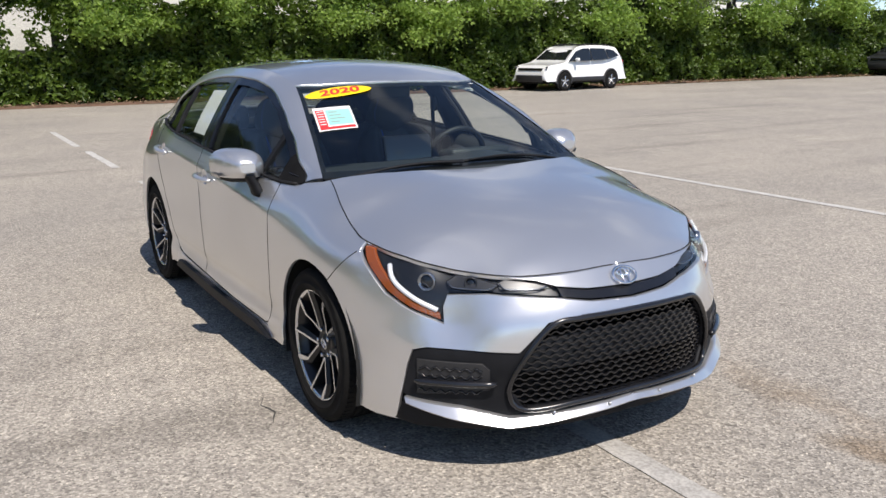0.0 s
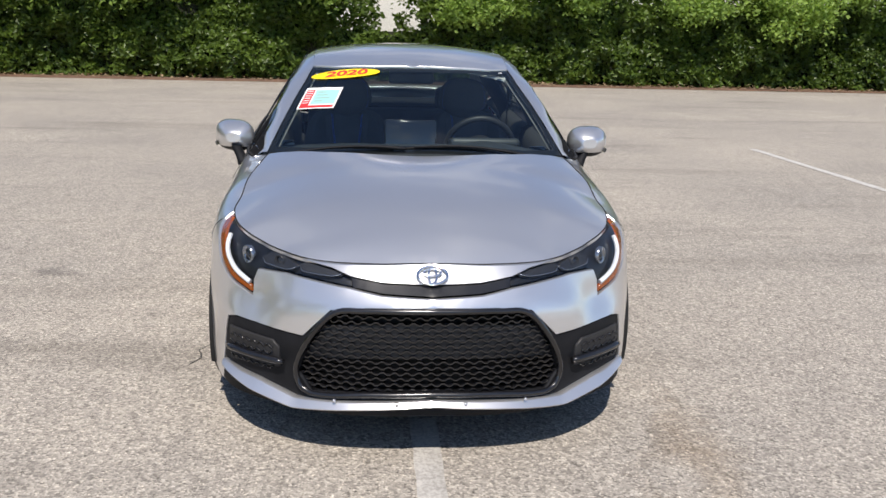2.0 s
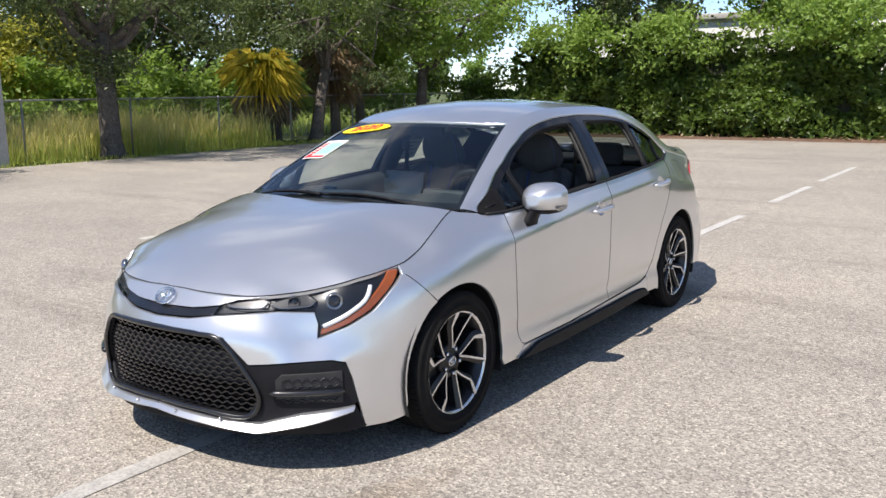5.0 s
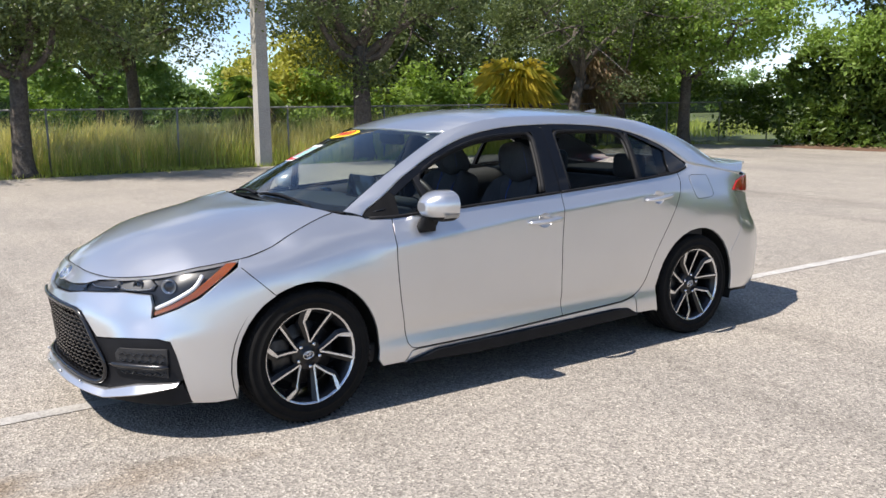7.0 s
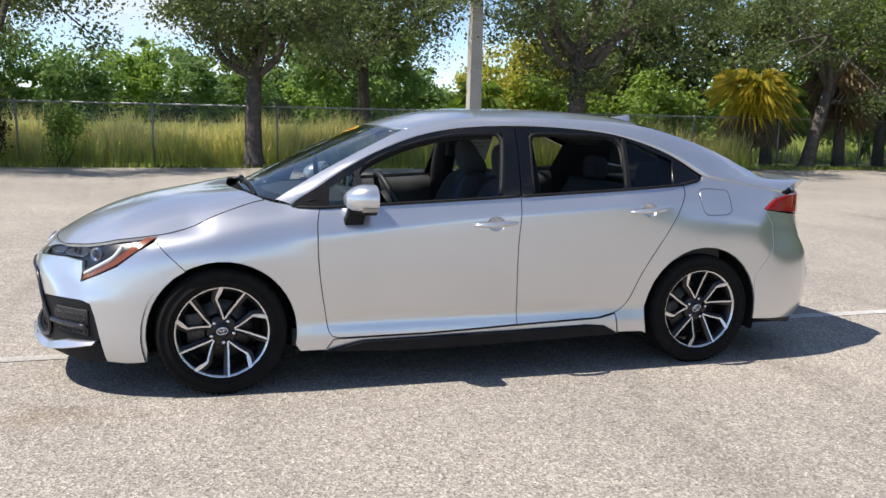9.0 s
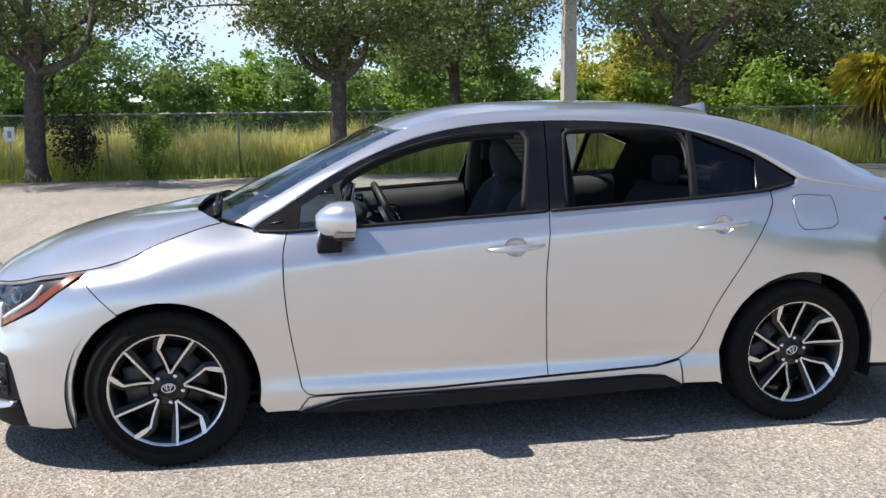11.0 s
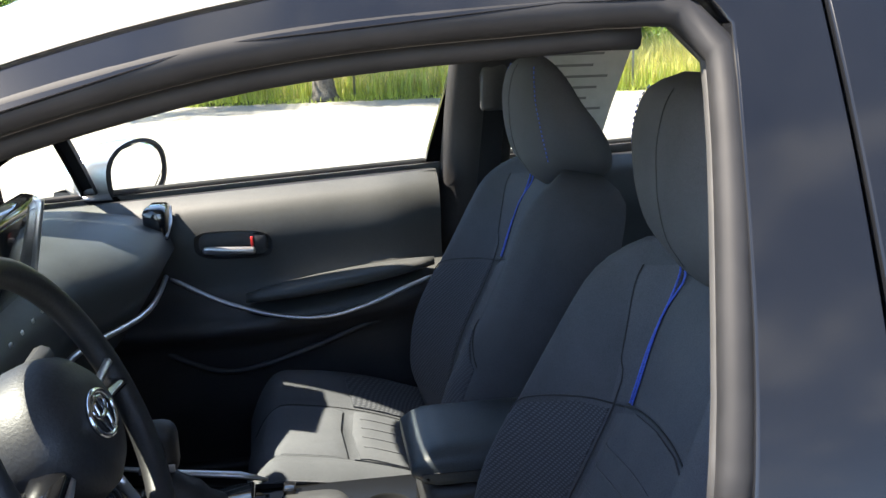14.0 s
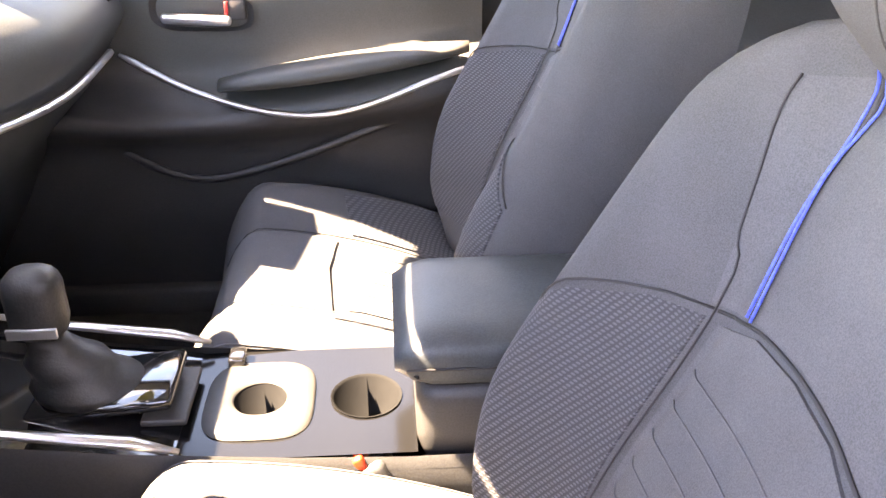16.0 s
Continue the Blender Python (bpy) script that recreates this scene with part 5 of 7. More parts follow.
LEAN = radians(19)
UP, FWD = Vector((-math.sin(LEAN), 0, math.cos(LEAN))), Vector((math.cos(LEAN), 0, math.sin(LEAN)))


def seat(yc, s):
    """A sports seat: cushion, backrest with bolsters, headrest, seams and blue stitching. s: side of the door."""
    root = Vector((-.165, yc, .445))
    st = new("front_seat")
    st.parent = car
    tagged(st, "dark fabric sports seat with grey inserts and blue stitching")
    half = pchip([0, .12, .35, .5, .62, .78, .9, 1.0], [.20, .245, .266, .264, .256, .236, .205, .145])
    bolster = pchip([0, .15, .35, .55, .7, .85, 1.0], [.03, .08, .092, .086, .078, .066, .035])
    high = .625

    def front(v, w, out=0.0):
        """The face of the backrest: v from seat to shoulder, w across from -1 to 1."""
        hw, b = float(half(v)), float(bolster(v))
        a = abs(w)
        ridge = b * (max(0, (a - .42) / .40) ** 1.3 if a < .82 else max(0, 1 - ((a - .82) / .30) ** 2))
        ridge = b * min(1.0, max(0.0, (a - .40) / .38)) ** 1.4 if a < .80 else b * (1 - .55 * ((a - .80) / .20) ** 2)
        groove = -.006 * math.exp(-((a - .40) / .035) ** 2)
        lumbar = .018 * math.exp(-((v - .28) / .22) ** 2) - .045 * max(0, (v - .80) / .2) ** 2
        return root + UP * (high * v) + Vector((0, w * hw, 0)) + FWD * (.05 + ridge + groove + lumbar + out)

    ws = np.linspace(-1, 1, 41)
    rows = []
    for v in list(np.linspace(0, .94, 30)) + [.965, .985, 1.0]:
        v = float(v)
        k = 1.0 if v < .94 else math.sqrt(max(.02, 1 - ((v - .94) / .062) ** 2))
        line = [front(v, float(w)) for w in ws]
        mid = sum(line, Vector()) / len(line)
        back = root + UP * (high * v) + FWD * (-.085 + .01 * v)
        hw = float(half(v))
        tail = [back + Vector((0, w * hw * .96, 0)) + FWD * (.02 * abs(w) ** 4) for w in (1.0, .8, .4, 0, -.4, -.8, -1.0)]
        ring = [mid + (p - mid) * (k if v > .94 else 1) for p in line + tail]
        rows.append(ring)
    padded(rows, FABRIC, "backrest", st, "dark fabric backrest")
    # Inset panels sewn onto the backrest, each a thin pad proud of the cover.
    def pad(vw, mat, name, out=.003, label="", spacing=.03):
        surf = lambda w, v, o=0.0: front(v, w, o)
        bm = skin([(w, v) for v, w in vw], surf, spacing=spacing, inset=0, out=out, flange=.004, step=.04, lip=.0)
        return part(name, bm, mat, st, label)

    mid_w = .42
    pad([(.605, -.46), (.635, -.24), (.645, 0), (.635, .24), (.605, .46), (.70, .50), (.80, .56), (.89, .63), (.94, .4), (.955, 0), (.94, -.4), (.89, -.63), (.80, -.56), (.70, -.50)], FABRIC_GREY, "upper_insert", label="charcoal upper insert")
    pad([(.05, -mid_w), (.585, -mid_w), (.62, -.22), (.628, 0), (.62, .22), (.585, mid_w), (.05, mid_w)], FABRIC_GREY, "lumbar_insert", label="charcoal lumbar insert")
    for q in (-1, 1):
        pad([(.08, q * .46), (.585, q * .46), (.565, q * .60), (.51, q * .76), (.40, q * .93), (.08, q * .95)], MESH_FABRIC, "mesh_bolster", .002, "quilted mesh bolster panel")
    def thread(vw, mat, r, name, out=.005, step=.03):
        pts = [front(float(p[0]), float(p[1]), out) for p in smooth_line(vw, step)]
        return part(name, tube(pts, r, 6), mat, st)

    for q in (-1, 1):
        thread([(.05, q * .44), (.595, q * .44), (.70, q * .50), (.80, q * .56), (.89, q * .64)], SEWN, .0010, "seam", .0038)
        for off in (-.013, .013) if yc < 0 or q < 0 else ():
            thread([(.63, q * (.28 + off)), (.75, q * (.34 + off)), (.86, q * (.40 + off)), (.905, q * (.44 + off)), (.925, q * (.50 + off))], BLUE_THREAD, .0014, "blue_stitching", .0060)
        (yc < 0 or q < 0) and thread([(.63, q * .28), (.75, q * .34), (.86, q * .40), (.905, q * .44), (.925, q * .50)], SEWN, .0016, "piping", .0045)
    thread([(.60, -.44), (.628, -.22), (.636, 0), (.628, .22), (.60, .44)], SEWN, .0016, "seam", .001)
    thread([(.60, -.45), (.575, -.60), (.52, -.77), (.41, -.94)], SEWN, .0012, "seam", .002)
    thread([(.60, .45), (.575, .60), (.52, .77), (.41, .94)], SEWN, .0012, "seam", .002)
    for v in (.12, .17, .22, .27, .32, .37, .42, .47, .52):
        thread([(v, -.40), (v + .012, 0), (v, .40)], DARK_THREAD, .0009, "quilt_seam", .0035)
    # Headrest: a tall shield with a sloping back that ends in a point below.
    zs = [.995, 1.01, 1.03, 1.053, 1.08, 1.115, 1.155, 1.193, 1.221, 1.237]
    hy = yc - (.024 if yc > 0 else 0)
    wide = pchip(zs, [.018, .060, .102, .134, .148, .150, .144, .129, .100, .046])
    fore = pchip(zs, [-.310, -.288, -.273, -.258, -.249, -.243, -.241, -.246, -.258, -.284])
    aft = pchip(zs, [-.39, -.42, -.43, -.425, -.415, -.392, -.36, -.336, -.315, -.298])

    def shield(z, a, out=0.0):
        hw, xf, xb = float(wide(z)), float(fore(z)), float(aft(z))
        d = (xf - xb) / 2
        return Vector(((xf + xb) / 2 + (d + out) * math.copysign(abs(math.sin(a)) ** .75, math.sin(a)), hy + (hw + out) * math.copysign(abs(math.cos(a)) ** .75, math.cos(a)), z))

    rows = [[shield(float(z), a) for a in np.linspace(0, 2 * math.pi, 41)[:-1]] for z in np.linspace(.995, 1.237, 26)]
    head = padded(rows, FABRIC, "headrest", st, "dark fabric headrest")
    part("seam", tube([shield(float(z), math.pi / 2, .0004) for z in np.linspace(1.02, 1.222, 24)], .0007, 5), SEWN, head)
    for q in (.62, math.pi - .62):
        pts = [shield(float(z), q, .0012) for z in np.linspace(1.055, 1.22, 44)]
        bm = bmesh.new()
        for a, b in zip(pts[::2], pts[1::2]):
            tube([a, b], .0011, 4, bm)
        part("blue_stitching", bm, BLUE_THREAD, head, "dashed blue stitching")
    # Cushion.
    def top(u, w, out=0.0):
        """The upper face of the cushion: u from the back to the front edge, w across."""
        a = abs(w)
        hw = .268 - .015 * u
        b = .052 * (1 - .35 * u)
        ridge = b * min(1, max(0, (a - .42) / .36)) ** 1.4 if a < .78 else b * (1 - .75 * ((a - .78) / .22) ** 2)
        groove = -.006 * math.exp(-((a - .43) / .04) ** 2) - .008 * math.exp(-((u - .55) / .03) ** 2) * (1 if a < .43 else 0)
        roll = -.11 * max(0, (u - .82) / .18) ** 2.2
        return Vector((-.165 + .46 * u, yc + w * hw, (.434 if yc > 0 else .412) + .132 * u + .030 * math.sin(math.pi * min(1, u)) + ridge + groove + roll + out))

    rows = []
    for u in np.linspace(0, 1, 34):
        u = float(u)
        line = [top(u, float(w)) for w in ws]
        low = .30 + .04 * max(0, u - .7)
        rows.append(line + [Vector((line[-1].x, yc + w, low)) for w in (.235, .12, 0, -.12, -.235)])
    padded(rows, FABRIC, "cushion", st, "dark fabric seat cushion")
    def cpad(uw, mat, name, label=""):
        surf = lambda w, u, o=0.0: top(u, w, o)
        part(name, skin([(w, u) for u, w in uw], surf, spacing=.035, inset=0, out=.003, flange=.004, step=.04, lip=0.0), mat, st, label)

    cpad([(.06, -.40), (.52, -.40), (.54, 0), (.52, .40), (.06, .40)], FABRIC_GREY, "cushion_insert", "charcoal cushion insert")
    cpad([(.57, -.42), (.59, 0), (.57, .42), (.90, .42), (.92, 0), (.90, -.42)], FABRIC_GREY, "thigh_insert", "charcoal thigh insert")
    for q in (-1, 1):
        cpad([(.08, q * .47), (.52, q * .47), (.55, q * .75), (.08, q * .80)], MESH_FABRIC, "mesh_bolster", "quilted mesh bolster panel")
        pts = [top(float(u), q * .45, .001) for u in np.linspace(.05, .97, 24)]
        part("seam", tube(pts, .0012, 5), SEWN, st)
        pts = [top(float(u), q * .97, .002) for u in np.linspace(.05, .93, 30)]
        part("blue_stitching" if q * s < 0 else "seam", tube(pts, .0011, 5), DARK_THREAD, st)
    for w in (-.24, -.08, .08, .24):
        part("quilt_seam", tube([top(float(u), w, .004) for u in np.linspace(.08, .50, 10)], .0009, 4), DARK_THREAD, st)
    part("seat_base", box((.46, .40, .14), (.08, yc, .27), .03), CABIN_PLASTIC, st, "black seat base")
    part("seat_side_cover", box((.48, .035, .12), (.06, yc + s * .255, .33), .015), CABIN_PLASTIC, st, "black side cover with levers")
    return st


seat(.375, 1)
seat(-.36, -1)

# Belt buckle beside the driver's cushion.
buckle = part("belt_buckle", box((.03, .045, .09), (.02, .088, .50), .008, turn=Matrix.Rotation(.5, 3, "Y")), CABIN_PLASTIC, car, "black belt buckle with red button")
part("release_button", box((.012, .034, .03), (.048, .088, .535), .003, turn=Matrix.Rotation(.5, 3, "Y")), material("buckle_red", (.6, .05, .02), .4), buckle, "red release button")

# Rear bench.
bench = new("rear_bench")
bench.parent = car
tagged(bench, "dark fabric rear bench")
rows = []
for v in np.linspace(0, 1, 14):
    v = float(v)
    k = 1 if v < .9 else .8
    rows.append([Vector((-.98 - .25 * v + .05 * math.cos(2 * a) * 0 + .085 * math.copysign(abs(math.cos(a)) ** .5, math.cos(a)) * k, .66 * math.copysign(abs(math.sin(a)) ** .35, math.sin(a)), .45 + .52 * v)) for a in np.linspace(0, 2 * math.pi, 41)[:-1]])
padded(rows, FABRIC, "bench_back", bench, "dark bench back")
rows = []
for u in np.linspace(0, 1, 12):
    u = float(u)
    rows.append([Vector((-1.0 + .52 * u, .66 * math.copysign(abs(math.cos(a)) ** .35, math.cos(a)), .40 + .02 * u + .07 * math.copysign(abs(math.sin(a)) ** .5, math.sin(a)) * (1 if u < .9 else .6))) for a in np.linspace(0, 2 * math.pi, 41)[:-1]])
padded(rows, FABRIC, "bench_cushion", bench, "dark bench cushion")
for y in (-.37, .37):
    part("bench_headrest", box((.09, .25, .16), (-1.25, y, 1.05), .04, 3), FABRIC, bench, "dark rear headrest")
part("parcel_shelf", box((.62, 1.2, .02), (-1.62, 0, .99), .008), CARPET, car, "dark parcel shelf")

# Floor, tunnel, firewall, headliner.
part("cabin_floor", box((2.5, 1.42, .03), (.0, 0, .235), .01), CARPET, car, "dark carpeted floor")
part("firewall", box((.03, 1.40, .62), (1.05, 0, .52)), VOID, car)
part("bulkhead", box((.03, 1.30, .75), (-1.33, 0, .62)), VOID, car)
liner = lambda x, y, out=0.0: roof_top(x, y, out - .035)
across("headliner", [(.33, 0), (.36, .3), (.40, .50), (.15, .56), (-.3, .58), (-.9, .575), (-1.15, .52), (-1.2, 0)], LINER, "light grey headliner", surface=liner, spacing=.12, inset=0, flange=.01, step=.08)
for s in (1, -1):
    turn = Vector((1, s, 1))
    # Inner roof rail, windscreen pillar and centre pillar trims.
    rows = []
    for p in DLO_TOP:
        u, z = p
        if u < -1.2:
            continue
        a, b = flank(u, z - .004, -.05 if s > 0 else -.02), roof_top(*meet(float(RAIL_X(u))), -.030)
        rows.append([a * turn, (a.lerp(b, .4) + Vector((0, -.012, -.012))) * turn, (b + Vector((0, -.03, -.004))) * turn])
    part("pillar_trim", sheet(rows), PILLAR, car, "grey pillar and roof rail trim")
    rows = []
    for z in np.linspace(.30, 1.335, 16):
        z = float(z)
        xs, w = -.245 - .02 * (z - .3), (.115 if z < .9 else .085)
        y = flank(xs, z, -.085).y
        o = flank(xs, z, -.045).y
        rows.append([Vector((xs + w, o, z)) * turn, Vector((xs + w - .015, y, z)) * turn, Vector((xs, y - .012, z)) * turn, Vector((xs - w + .015, y, z)) * turn, Vector((xs - w, o, z)) * turn])
    pil = part("centre_pillar", sheet(rows), CABIN_PLASTIC, car, "black centre pillar trim")
    part("belt_anchor", box((.06, .03, .12), (-.27, s * (flank(-.27, 1.17, -.105).y), 1.17), .012), CABIN_PLASTIC, pil, "black belt height adjuster")
    a, b = Vector((-.275, s * flank(-.27, 1.16, -.12).y, 1.16)), Vector((-.20, s * .60, .50))
    bm = sheet([[a.lerp(b, t) + Vector((-.024, 0, 0)), a.lerp(b, t) + Vector((.024, 0, 0))] for t in (0, .3, .6, 1)])
    part("seat_belt", bm, BLACK_SATIN, car, "black seat belt strap")
    for x in (-1.2,):
        rows = []
        for z in np.linspace(.6, 1.20, 8):
            z = float(z)
            y = flank(-1.22, z, -.075).y
            rows.append([Vector((-1.08 - .25 * max(0, z - 1.0), flank(-1.1, z, -.05).y, z)) * turn, Vector((-1.16, y, z)) * turn, Vector((-1.50, y - .03, z)) * turn])
        part("rear_pillar_trim", sheet(rows), CABIN_PLASTIC, car, "dark rear pillar trim")

    part("door_sill", box((2.1, .10, .10), (-.05, s * .735, .255), .012), CABIN_PLASTIC, car, "black sill trim")
    # Door linings: a curved upper, a padded armrest, a silver line, a pocket.
    def lining(door, x0, x1, belt0, belt1, tail=0.0):
        prof = pchip([.24, .38, .48, .57, .64, .68, .705, .732, .752, .79, .83, .86, .89, .925, .952, .965], [.735, .70, .676, .672, .664, .636, .612, .606, .640, .686, .688, .686, .689, .700, .724, .752])
        rows = []
        for x in np.linspace(x0, x1, 26):
            x = float(x)
            t = (x - x0) / (x1 - x0)
            belt = belt0 + (belt1 - belt0) * t
            dip = .055 * math.sin(math.pi * min(1, max(0, t))) ** 1.5
            edge = min(1.0, 10 * t, 10 * (1 - t))
            row = []
            for z in np.linspace(.24, .965, 46):
                z = float(z)
                zz = z + dip * math.exp(-((z - .70) / .10) ** 2) * .9
                y = float(prof(zz)) + .02 * (1 - edge) - .02 * max(0, t - .75) * 0
                row.append(Vector((x, y, .24 + (z - .24) * (belt - .24) / .725)) * turn)
            rows.append(row)
        bm = sheet(rows)
        bmesh.ops.recalc_face_normals(bm, faces=bm.faces[:])
        panel = part("door_lining", bm, DOOR_VINYL, door, "dark vinyl door lining")
        rows = []
        for x in np.linspace(x0 - .01, x1 + .012, 40):
            x = float(x)
            t = (x - x0) / (x1 - x0)
            belt = belt0 + (belt1 - belt0) * t
            stop = float(np.interp(x, [-.2, -.1, .0, .1, .22, .34, .45, .7], [.775, .745, .708, .682, .679, .712, .766, .80])) if tail else .66
            row = []
            for z in np.linspace(.243, stop, 30):
                q = .24 + (float(z) - .24) * .725 / (belt - .24)
                dip = .055 * math.sin(math.pi * min(1, max(0, t))) ** 1.5
                row.append(Vector((x, float(prof(q + dip * math.exp(-((q - .70) / .10) ** 2) * .9)) + .02 * (1 - min(1.0, 10 * t, 10 * (1 - t))) - .008, float(z))) * turn)
            rows.append(row)
        bm = sheet(rows)
        bmesh.ops.recalc_face_normals(bm, faces=bm.faces[:])
        part("lower_panel", bm, CABIN_PLASTIC, panel, "black hard plastic lower door panel")
        # Outer edge down to the belt seal.
        part("belt_ledge", sheet([[Vector((x, .760, .0 + belt0 + (belt1 - belt0) * (x - x0) / (x1 - x0) - .002)) * turn, Vector((x, .785, belt0 + (belt1 - belt0) * (x - x0) / (x1 - x0) - .004)) * turn, Vector((x, min(.835, flank(x, .915, -.02).y), belt0 + (belt1 - belt0) * (x - x0) / (x1 - x0) - .008)) * turn] for x in (float(q) for q in np.linspace(x0, x1, 10))]), SEAL, panel, "black window slot")
        return panel

    k = 0 if s > 0 else 1
    lin = lining(front_doors[k], .84, -.158, .915, .970, 1.0)
    line = smooth_line([(.45, .650, .775), (.34, .624, .722), (.22, .604, .688), (.12, .596, .682), (.03, .594, .702), (-.06, .598, .735), (-.13, .606, .757)], .02)
    part("silver_line", tube([Vector(p) * turn for p in line], [.003] + [.0055] * (len(line) - 2) + [.003], 6), SILVER_TRIM, lin, "satin silver trim line")
    rows = []
    for i in range(15):
        t = i / 14
        x = .29 - .42 * t
        c = Vector((x, .634 + .010 * t, .724 + .056 * t))
        w, h = .046 * math.sin(math.pi * min(.96, t * .9 + .08)) ** .6, .020 * math.sin(math.pi * min(.96, t * .85 + .08)) ** .5
        rows.append([(c + Vector((0, w * math.cos(a), h * math.sin(a)))) * turn for a in np.linspace(0, 2 * math.pi, 17)[:-1]])
    padded(rows, DOOR_VINYL, "armrest_pad", lin, "padded door armrest")
    # Inner handle in its recess, with a red lock mark.
    rows = [[Vector((.312 + .085 * r * math.copysign(abs(math.cos(a)) ** .6, math.cos(a)), .684 - .006 + .030 * (1 - r ** 4) - .002, .836 + .032 * r * math.copysign(abs(math.sin(a)) ** .6, math.sin(a)) + .004 * math.cos(a))) * turn for a in np.linspace(0, 2 * math.pi, 29)[:-1]] for r in (.2, .5, .8, .95, 1.0)]
    bm = sheet(rows, close=True)
    bm.faces.new(list(bm.verts)[:28])
    bmesh.ops.recalc_face_normals(bm, faces=bm.faces[:])
    cupp = part("handle_recess", bm, CABIN_PLASTIC, lin, "black handle recess")
    part("inner_handle", box((.115, .016, .017), (.322, s * .676, .824), .006, turn=Matrix.Rotation(.05 * -1, 3, "Y")), SILVER_TRIM, cupp, "satin silver inner handle")
    part("lock_lever", box((.030, .012, .036), (.254, s * .682, .840), .004), CABIN_PLASTIC, cupp)
    part("lock_mark", box((.006, .003, .022), (.271, s * .675, .842), .001), RED_INK, cupp, "red lock mark")
    part("pocket_edge", tube([Vector((p[0], p[1], p[2])) * turn for p in smooth_line([(.50, .665, .615), (.42, .652, .572), (.33, .645, .550), (.20, .644, .578), (.05, .646, .632), (-.12, .656, .690)], .03)], .004, 6, flat=2.0), CABIN_PLASTIC, lin, "door pocket edge")
    lining(rear_doors[k], -.30, -1.08, .97, 1.005)

# Dashboard: a swept top, a face with a silver line, vents, screen.
rows = []
ys = np.linspace(-.73, .73, 31)
swell = lambda y: .115 * (1 - math.exp(-(max(0, -y - .12) / .16) ** 2))     # the pad over the glovebox reaches further back
for x, z, d, k in ((1.06, .92, 0, 0), (.95, .945, 0, 0), (.82, .955, .008, .1), (.70, .952, .012, .45), (.62, .935, .012, .8), (.575, .905, .01, 1), (.56, .86, .0, 1), (.575, .80, 0, .8), (.59, .74, 0, .6), (.64, .66, 0, .4), (.70, .52, 0, .3), (.78, .38, 0, .2)):
    rows.append([Vector((x - k * swell(float(y)) - .03 * math.cos(float(y) * 2.0) * (1 if x < .7 else .3), float(y), z + d * math.exp(-((float(y) - .37) / .16) ** 2) * 2.2 - .03 * abs(float(y) / .73) ** 3)) for y in ys])
bm = sheet(rows)
bmesh.ops.recalc_face_normals(bm, faces=bm.faces[:])
dash = part("dashboard", bm, DASH, car, "dark soft dashboard")
part("dash_line", tube([Vector((.555 - .8 * swell(float(y)) - .03 * math.cos(float(y) * 2.0), float(y), .80 - .02 * abs(float(y)))) for y in np.linspace(-.62, .62, 26)], .006, 6), SILVER_TRIM, dash, "satin silver dash line")
part("screen_unit", box((.035, .27, .16), (.575, -.01, .985), .012, 3, turn=Matrix.Rotation(-.22, 3, "Y")), PIANO, dash, "black centre screen")
part("screen_glass", box((.004, .20, .115), (.556, -.01, .990), .002, turn=Matrix.Rotation(-.22, 3, "Y")), SCREEN, dash, "dark touch screen")
for y in (.10, -.12):
    part("screen_edge", box((.02, .012, .15), (.558, y, .985), .004, turn=Matrix.Rotation(-.22, 3, "Y")), SILVER_TRIM, dash)
for y in (-.66, .66):
    vx = .580 - swell(y)
    vent = part("air_vent", box((.05, .09, .075), (vx, y, .90), .012), PIANO, dash, "black air vent with silver blade")
    part("vent_blade", tube([(vx - .022, y - .045, .925), (vx - .027, y, .90), (vx - .022, y + .045, .875)], .004, 6), SILVER_TRIM, vent)
for k in range(5):
    part("dash_button", box((.008, .012, .008), (.545, -.12 + .05 * k, .895), .002), SILVER_TRIM, dash)
for y in (-.06, .06):
    b = lathe([(.0001, .012), (.017, .012), (.02, .008), (.02, -.01)], 20, "x")
    bmesh.ops.scale(b, vec=(-1, 1, 1), verts=b.verts)
    bmesh.ops.translate(b, vec=(.545, y, .76), verts=b.verts)
    bmesh.ops.recalc_face_normals(b, faces=b.faces[:])
    part("climate_knob", b, SILVER_TRIM, dash, "round climate knob")
part("instrument_hood", box((.16, .36, .05), (.61, .37, .955), .022, 3, turn=Matrix.Rotation(-.12, 3, "Y")), DASH, dash, "instrument hood")
part("instrument_screen", box((.01, .27, .10), (.60, .37, .905), .003, turn=Matrix.Rotation(-.3, 3, "Y")), SCREEN, dash, "dark instrument display")

# Steering wheel.
hubp = Vector((.395, .375, .90))
axis = Matrix.Rotation(radians(-66), 3, "Y")      # the wheel faces back and up
ringm = lambda a, r, o=0.0: hubp + axis @ Vector((r * math.cos(a), r * math.sin(a), o))
wheel_rim = part("steering_wheel", tube([ringm(a, .182) for a in np.linspace(0, 2 * math.pi, 57)[:-1]], .0155, 12, closed=True, flat=1.1), SHIFT_LEATHER, car, "black leather steering wheel with silver spokes")
pad_rows = []
for r, o in ((.001, .034), (.035, .034), (.058, .029), (.074, .016), (.082, -.004), (.082, -.03)):
    pad_rows.append([ringm(a, r * (1 + .14 * math.sin(a) ** 4), o) for a in np.linspace(0, 2 * math.pi, 49)[:-1]])
bm = sheet(pad_rows, close=True)
bmesh.ops.recalc_face_normals(bm, faces=bm.faces[:])
for f in bm.faces:
    f.smooth = True
hubpad = part("hub_pad", bm, SHIFT_LEATHER, wheel_rim, "black airbag pad")
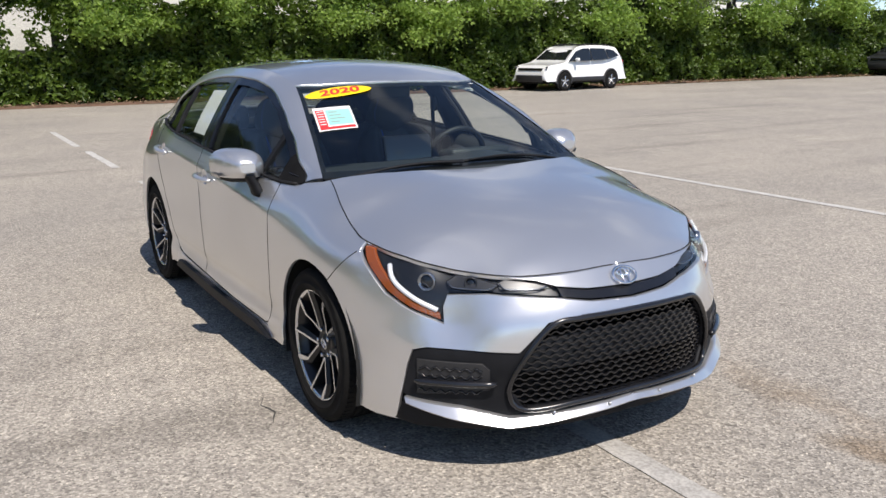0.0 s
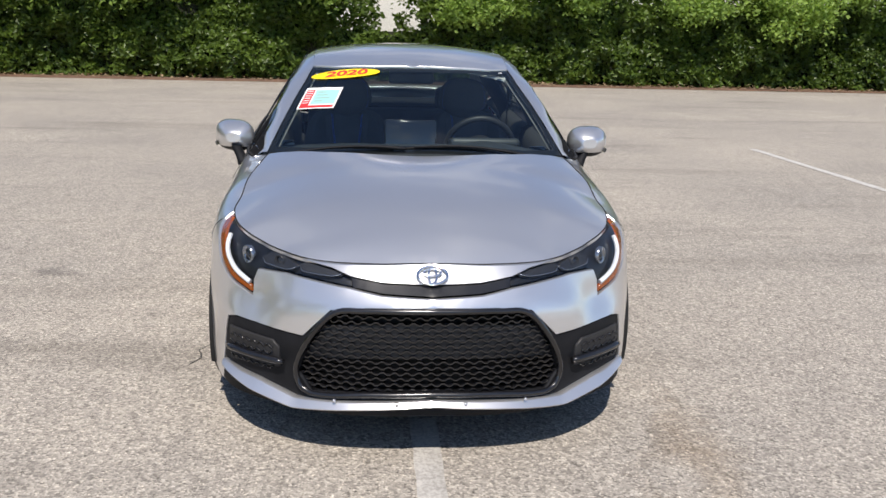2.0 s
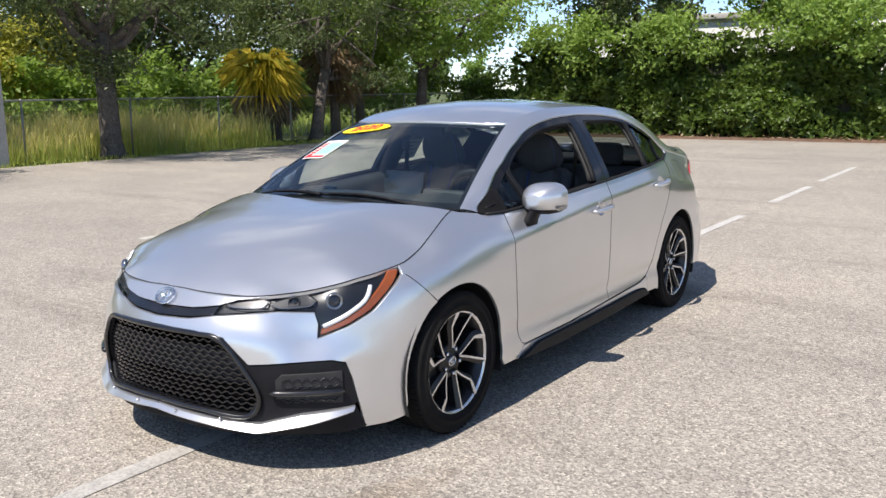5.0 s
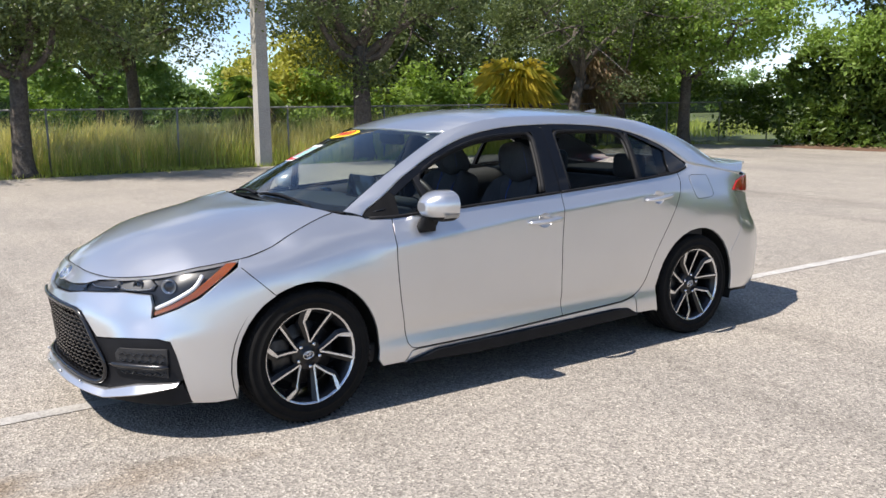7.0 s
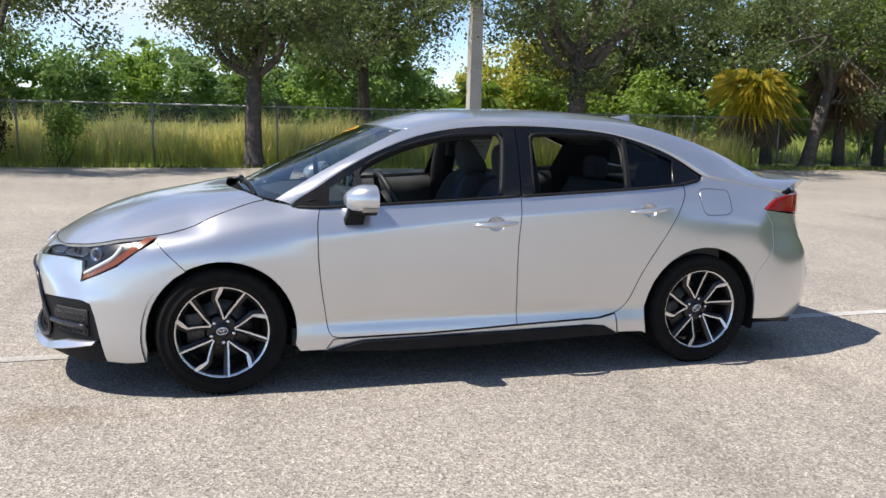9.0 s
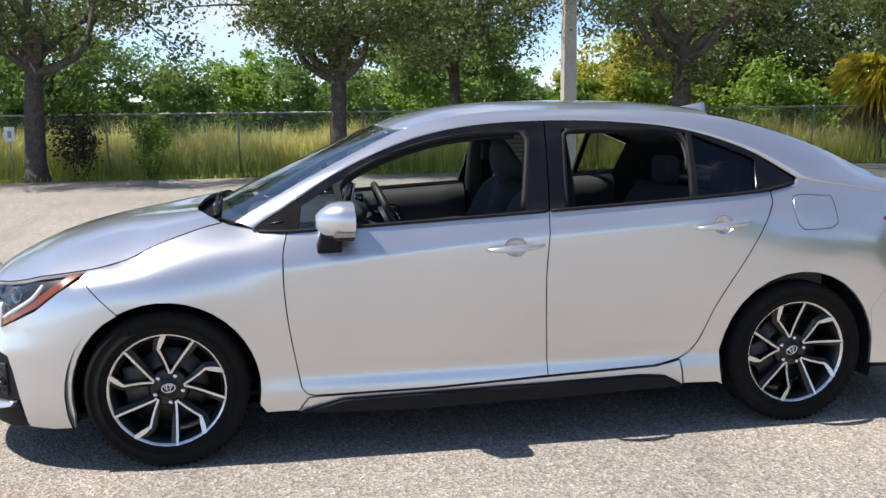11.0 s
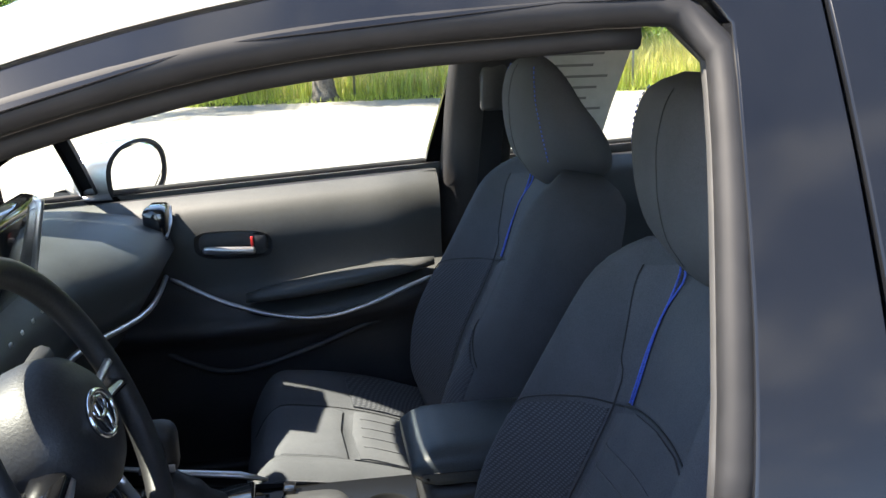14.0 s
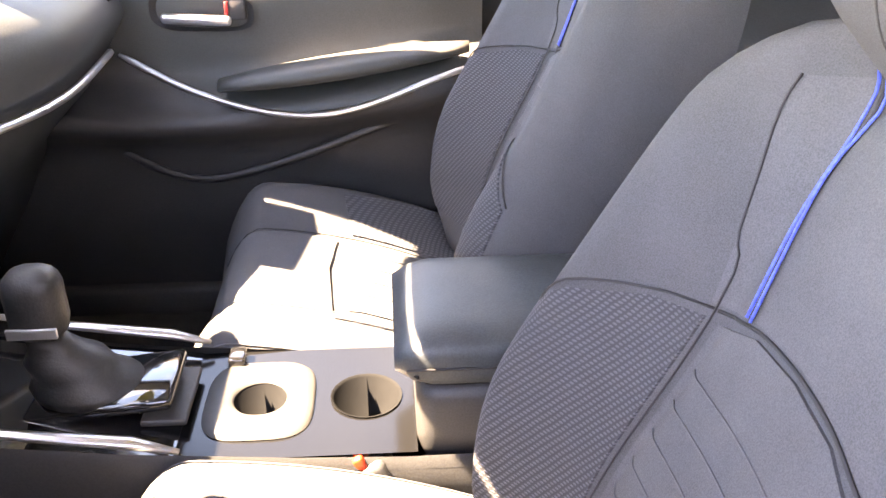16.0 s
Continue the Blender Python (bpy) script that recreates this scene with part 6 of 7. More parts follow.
for a in (0.12 + math.pi / 2, -.12 - math.pi / 2, math.pi):
    n = 8
    part("wheel_spoke", tube([ringm(a, r, -.004) for r in np.linspace(.06, .178, n)], .020, 8, flat=.45), PIANO, wheel_rim, "black spoke")
    part("spoke_trim", tube([ringm(a + .16, r, .008) for r in np.linspace(.075, .165, n)], .006, 6), SILVER_TRIM, wheel_rim, "satin silver spoke trim")
bm = emblem(.55)
bmesh.ops.transform(bm, matrix=Matrix.Translation(ringm(0, 0, .037)) @ (axis @ Matrix(((0, 0, 1), (0, -1, 0), (1, 0, 0)))).to_4x4(), verts=bm.verts)
part("wheel_emblem", bm, CHROME, wheel_rim, "small chrome oval")
part("stalk", tube([(.50, .46, .90), (.48, .53, .905), (.475, .58, .91)], [.010, .011, .014], 8), CABIN_PLASTIC, dash, "black column stalk")
part("stalk", tube([(.50, .29, .90), (.48, .22, .905), (.475, .17, .91)], [.010, .011, .014], 8), CABIN_PLASTIC, dash, "black column stalk")
part("column_cover", box((.22, .12, .12), (.52, .375, .85), .03, turn=Matrix.Rotation(-.4, 3, "Y")), CABIN_PLASTIC, dash, "black column cover")

# Centre console: tray, shifter, cup holders, armrest box.
console = new("centre_console")
console.parent = car
tagged(console, "black centre console with cup holders and padded armrest")
for s in (1, -1):
    part("console_side", sheet([[Vector((x, s * (.105 + .01 * (z < .4)), z)) for z in (.24, .40, .50, top - .012)] + [Vector((x, s * .098, top))] for x, top in ((.72, .66), (.60, .62), (.45, .585), (.30, .565), (.12, .55), (.0, .545), (-.12, .545), (-.36, .55))]), CABIN_PLASTIC, console, "black console flank")
    part("console_edge", tube([Vector((x, s * .100, z)) for x, z in ((.52, .622), (.40, .598), (.28, .58), (.235, .566))], [.004, .007, .009, .004], 8, flat=.6), SILVER_TRIM, console, "satin silver console edge")
part("console_top", sheet([[Vector((x, y, z + .0)) for y in (-.098, 0, .098)] for x, z in ((.72, .655), (.60, .615), (.45, .58), (.30, .56), (.245, .552))]), PIANO, console, "gloss black console top")
# Cup holders are two sunk wells in a plate.
plate = bmesh.new()
from mathutils.geometry import delaunay_2d_cdt
holes = [(.165, .0, .029), (.045, .0, .037)]
pts, eds = [], []
def loop2(points):
    i = len(pts)
    pts.extend(Vector(p) for p in points)
    eds.extend((i + k, i + (k + 1) % len(points)) for k in range(len(points)))


loop2([(.245, -.098), (.245, .098), (-.01, .098), (-.01, -.098)])
for hx, hy, hr in holes:
    loop2([(hx + hr * math.cos(a), hy + hr * math.sin(a)) for a in np.linspace(0, 2 * math.pi, 25)[:-1]])
v2, _, fs, _, _, _ = delaunay_2d_cdt(pts, eds, [], 0, 1e-5)
vs = [plate.verts.new((p.x, p.y, .551)) for p in v2]
for f in fs:
    c = sum((v2[i] for i in f), Vector((0, 0))) / 3
    if all((c.x - hx) ** 2 + (c.y - hy) ** 2 > hr * hr * .98 for hx, hy, hr in holes):
        plate.faces.new([vs[i] for i in f])
bmesh.ops.recalc_face_normals(plate, faces=plate.faces[:])
part("cup_plate", plate, material("console_black", (.006, .006, .0065), .16, spec=.3), console, "dark grey cup holder plate")
for hx, hy, hr in holes:
    if hx > .1:
        sup = lambda c: math.copysign(abs(c) ** .55, c)
        rings = []
        for k, z in ((0, .002), (.08, .006), (.9, .006), (1.0, .001)):
            rings.append([Vector((hx + (hr + .001) * (1 - k) * math.cos(a) + k * .062 * sup(math.cos(a)), hy + (hr + .001) * (1 - k) * math.sin(a) + k * .070 * sup(math.sin(a)), .551 + z)) for a in np.linspace(0, 2 * math.pi, 41)[:-1]])
        ringb = sheet(rings, close=True)
        bmesh.ops.recalc_face_normals(ringb, faces=ringb.faces[:])
        part("holder_rim", ringb, varied("grey_console_plastic", (.030, .030, .031), (.045, .045, .046), 20, .55), console, "grey cup holder rim")
    bm = lathe([(.0001, -.07), (hr * .9, -.07), (hr, .0), (hr + .004, .002)], 24, "z")
    bmesh.ops.translate(bm, vec=(hx, hy, .551), verts=bm.verts)
    bmesh.ops.recalc_face_normals(bm, faces=bm.faces[:])
    part("cup_holder", bm, BLACK_MATTE, console, "round cup holder")
part("shift_gate", box((.16, .10, .016), (.33, .0, .578), .006, turn=Matrix.Rotation(.12, 3, "Y")), PIANO, console, "gloss black shift gate")
boot_rows = []
for t in np.linspace(0, 1, 8):
    r = .036 * (1 - t) ** .8 + .014 + .003 * math.sin(14 * t)
    c = Vector((.345 + .04 * t, .0, .582 + .07 * t))
    boot_rows.append([c + Vector((r * 1.25 * math.cos(a), r * math.sin(a), 0)) for a in np.linspace(0, 2 * math.pi, 21)[:-1]])
padded(boot_rows, SHIFT_LEATHER, "shift_boot", console, "black leather shift boot")
bm = box((.060, .052, .085), (.385, 0, .690), .022, 3)
knob = part("shift_knob", bm, SHIFT_LEATHER, console, "black shift knob")
part("knob_trim", box((.052, .004, .012), (.385, .0265, .668), .001), SILVER_TRIM, knob)
part("switch_panel", box((.05, .10, .008), (.262, 0, .563), .003), CABIN_PLASTIC, console, "black switch panel")
rows = []
for u in np.linspace(0, 1, 20):
    u = float(u)
    x = .012 - .36 * u
    k = math.sin(math.pi / 2 * min(1, u * 7 + .12)) ** .6 if u < .5 else math.sin(math.pi / 2 * min(1, (1 - u) * 7 + .12)) ** .6
    rows.append([Vector((x, .098 * math.copysign(abs(math.cos(a)) ** .45, math.cos(a)) * (.86 + .14 * k), .655 + .034 * k * math.copysign(abs(math.sin(a)) ** .6, math.sin(a)))) for a in np.linspace(0, 2 * math.pi, 33)[:-1]])
arm = padded(rows, LEATHER, "armrest", console, "padded leather armrest")
part("armrest_seam", tube([Vector((.0 - .33 * t, .0985, .655)) for t in np.linspace(0, 1, 16)], .0015, 5), SEWN, arm)
front_arc = [Vector((.006 - .02 * (1 - math.cos(a)), .098 * math.sin(a), .645)) for a in np.linspace(-1.45, 1.45, 14)]
part("armrest_seam", tube(front_arc, .0018, 5), VOID, arm)
part("armrest_box", box((.32, .18, .10), (-.17, 0, .575), .02), CABIN_PLASTIC, console, "black storage box under the armrest")
part("usb_port", box((.02, .03, .02), (.20, -.075, .556), .003), PIANO, console)

# Sun visors, inner mirror, and the printed sheet in the far rear window.
part("inner_mirror", box((.035, .24, .07), (.36, 0, 1.27), .015, 3, turn=Matrix.Rotation(.15, 3, "Y")), CABIN_PLASTIC, car, "black interior mirror")
for s in (1, -1):
    part("sun_visor", box((.15, .34, .016), (.27, s * .31, 1.318), .007, turn=Matrix.Rotation(.22, 3, "Y")), PILLAR, car, "grey sun visor")
surf = lambda x, z, out=0.0: flank(x, z, -.028 + out)
form = part("window_form", skin([(-.330, 1.275), (-.600, 1.265), (-.575, 1.035), (-.335, 1.03)], surf, spacing=.05, inset=0, flange=0, mirror=True), PAPER, car, "white printed form taped in the rear window")
for k in range(9):
    z = 1.255 - .026 * k
    part("print_line", skin([(-.375, z), (-.555 + .02 * (k % 3), z), (-.555 + .02 * (k % 3), z - .006), (-.375, z - .006)], surf, spacing=.06, inset=0, flange=0, mirror=True, out=-.0015), GREY_INK, form)


# ---- hedge, trees, fence and field round the car park ----
def leaf_material(name, dark, light, glow=.35, rough=.5, patch=.35):
    m = material(name, light, rough, spec=.35)
    geo = node(m, "ShaderNodeNewGeometry")
    col = mixed(m, patch, ramp(m, geo.outputs["Random Per Island"], [(.0, dark), (.6, light), (1.0, tuple(min(1, c * 1.35) for c in light))]),
                ramp(m, noise_of(m, .6, 3), [(.3, dark), (.7, light)]))
    link(m, col, shader(m).inputs["Base Color"])
    out = m.node_tree.nodes["Material Output"]
    tl, mx = node(m, "ShaderNodeBsdfTranslucent"), node(m, "ShaderNodeMixShader", Fac=glow)
    link(m, mixed(m, .5, col, tuple(min(1, c * 1.6) for c in (light[0] * 1.2, light[1] * 1.25, light[2] * .6))), tl.inputs["Color"])
    link(m, shader(m).outputs[0], mx.inputs[1]), link(m, tl.outputs[0], mx.inputs[2]), link(m, mx.outputs[0], out.inputs[0])
    return m


HEDGE_LEAF = leaf_material("hedge_leaf", (.011, .027, .005), (.100, .155, .023), .28, .42, .5)
LIGHT_LEAF = leaf_material("pale_foliage", (.085, .150, .030), (.245, .345, .075), .42)
OAK_LEAF = leaf_material("oak_leaf", (.040, .060, .024), (.150, .190, .080), .34, .38)
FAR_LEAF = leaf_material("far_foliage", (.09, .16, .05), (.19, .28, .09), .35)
PALM_LEAF = leaf_material("palm_frond", (.14, .17, .03), (.62, .47, .07), .4)
DRY_FROND = leaf_material("dry_frond", (.13, .09, .05), (.28, .21, .13), .2, .8)
REED = leaf_material("tall_grass", (.40, .37, .12), (.78, .68, .30), .45, .7)
GREEN_GRASS = leaf_material("green_grass", (.20, .26, .055), (.42, .46, .13), .45, .7)
BARK = varied("grey_bark", (.055, .045, .038), (.14, .12, .10), 5, .95, bump=.9, fine=22, distance=.03)
WIRE = material("galvanised_wire", (.26, .26, .25), .5, .5)
CONCRETE = varied("weathered_concrete", (.34, .32, .29), (.48, .46, .42), 2, .9, bump=.3, fine=40)
rng = np.random.default_rng(7)


def leaves(centres, size, out=None, tilt=.8, long=1.7):
    """Small folded leaves at the centres: four corners and two facets each, as arrays."""
    n = len(centres)
    a = rng.normal(size=(n, 3))
    a[:, 2] *= tilt
    a /= np.linalg.norm(a, axis=1, keepdims=True) + 1e-9
    b = rng.normal(size=(n, 3))
    if out is not None:
        b = b * .8 + out
    b -= (b * a).sum(1, keepdims=True) * a
    b /= np.linalg.norm(b, axis=1, keepdims=True) + 1e-9
    c = np.cross(a, b)
    s = size * rng.uniform(.6, 1.35, (n, 1))
    fold = b * s * .18
    p0, p2 = centres - a * s * long / 2, centres + a * s * long / 2
    p1, p3 = centres + c * s / 2 + fold, centres - c * s / 2 + fold
    verts = np.stack([p0, p1, p2, p3], 1).reshape(-1, 3)
    k = np.arange(n)[:, None] * 4
    faces = np.concatenate([k + [0, 1, 2], k + [0, 2, 3]], 0)
    return verts, faces


def leafy(name, centres, size, mat, out=None, **kw):
    v, f = leaves(np.asarray(centres), size, out, **kw)
    return raw_mesh(name, v, f, mat)


def lumpy(points, amount, scale):
    """A soft shift of points, the same for points that lie close together."""
    return np.array([noise.noise(Vector(p) * scale) for p in points])[:, None] * amount


# The clipped hedge along the far side: a dense wall of leaves with hollows, a near-black backing inside.
def hedge(y0, y1, x_face, high, count, seed):
    ys, zs = rng.uniform(y0, y1, count), rng.uniform(0, 1, count) ** .85
    top = high + np.array([.5 * noise.noise(Vector((y * .35, seed, 0))) + .22 * noise.noise(Vector((y * 1.4, seed, 3))) for y in ys])
    z = .06 + zs * top
    bulge = np.array([.70 * noise.noise(Vector((y * .55, zz * .7, seed))) + .48 * noise.noise(Vector((y * 1.7, zz * 1.7, seed + 4))) for y, zz in zip(ys, z)])
    depth = -np.abs(rng.normal(0, .16, count))
    x = x_face + bulge + depth - .35 * (zs ** 3) + .12 * (1 - zs)
    # A thin stretch lets the building behind shine through.
    thin = np.exp(-((ys - .6) / .9) ** 2) * np.clip((z - 1.1) / .7, 0, 1) + .8 * np.exp(-((ys + 9.2) / .7) ** 2) * np.clip((z - 1.6) / .7, 0, 1)
    gap = np.array([noise.noise(Vector((y * 1.9, zz * 1.9, 9))) for y, zz in zip(ys, z)])
    keep = thin * (.75 + 1.2 * gap) < rng.uniform(.25, .75, count)
    return np.stack([x, ys, z], 1)[keep]


pts = hedge(-12.5, 46.0, -21.9, 3.0, 98000, 1.0)
ob = leafy("hedge", pts, .105, HEDGE_LEAF, np.array([1.0, 0, .5]))
tagged(ob, "dense dark green hedge along the far edge", "hedge", kind="stuff")
# Backing boxes behind the leaves: the hedge's inner shade put in as near-black colour.
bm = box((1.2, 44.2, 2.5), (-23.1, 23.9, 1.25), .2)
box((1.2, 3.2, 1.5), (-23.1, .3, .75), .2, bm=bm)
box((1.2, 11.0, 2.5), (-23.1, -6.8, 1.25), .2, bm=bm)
solid("hedge_backing", bm, varied("hedge_inner_shade", (.008, .010, .005), (.022, .026, .012), 3, 1.0, fine=18), "near-black backing inside the hedge, standing in for its inner shade", "hedge", kind="stuff")
pts = np.stack([rng.uniform(-22.2, -21.2, 5200), rng.uniform(-12, 45, 5200), np.abs(rng.normal(0, .05, 5200))], 1)
ob = leafy("leaf_litter", pts, .07, DRY_FROND, np.array([0, 0, 2.0]), tilt=.2)
tagged(ob, "brown leaf litter along the hedge foot", "leaves", kind="stuff")


# A bed of bare brown soil under the hedge, with a ragged edge.
lip = [(-20.95 - .012 * max(0, y) + .22 * noise.noise(Vector((y * .7, 2, 0))) + .10 * noise.noise(Vector((y * 3.1, 5, 0))), float(y)) for y in np.linspace(-12.4, 45.5, 240)]
bm = sheet([[(-22.6, y, .006), (x - .5, y, .05), (x - .12, y, .028), (x, y, .004)] for x, y in lip])
solid("planting_bed", bm, varied("brown_soil", (.075, .042, .028), (.20, .115, .075), 2.5, 1.0, bump=.6, fine=30, distance=.02), "bare reddish brown soil along the hedge foot", "soil", kind="structure")


# Paler crowns that rise behind the hedge and hang over it.
def crown_points(centre, size, clumps, per, seed=0, hollow=.55):
    out = []
    for _ in range(clumps):
        d = rng.normal(size=3)
        d /= np.linalg.norm(d)
        r = rng.uniform(hollow, 1.0)
        c = np.array(centre) + d * r * np.array(size)
        out.append(c + rng.normal(0, 1, (per, 3)) * np.array([.33, .33, .19]) * rng.uniform(.5, 1.25))
    return np.concatenate(out)


def limb(bm, a, b, r0, r1, bend=.15, n=6):
    a, b = Vector(a), Vector(b)
    side = Vector(rng.normal(size=3)) * bend * (b - a).length
    pts = [a.lerp(b, float(t)) + side * math.sin(math.pi * float(t)) for t in np.linspace(0, 1, n)]
    tube(pts, [float(r0 + (r1 - r0) * t) for t in np.linspace(0, 1, n)], 8, bm)
    return pts[-1]


def tree(name, x, y, trunk_h, trunk_r, crown_r, crown_z, crown_h, mat, clumps, per, leaf, label, lean=(0, 0), limbs=7, group=""):
    t = thing(name, label, "tree", pose(x, y, 0), group)
    bm = bmesh.new()
    flare = [(0, 1.55), (.12, 1.2), (.4, 1.02), (trunk_h * .5, .92), (trunk_h, .80)]
    pts = [(lean[0] * z / trunk_h + .03 * math.sin(z * 2.1), lean[1] * z / trunk_h, z) for z, _ in flare]
    tube(pts, [trunk_r * k for _, k in flare], 12, bm)
    head = Vector(pts[-1])
    tips = []
    for k in range(limbs):
        a = 2 * math.pi * (k + rng.uniform(-.3, .3)) / limbs
        reach = crown_r * rng.uniform(.55, .95)
        start = head + Vector((0, 0, -rng.uniform(0, .35) * trunk_h * .4))
        tip = Vector((head.x + reach * math.cos(a), head.y + reach * math.sin(a), crown_z + crown_h * rng.uniform(-.35, .6)))
        mid = start.lerp(tip, .5) + Vector((0, 0, .3))
        limb(bm, start, mid, trunk_r * .5, trunk_r * .28)
        limb(bm, mid, tip, trunk_r * .28, .02)
        for _ in range(3):
            q = mid.lerp(tip, float(rng.uniform(0, .8)))
            w = q + Vector(rng.normal(size=3)) * crown_r * .3
            limb(bm, q, w, .035, .010)
            tips.append(np.array(w))
        tips.append(np.array(tip))
    limb(bm, head, head + Vector((.2, 0, crown_h * 1.1)), trunk_r * .7, .04)
    part("trunk", bm, BARK, t, "rough grey bark trunk and limbs")
    cl = [crown_points((head.x, head.y, crown_z), (crown_r, crown_r, crown_h), int(clumps * 1.7), per)]
    for w in tips:
        cl.append(w + rng.normal(0, 1, (per * 2, 3)) * np.array([.34, .34, .2]))
    ob = leafy("crown", np.concatenate(cl), leaf, mat, np.array([0, 0, .8]))
    ob.parent = t
    return t


row = "oaks along the fence"
oak = "live oak with grey trunk and spreading dark crown"
tree("oak_tree", -.22, -15.5, 2.3, .20, 2.5, 3.9, 1.5, OAK_LEAF, 50, 150, .060, "live oak with grey trunk standing in the tall grass", limbs=8, group=row)
tree("oak_tree", -8.4, -15.6, 2.9, .25, 4.2, 4.7, 1.8, OAK_LEAF, 90, 165, .060, oak, (.1, 0), 8, row)
tree("oak_tree", 6.16, -15.4, 2.6, .21, 3.1, 4.1, 1.6, OAK_LEAF, 58, 150, .060, "live oak with spreading crown beside a small sign", (-.1, 0), 8, row)
tree("oak_tree", -15.7, -15.8, 2.2, .19, 3.3, 4.2, 1.4, OAK_LEAF, 66, 150, .060, "leaning live oak with dark crown beside the palm", (-.5, 0), 7, row)
tree("oak_tree", -3.6, -18.8, 2.6, .17, 2.4, 4.0, 1.9, OAK_LEAF, 60, 150, .060, "slim live oak behind the fence and lamp post", (.2, 0), 7, row)
for x, y, r, z in ((-12.5, -22.5, 2.6, 3.6), (-17.0, -23.5, 3.4, 4.3), (-5.5, -30.5, 3.0, 3.0), (-22.5, -21.0, 3.4, 4.2), (11.0, -36.0, 3.8, 3.2)):
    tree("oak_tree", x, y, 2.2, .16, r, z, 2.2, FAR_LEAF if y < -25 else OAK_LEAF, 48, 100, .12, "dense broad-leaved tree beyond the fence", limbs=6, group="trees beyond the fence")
tree("oak_tree", 12.4, -16.0, 2.6, .2, 4.0, 4.4, 1.7, OAK_LEAF, 66, 140, .060, oak, (.2, 0), 7, row)
tree("shade_tree", -20.4, -15.2, 2.3, .2, 3.6, 3.9, 1.7, LIGHT_LEAF, 90, 120, .09, "pale green tree at the corner of the hedge", (.2, .2), 6)
for k, (y, r, z) in enumerate(((-9.0, 3.2, 4.3), (-3.5, 2.6, 3.9), (1.5, 3.0, 4.0), (7.0, 2.6, 4.3), (12.0, 3.0, 4.1), (18.0, 2.8, 4.4), (24.0, 3.2, 4.2), (30.0, 3.0, 4.5), (37.0, 3.2, 4.3))):
    tree("hedge_tree", -24.0 - .4 * (k % 2), y, 3.0, .13, r, z + 1.2 + .5 * (k % 2), 2.8, LIGHT_LEAF if k % 3 else OAK_LEAF, 112, 120, .095, "pale leafy tree rising behind the hedge", limbs=6, group="trees behind the hedge")
for y, z, r in ((-10.0, 3.0, 1.5), (-6.6, 2.9, 1.2), (-2.0, 3.1, 1.6), (2.8, 2.4, 1.0), (6.0, 3.1, 1.4), (9.6, 2.9, 1.2), (12.6, 2.3, 1.0), (15.5, 3.1, 1.5), (20.5, 2.4, 1.1), (24.0, 3.0, 1.5), (29.0, 2.9, 1.4), (34.0, 3.1, 1.5)):
    v = crown_points((-21.35, y, z), (.5, r, .8), int(13 * r), 190)
    ob = leafy("hanging_foliage", v, .085, LIGHT_LEAF, np.array([.8, 0, .4]))
    tagged(ob, "pale feathery branch hanging over the hedge", "branch", group="hanging branches", kind="stuff")

# A low pale building that shows through the gaps of the hedge.
depot = thing("low_building", "low white building half hidden behind the hedge", "building", pose(-37, 16, 0))
part("wall", box((7.0, 62, 4.3), (0, 0, 2.15), .05), varied("white_render", (.60, .59, .56), (.72, .71, .68), 1.2, .9, fine=20), depot, "white rendered wall")
part("roof", box((7.5, 62.6, .25), (0, 0, 4.42), .04), CONCRETE, depot, "flat grey roof edge")

# Chain-link fence: posts, rail and wire.
fence = thing("chain_link_fence", "rusty grey chain link fence along the field", "fence")
for k in range(17):
    x = 13.2 - k * 2.8
    part("fence_post", tube([(x, -15.95, 0), (x + random.uniform(-.03, .03), -15.95, 1.42)], .024, 8), WIRE, fence)
part("top_rail", tube([(13.2, -15.95, 1.38), (-31.6, -15.95, 1.38)], .021, 8), WIRE, fence)
v, f = [], []
for k in range(560):
    for s in (1, -1):
        x0 = 13.2 - k * .08
        i = len(v)
        v += [(x0 - .0022, -15.94, .05), (x0 + .0022, -15.94, .05), (x0 + 1.3 * s + .0022, -15.94, 1.36), (x0 + 1.3 * s - .0022, -15.94, 1.36)]
        f.append((i, i + 1, i + 2, i + 3))
ob = raw_mesh("fence_wire", v, f, WIRE)
ob.parent = fence
tagged(ob, "diagonal chain link wire", kind="stuff")

# Tall grass behind the fence, meadow beyond it.
def blades(n, x0, x1, y0, y1, h0, h1, wide, lean=.35):
    x, y, h = rng.uniform(x0, x1, n), rng.uniform(y0, y1, n), rng.uniform(h0, h1, n)
    h *= 1 + .55 * np.array([noise.noise(Vector((a * .9, b * .9, 0))) for a, b in zip(x, y)])
    a, l = rng.uniform(0, 2 * math.pi, n), rng.uniform(.05, lean, n) * h
    b = rng.uniform(0, math.pi, n)
    dx, dy = np.cos(b) * wide / 2, np.sin(b) * wide / 2
    lx, ly = np.cos(a) * l, np.sin(a) * l
    zero = np.zeros(n)
    p = [np.stack(q, 1) for q in ((x - dx, y - dy, zero), (x + dx, y + dy, zero), (x + lx * .35 + dx * .8, y + ly * .35 + dy * .8, h * .6), (x + lx * .35 - dx * .8, y + ly * .35 - dy * .8, h * .6), (x + lx, y + ly, h))]
    verts = np.stack(p, 1).reshape(-1, 3)
    k = np.arange(n)[:, None] * 5
    return verts, np.concatenate([k + [0, 1, 2], k + [0, 2, 3], k + [3, 2, 4]], 0)


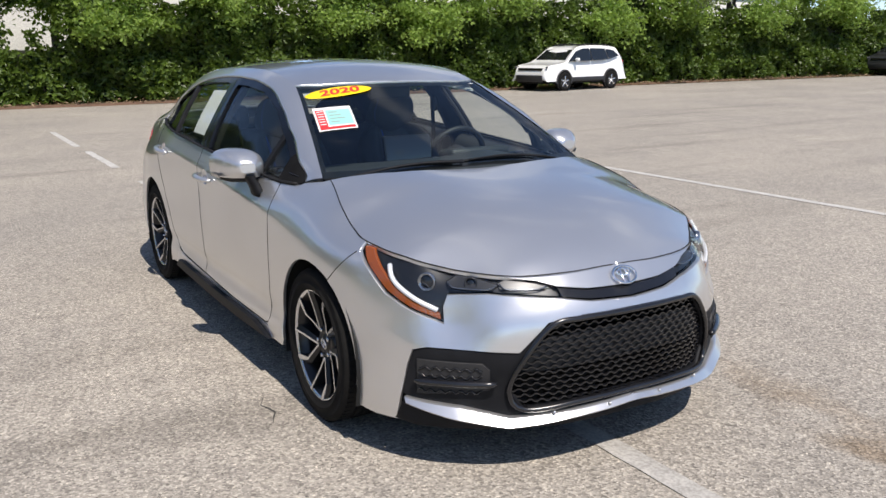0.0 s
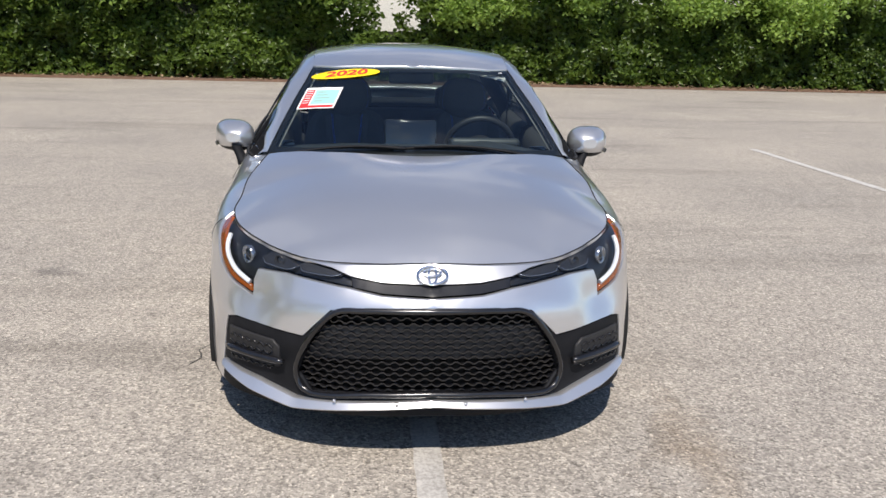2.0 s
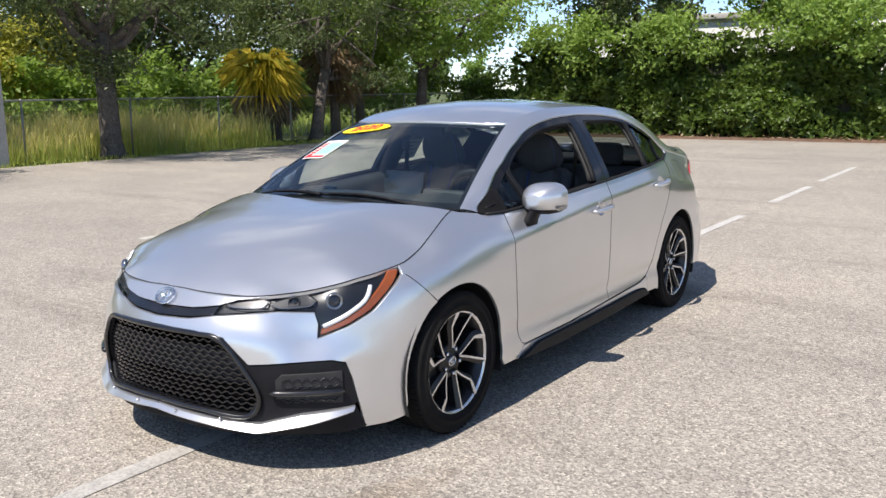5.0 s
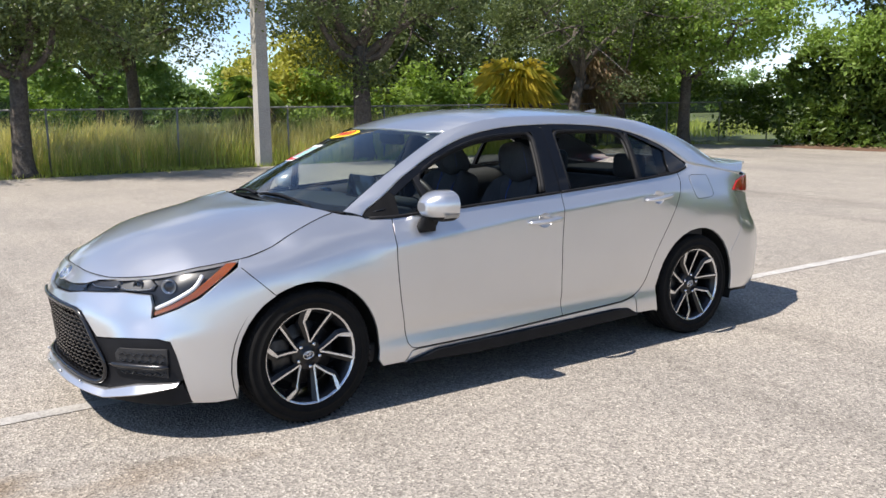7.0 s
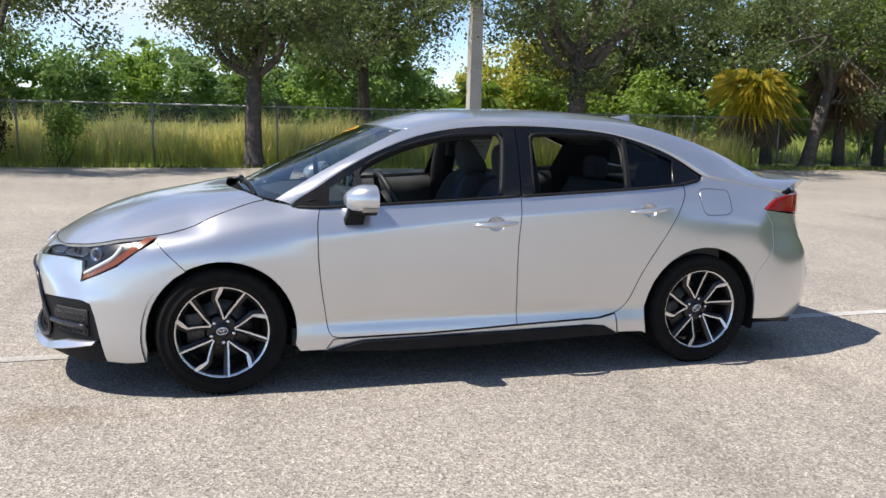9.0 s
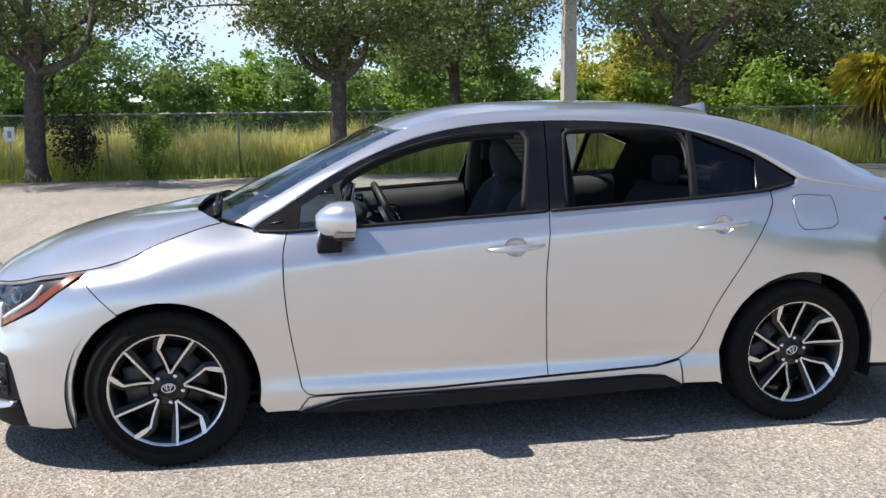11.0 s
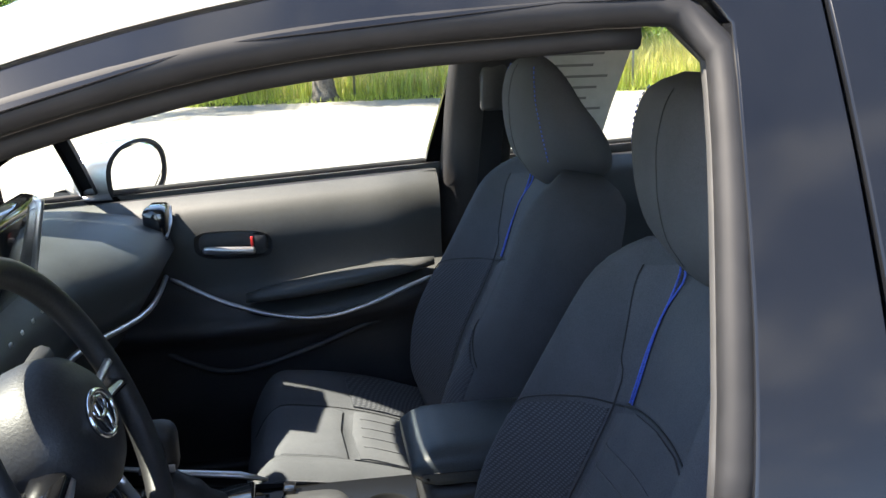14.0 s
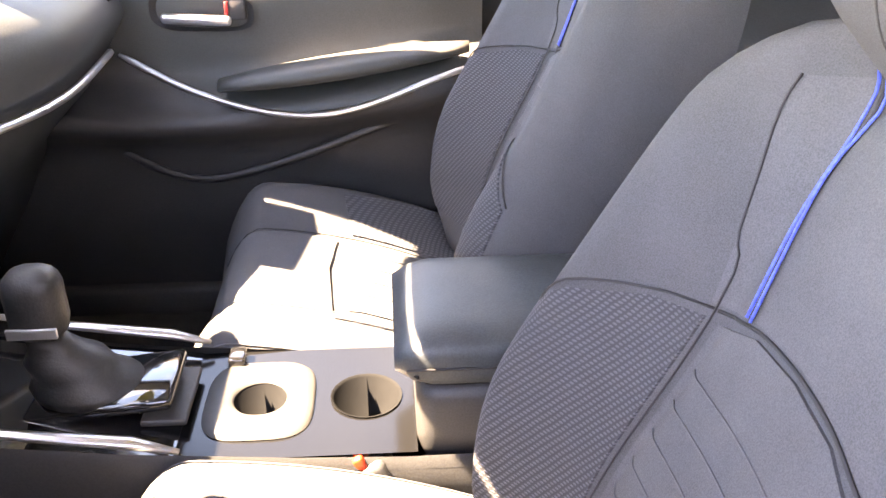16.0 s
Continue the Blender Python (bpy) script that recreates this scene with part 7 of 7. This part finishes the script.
v, f = blades(30000, -14.0, 15.0, -19.5, -16.1, .40, 1.15, .020, .55)
tagged(raw_mesh("tall_grass", v, f, REED), "tall straw-coloured grass behind the fence", "grass", kind="stuff")
v, f = blades(16000, -14.0, 16.0, -18.5, -15.7, .25, .8, .022)
tagged(raw_mesh("green_grass", v, f, GREEN_GRASS), "green grass at the fence foot", "grass", kind="stuff")
v, f = blades(26000, -40.0, 40.0, -46.0, -19.0, .2, .5, .05)
v[:, 2] -= .05
tagged(raw_mesh("meadow_grass", v, f, GREEN_GRASS), "green meadow grass", "grass", kind="stuff")
v, f = blades(6000, -21.5, 15.0, -15.95, -14.95, .03, .12, .02)
tagged(raw_mesh("verge_grass", v, f, GREEN_GRASS), "short verge grass along the asphalt edge", "grass", kind="stuff")

# Far tree belt beyond the meadow.
for k in range(30):
    x = -75 + k * 4.6 + rng.uniform(-1, 1)
    y = -46 - rng.uniform(0, 10)
    h = rng.uniform(3.4, 6.0)
    v = crown_points((x, y, h * .55), (2.6, 1.6, h * .46), 26, 90, hollow=.2)
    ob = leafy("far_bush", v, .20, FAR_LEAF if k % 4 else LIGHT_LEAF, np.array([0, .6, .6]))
    tagged(ob, "distant green bush at the edge of the meadow", "bush", group="far bushes", kind="stuff")
for k in range(34):
    x, y = -44 + k * 2.6 + rng.uniform(-.6, .6), -37 + rng.uniform(-2, 2)
    h = rng.uniform(1.6, 2.2)
    v = crown_points((x, y, h), (1.7, 1.2, h * .9), 26, 110, hollow=.3)
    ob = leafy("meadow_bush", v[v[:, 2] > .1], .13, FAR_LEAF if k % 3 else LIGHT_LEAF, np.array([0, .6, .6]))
    tagged(ob, "leafy green bush in the row beyond the meadow", "bush", group="bushes beyond the meadow", kind="stuff")
bm = box((150, 1.0, 2.2), (-10, -61.5, 1.1), .2)
solid("far_thicket", bm, varied("dark_thicket", (.02, .035, .012), (.05, .075, .028), .6, 1.0, fine=3), "dark far thicket behind the meadow", "hedge", kind="stuff")
for x, y, z, sx, sy, sz in ((-10.5, -20.5, 1.4, 2.2, 1.2, 1.5), (-13.0, -19.0, 1.3, 1.5, 1.0, 1.4), (-17.5, -19.5, 1.6, 2.6, 1.4, 1.6), (-21.0, -18.0, 1.4, 2.4, 1.4, 1.6), (-24.5, -16.0, 1.3, 2.0, 2.2, 1.5)):
    v = crown_points((x, y, z), (sx, sy, sz), 34, 150, hollow=.3)
    ob = leafy("bush", v, .10, LIGHT_LEAF if x > -22 else HEDGE_LEAF, np.array([0, .6, .6]))
    tagged(ob, "leafy green bush behind the fence", "bush", group="bushes behind the fence", kind="stuff")
v = crown_points((-10.2, -22.0, 2.2), (3.0, 1.5, 1.9), 70, 150, hollow=.3)
YELLOW_LEAF = leaf_material("yellow_green_foliage", (.20, .23, .04), (.40, .38, .08), .4)
tagged(leafy("bush", v, .10, YELLOW_LEAF, np.array([0, .6, .6])), "yellow-green feathery bush behind the fence", "bush", kind="stuff")


# Fan palms with a skirt of dead fronds.
def palm(x, y, high, mat, label, fronds=26, reach=1.0):
    t = thing("fan_palm", label, "palm", pose(x, y, 0), "fan palms")
    part("trunk", tube([(0, 0, 0), (.03, 0, high * .5), (0, .02, high)], [.19, .15, .16], 10), BARK, t, "fibrous trunk")
    for green in (True, False):
        V, F = [], []
        n = fronds if green else int(fronds * 1.1)
        for k in range(n):
            a = rng.uniform(0, 2 * math.pi)
            e = rng.uniform(-.35, 1.1) if green else rng.uniform(-1.45, -.75)
            d = Vector((math.cos(a) * math.cos(e), math.sin(a) * math.cos(e), math.sin(e)))
            base = Vector((0, 0, high)) + d * reach * (.45 if green else .2)
            side = d.cross(Vector((0, 0, 1)))
            side = side.normalized() if side.length > .05 else Vector((1, 0, 0))
            up = side.cross(d)
            for j in range(13):
                w = (j - 6) / 6 * 1.25
                tip = base + (d * math.cos(w) + side * math.sin(w)) * reach * rng.uniform(.65, .85) - Vector((0, 0, (.20 + .42 * abs(math.cos(e)) * rng.uniform(.7, 1.2)) * reach))
                mid = base.lerp(tip, .5) + up * .06 + Vector((0, 0, .13 * reach))
                s = (side * math.cos(w) - d * math.sin(w)) * .042 * reach
                i = len(V)
                V += [base, mid + s, tip, mid - s]
                F += [(i, i + 1, i + 2), (i, i + 2, i + 3)]
        ob = raw_mesh("fronds" if green else "dead_fronds", [tuple(p) for p in V], F, mat if green else DRY_FROND)
        ob.parent = t
    return t


palm(-14.3, -16.7, 2.1, PALM_LEAF, "fan palm with yellowing fronds behind the fence", 22, 1.2)
palm(-15.3, -17.1, 1.75, LIGHT_LEAF, "green fan palm beside the yellowing one", 26, 1.1)
palm(-17.3, -16.4, 2.4, DRY_FROND, "fan palm with a skirt of dry brown fronds", 22, 1.2)
palm(-19.5, -17.2, 2.7, LIGHT_LEAF, "tall fan palm among the trees", 26, 1.2)
palm(-7.4, -20.5, 1.7, LIGHT_LEAF, "small green fan palm behind the fence", 26, .9)

# Concrete lamp post, and a small sign on a stake.
post = thing("lamp_post", "square weathered concrete lamp post at the asphalt edge", "lamp post", pose(-5.5, -15.45, 0))
part("shaft", sheet([[(w * sx, w * sy, z) for sx, sy in ((-1, -1), (1, -1), (1, 1), (-1, 1))] for z, w in ((0, .155), (2.5, .145), (8.0, .10))], smooth=False, close=True), CONCRETE, post)
sign = thing("small_sign", "small white sign with a grey pictogram on a stake", "sign", pose(6.55, -15.1, 0, 0, 0, 5))
part("plate", box((.20, .012, .30), (0, 0, 1.0), .004), PAPER, sign)
part("pictogram", box((.07, .004, .14), (0, .009, 1.0), .002), GREY_INK, sign)
part("stake", tube([(0, -.02, 0), (0, -.02, 1.0)], .012, 6), WIRE, sign)

# A line cut in the asphalt: cracks, tyre marks and tar.
CRACK = material("crack_tar", (.05, .048, .045), .9)
def crack(points, width):
    bm = bmesh.new()
    pts = smooth_line(points, .05)
    rows = []
    for i, p in enumerate(pts):
        d = np.array(pts[min(i + 1, len(pts) - 1)]) - np.array(pts[max(i - 1, 0)])
        d /= np.linalg.norm(d) + 1e-9
        j = np.array([-d[1], d[0]])
        w = width * random.uniform(.5, 1.3) * (1 if 0 < i < len(pts) - 1 else .2)
        o = j * random.uniform(-.01, .01)
        rows.append([(p[0] + o[0] - j[0] * w, p[1] + o[1] - j[1] * w, .003), (p[0] + o[0] + j[0] * w, p[1] + o[1] + j[1] * w, .003)])
    sheet(rows, bm, smooth=False)
    bmesh.ops.recalc_face_normals(bm, faces=bm.faces[:])
    solid("asphalt_crack", bm, CRACK, "thin dark crack in the asphalt", "crack", group="asphalt cracks", kind="structure")


crack([(1.02, -1.00), (1.10, -1.03), (1.20, -1.01), (1.30, -1.05)], .004)


# The white SUV by the hedge.
WHITE_PAINT = material("white_paint", (.80, .80, .78), .3, 0, 1.0)
DARK_GLASS = material("dark_glass", (.012, .014, .015), .06, 0, .5)


def suv(place, paint, label):
    v = thing("parked_suv", label, "car", place)
    half = .91
    # Side profile, nose towards -y, as height over length; widths by height.
    low = [(-2.28, .42), (-2.30, .62), (-2.22, .80), (-2.05, .94), (-1.25, 1.08), (-.62, 1.53), (-.2, 1.64), (.6, 1.67), (1.5, 1.62), (1.85, 1.52), (2.10, 1.10), (2.24, .95), (2.28, .60), (2.22, .40)]
    belt = [(-1.25, 1.06), (-.3, 1.10), (.8, 1.13), (2.0, 1.18)]
    prof = [Vector((0, *p)) for p in smooth_line(low, .12)]
    rows = []
    for w, pull in ((-1, 1), (-.97, .985), (-.6, 1.0), (0, 1.004), (.6, 1.0), (.97, .985), (1, 1)):
        line = []
        for p in prof:
            tum = max(0, p.z - 1.06) * .42 + max(0, abs(p.y) - 1.7) ** 2 * .55 + max(0, .45 - p.z) * .1
            line.append((w * (half - tum), p.y, .4 + (p.z - .4) * (pull if p.z > .9 else 1)))
        rows.append(line)
    bm = sheet(rows)
    # Flanks close the shell down to the sills.
    for w in (-1, 1):
        flankrows = []
        for t in np.linspace(0, 1, 7):
            flankrows.append([(w * (half - (max(0, p.z - 1.06) * .42 + max(0, abs(p.y) - 1.7) ** 2 * .55) * t + .0), p.y, .36 + (p.z - .36) * t) for p in prof])
        sheet(flankrows, bm)
    bmesh.ops.remove_doubles(bm, verts=bm.verts, dist=.001)
    bmesh.ops.recalc_face_normals(bm, faces=bm.faces[:])
    part("body", bm, paint, v, "painted body")
    for w in (-1, 1):
        x = lambda z: w * (half + .012 - max(0, z - 1.06) * .40)
        for line in ([(-1.12, 1.08), (-.58, 1.45), (-.2, 1.545), (.20, 1.56), (.22, 1.10)], [(.25, 1.10), (.25, 1.56), (1.12, 1.54), (1.17, 1.13)], [(1.20, 1.14), (1.17, 1.535), (1.60, 1.47), (1.86, 1.26)]):
            bm = bmesh.new()
            bm.faces.new([bm.verts.new((x(z), y, z)) for y, z in line])
            part("side_window", bm, DARK_GLASS, v, "dark side window")
        part("sill_cladding", box((.05, 2.1, .16), (w * (half - .005), .03, .42), .02), BLACK_PLASTIC, v, "black sill cladding")
        for cy in (-1.33, 1.33):
            bm = bmesh.new()
            sheet([[(w * (half + o), cy + r * math.cos(a), .36 + r * math.sin(a)) for a in np.linspace(-.25, math.pi + .25, 24)] for r, o in ((.43, -.01), (.43, .02), (.36, .025), (.36, -.2))], bm)
            part("arch_cladding", bm, BLACK_PLASTIC, v, "black wheel arch cladding")
            well = lathe([(.0001, -.03), (.40, -.03)], 24, "x")
            bmesh.ops.translate(well, vec=(w * (half + .034), cy, .37), verts=well.verts)
            part("wheel_well", well, VOID, v)
            wh = thing("wheel", "", "")
            wh.parent = v
            wh.location = (w * (half - .06), cy, .345)
            wh["label"] = "alloy wheel with black tyre"
            b = lathe([(.22, .11), (.30, .12), (.335, .10), (.345, .05), (.345, -.05), (.335, -.10)], 32, "x")
            if w < 0:
                bmesh.ops.scale(b, vec=(-1, 1, 1), verts=b.verts)
            bmesh.ops.recalc_face_normals(b, faces=b.faces[:])
            part("tyre", b, RUBBER, wh)
            part("rim", lathe([(.0001, w * .10), (.05, w * .10), (.06, w * .075), (.20, w * .075), (.225, w * .112)], 24, "x"), RIM_BLACK, wh)
            for k in range(5):
                a = 2 * math.pi * k / 5 + .3
                part("spoke", box((.03, .045, .19), (w * .098, .11 * math.cos(a), .11 * math.sin(a)), .008, turn=Matrix.Rotation(a - math.pi / 2, 3, "X")), MACHINED, wh)
        part("headlight", box((.06, .36, .10), (w * .76, -2.08, .86), .03, turn=Matrix.Rotation(w * .45, 3, "Z")), LAMP_GREY, v, "narrow headlamp")
        part("tail_lamp", box((.05, .16, .15), (w * .775, 2.10, 1.03), .02), RED_LENS, v, "red tail lamp")
        part("side_mirror", box((.20, .12, .14), (w * 1.0, -.72, 1.14), .05), paint, v, "painted door mirror")
        part("roof_rail", tube([(w * .62, -.35, 1.66), (w * .60, .2, 1.72), (w * .60, 1.3, 1.69), (w * .62, 1.6, 1.62)], .018, 6), BLACK_SATIN, v, "black roof rail")
    ws = lambda t, y: (y * (.78 - .12 * t), -1.20 + .58 * t, 1.10 + .42 * t + .014)
    bm = sheet([[ws(t, y) for y in np.linspace(-1, 1, 9)] for t in np.linspace(.06, .94, 6)])
    part("windscreen", bm, DARK_GLASS, v, "dark windscreen")
    part("grille", box((1.25, .10, .10), (0, -2.22, .80), .03), BLACK_GLOSS, v, "black upper grille")
    part("lower_bumper", box((1.40, .12, .26), (0, -2.26, .47), .05), BLACK_PLASTIC, v, "black lower bumper")
    part("rear_bumper", box((1.45, .10, .20), (0, 2.24, .45), .05), BLACK_PLASTIC, v, "black lower rear bumper")
    part("roof_spoiler", box((1.15, .26, .05), (0, 1.86, 1.555), .02, turn=Matrix.Rotation(-.16, 3, "X")), paint, v, "painted roof spoiler")
    part("underbody", box((1.6, 4.2, .06), (0, 0, .30)), VOID, v)
    return v


suv(pose(-20.35, 17.75, 0, 0, 0, 9) @ Matrix.Scale(.90, 4), WHITE_PAINT, "white compact SUV parked along the hedge")
suv(pose(-21.1, 38.6, 0, 0, 0, 6) @ Matrix.Scale(.95, 4), varied("dark_grey_paint", (.03, .032, .036), (.05, .052, .057), 3, .3, .3, coat=1.0), "dark grey SUV half seen beside the hedge")

# Two shrubs grown into the fence by the oak: one withered, one green.
DRY_LEAF = leaf_material("withered_vine_leaf", (.035, .030, .018), (.10, .085, .045), .2, .8)
for x, z, wide, high, mat, label in ((5.35, .90, .36, .55, DRY_LEAF, "withered dark vine hanging on the fence"), (3.90, .78, .42, .36, LIGHT_LEAF, "small green shrub grown into the fence")):
    shrub = thing("fence_shrub", label, "shrub")
    bm = bmesh.new()
    for k in range(6):
        limb(bm, Vector((x + .04 * k - .1, -15.62, .0)), Vector((x + .12 * k - .3, -15.62 + .03 * (k % 3), z + high * .6)), .012, .004)
    part("stem_cluster", bm, BARK, shrub, "thin brown stems")
    own = np.concatenate([np.array((x, -15.6, z)) + rng.normal(0, 1, 3) * (wide * .55, .10, high * .6) + rng.normal(0, 1, (70, 3)) * (.11, .06, .15) for _ in range(20)])
    own = own[own[:, 2] > .06]
    crown = leafy("foliage", own, .05, mat)
    crown.parent = shrub
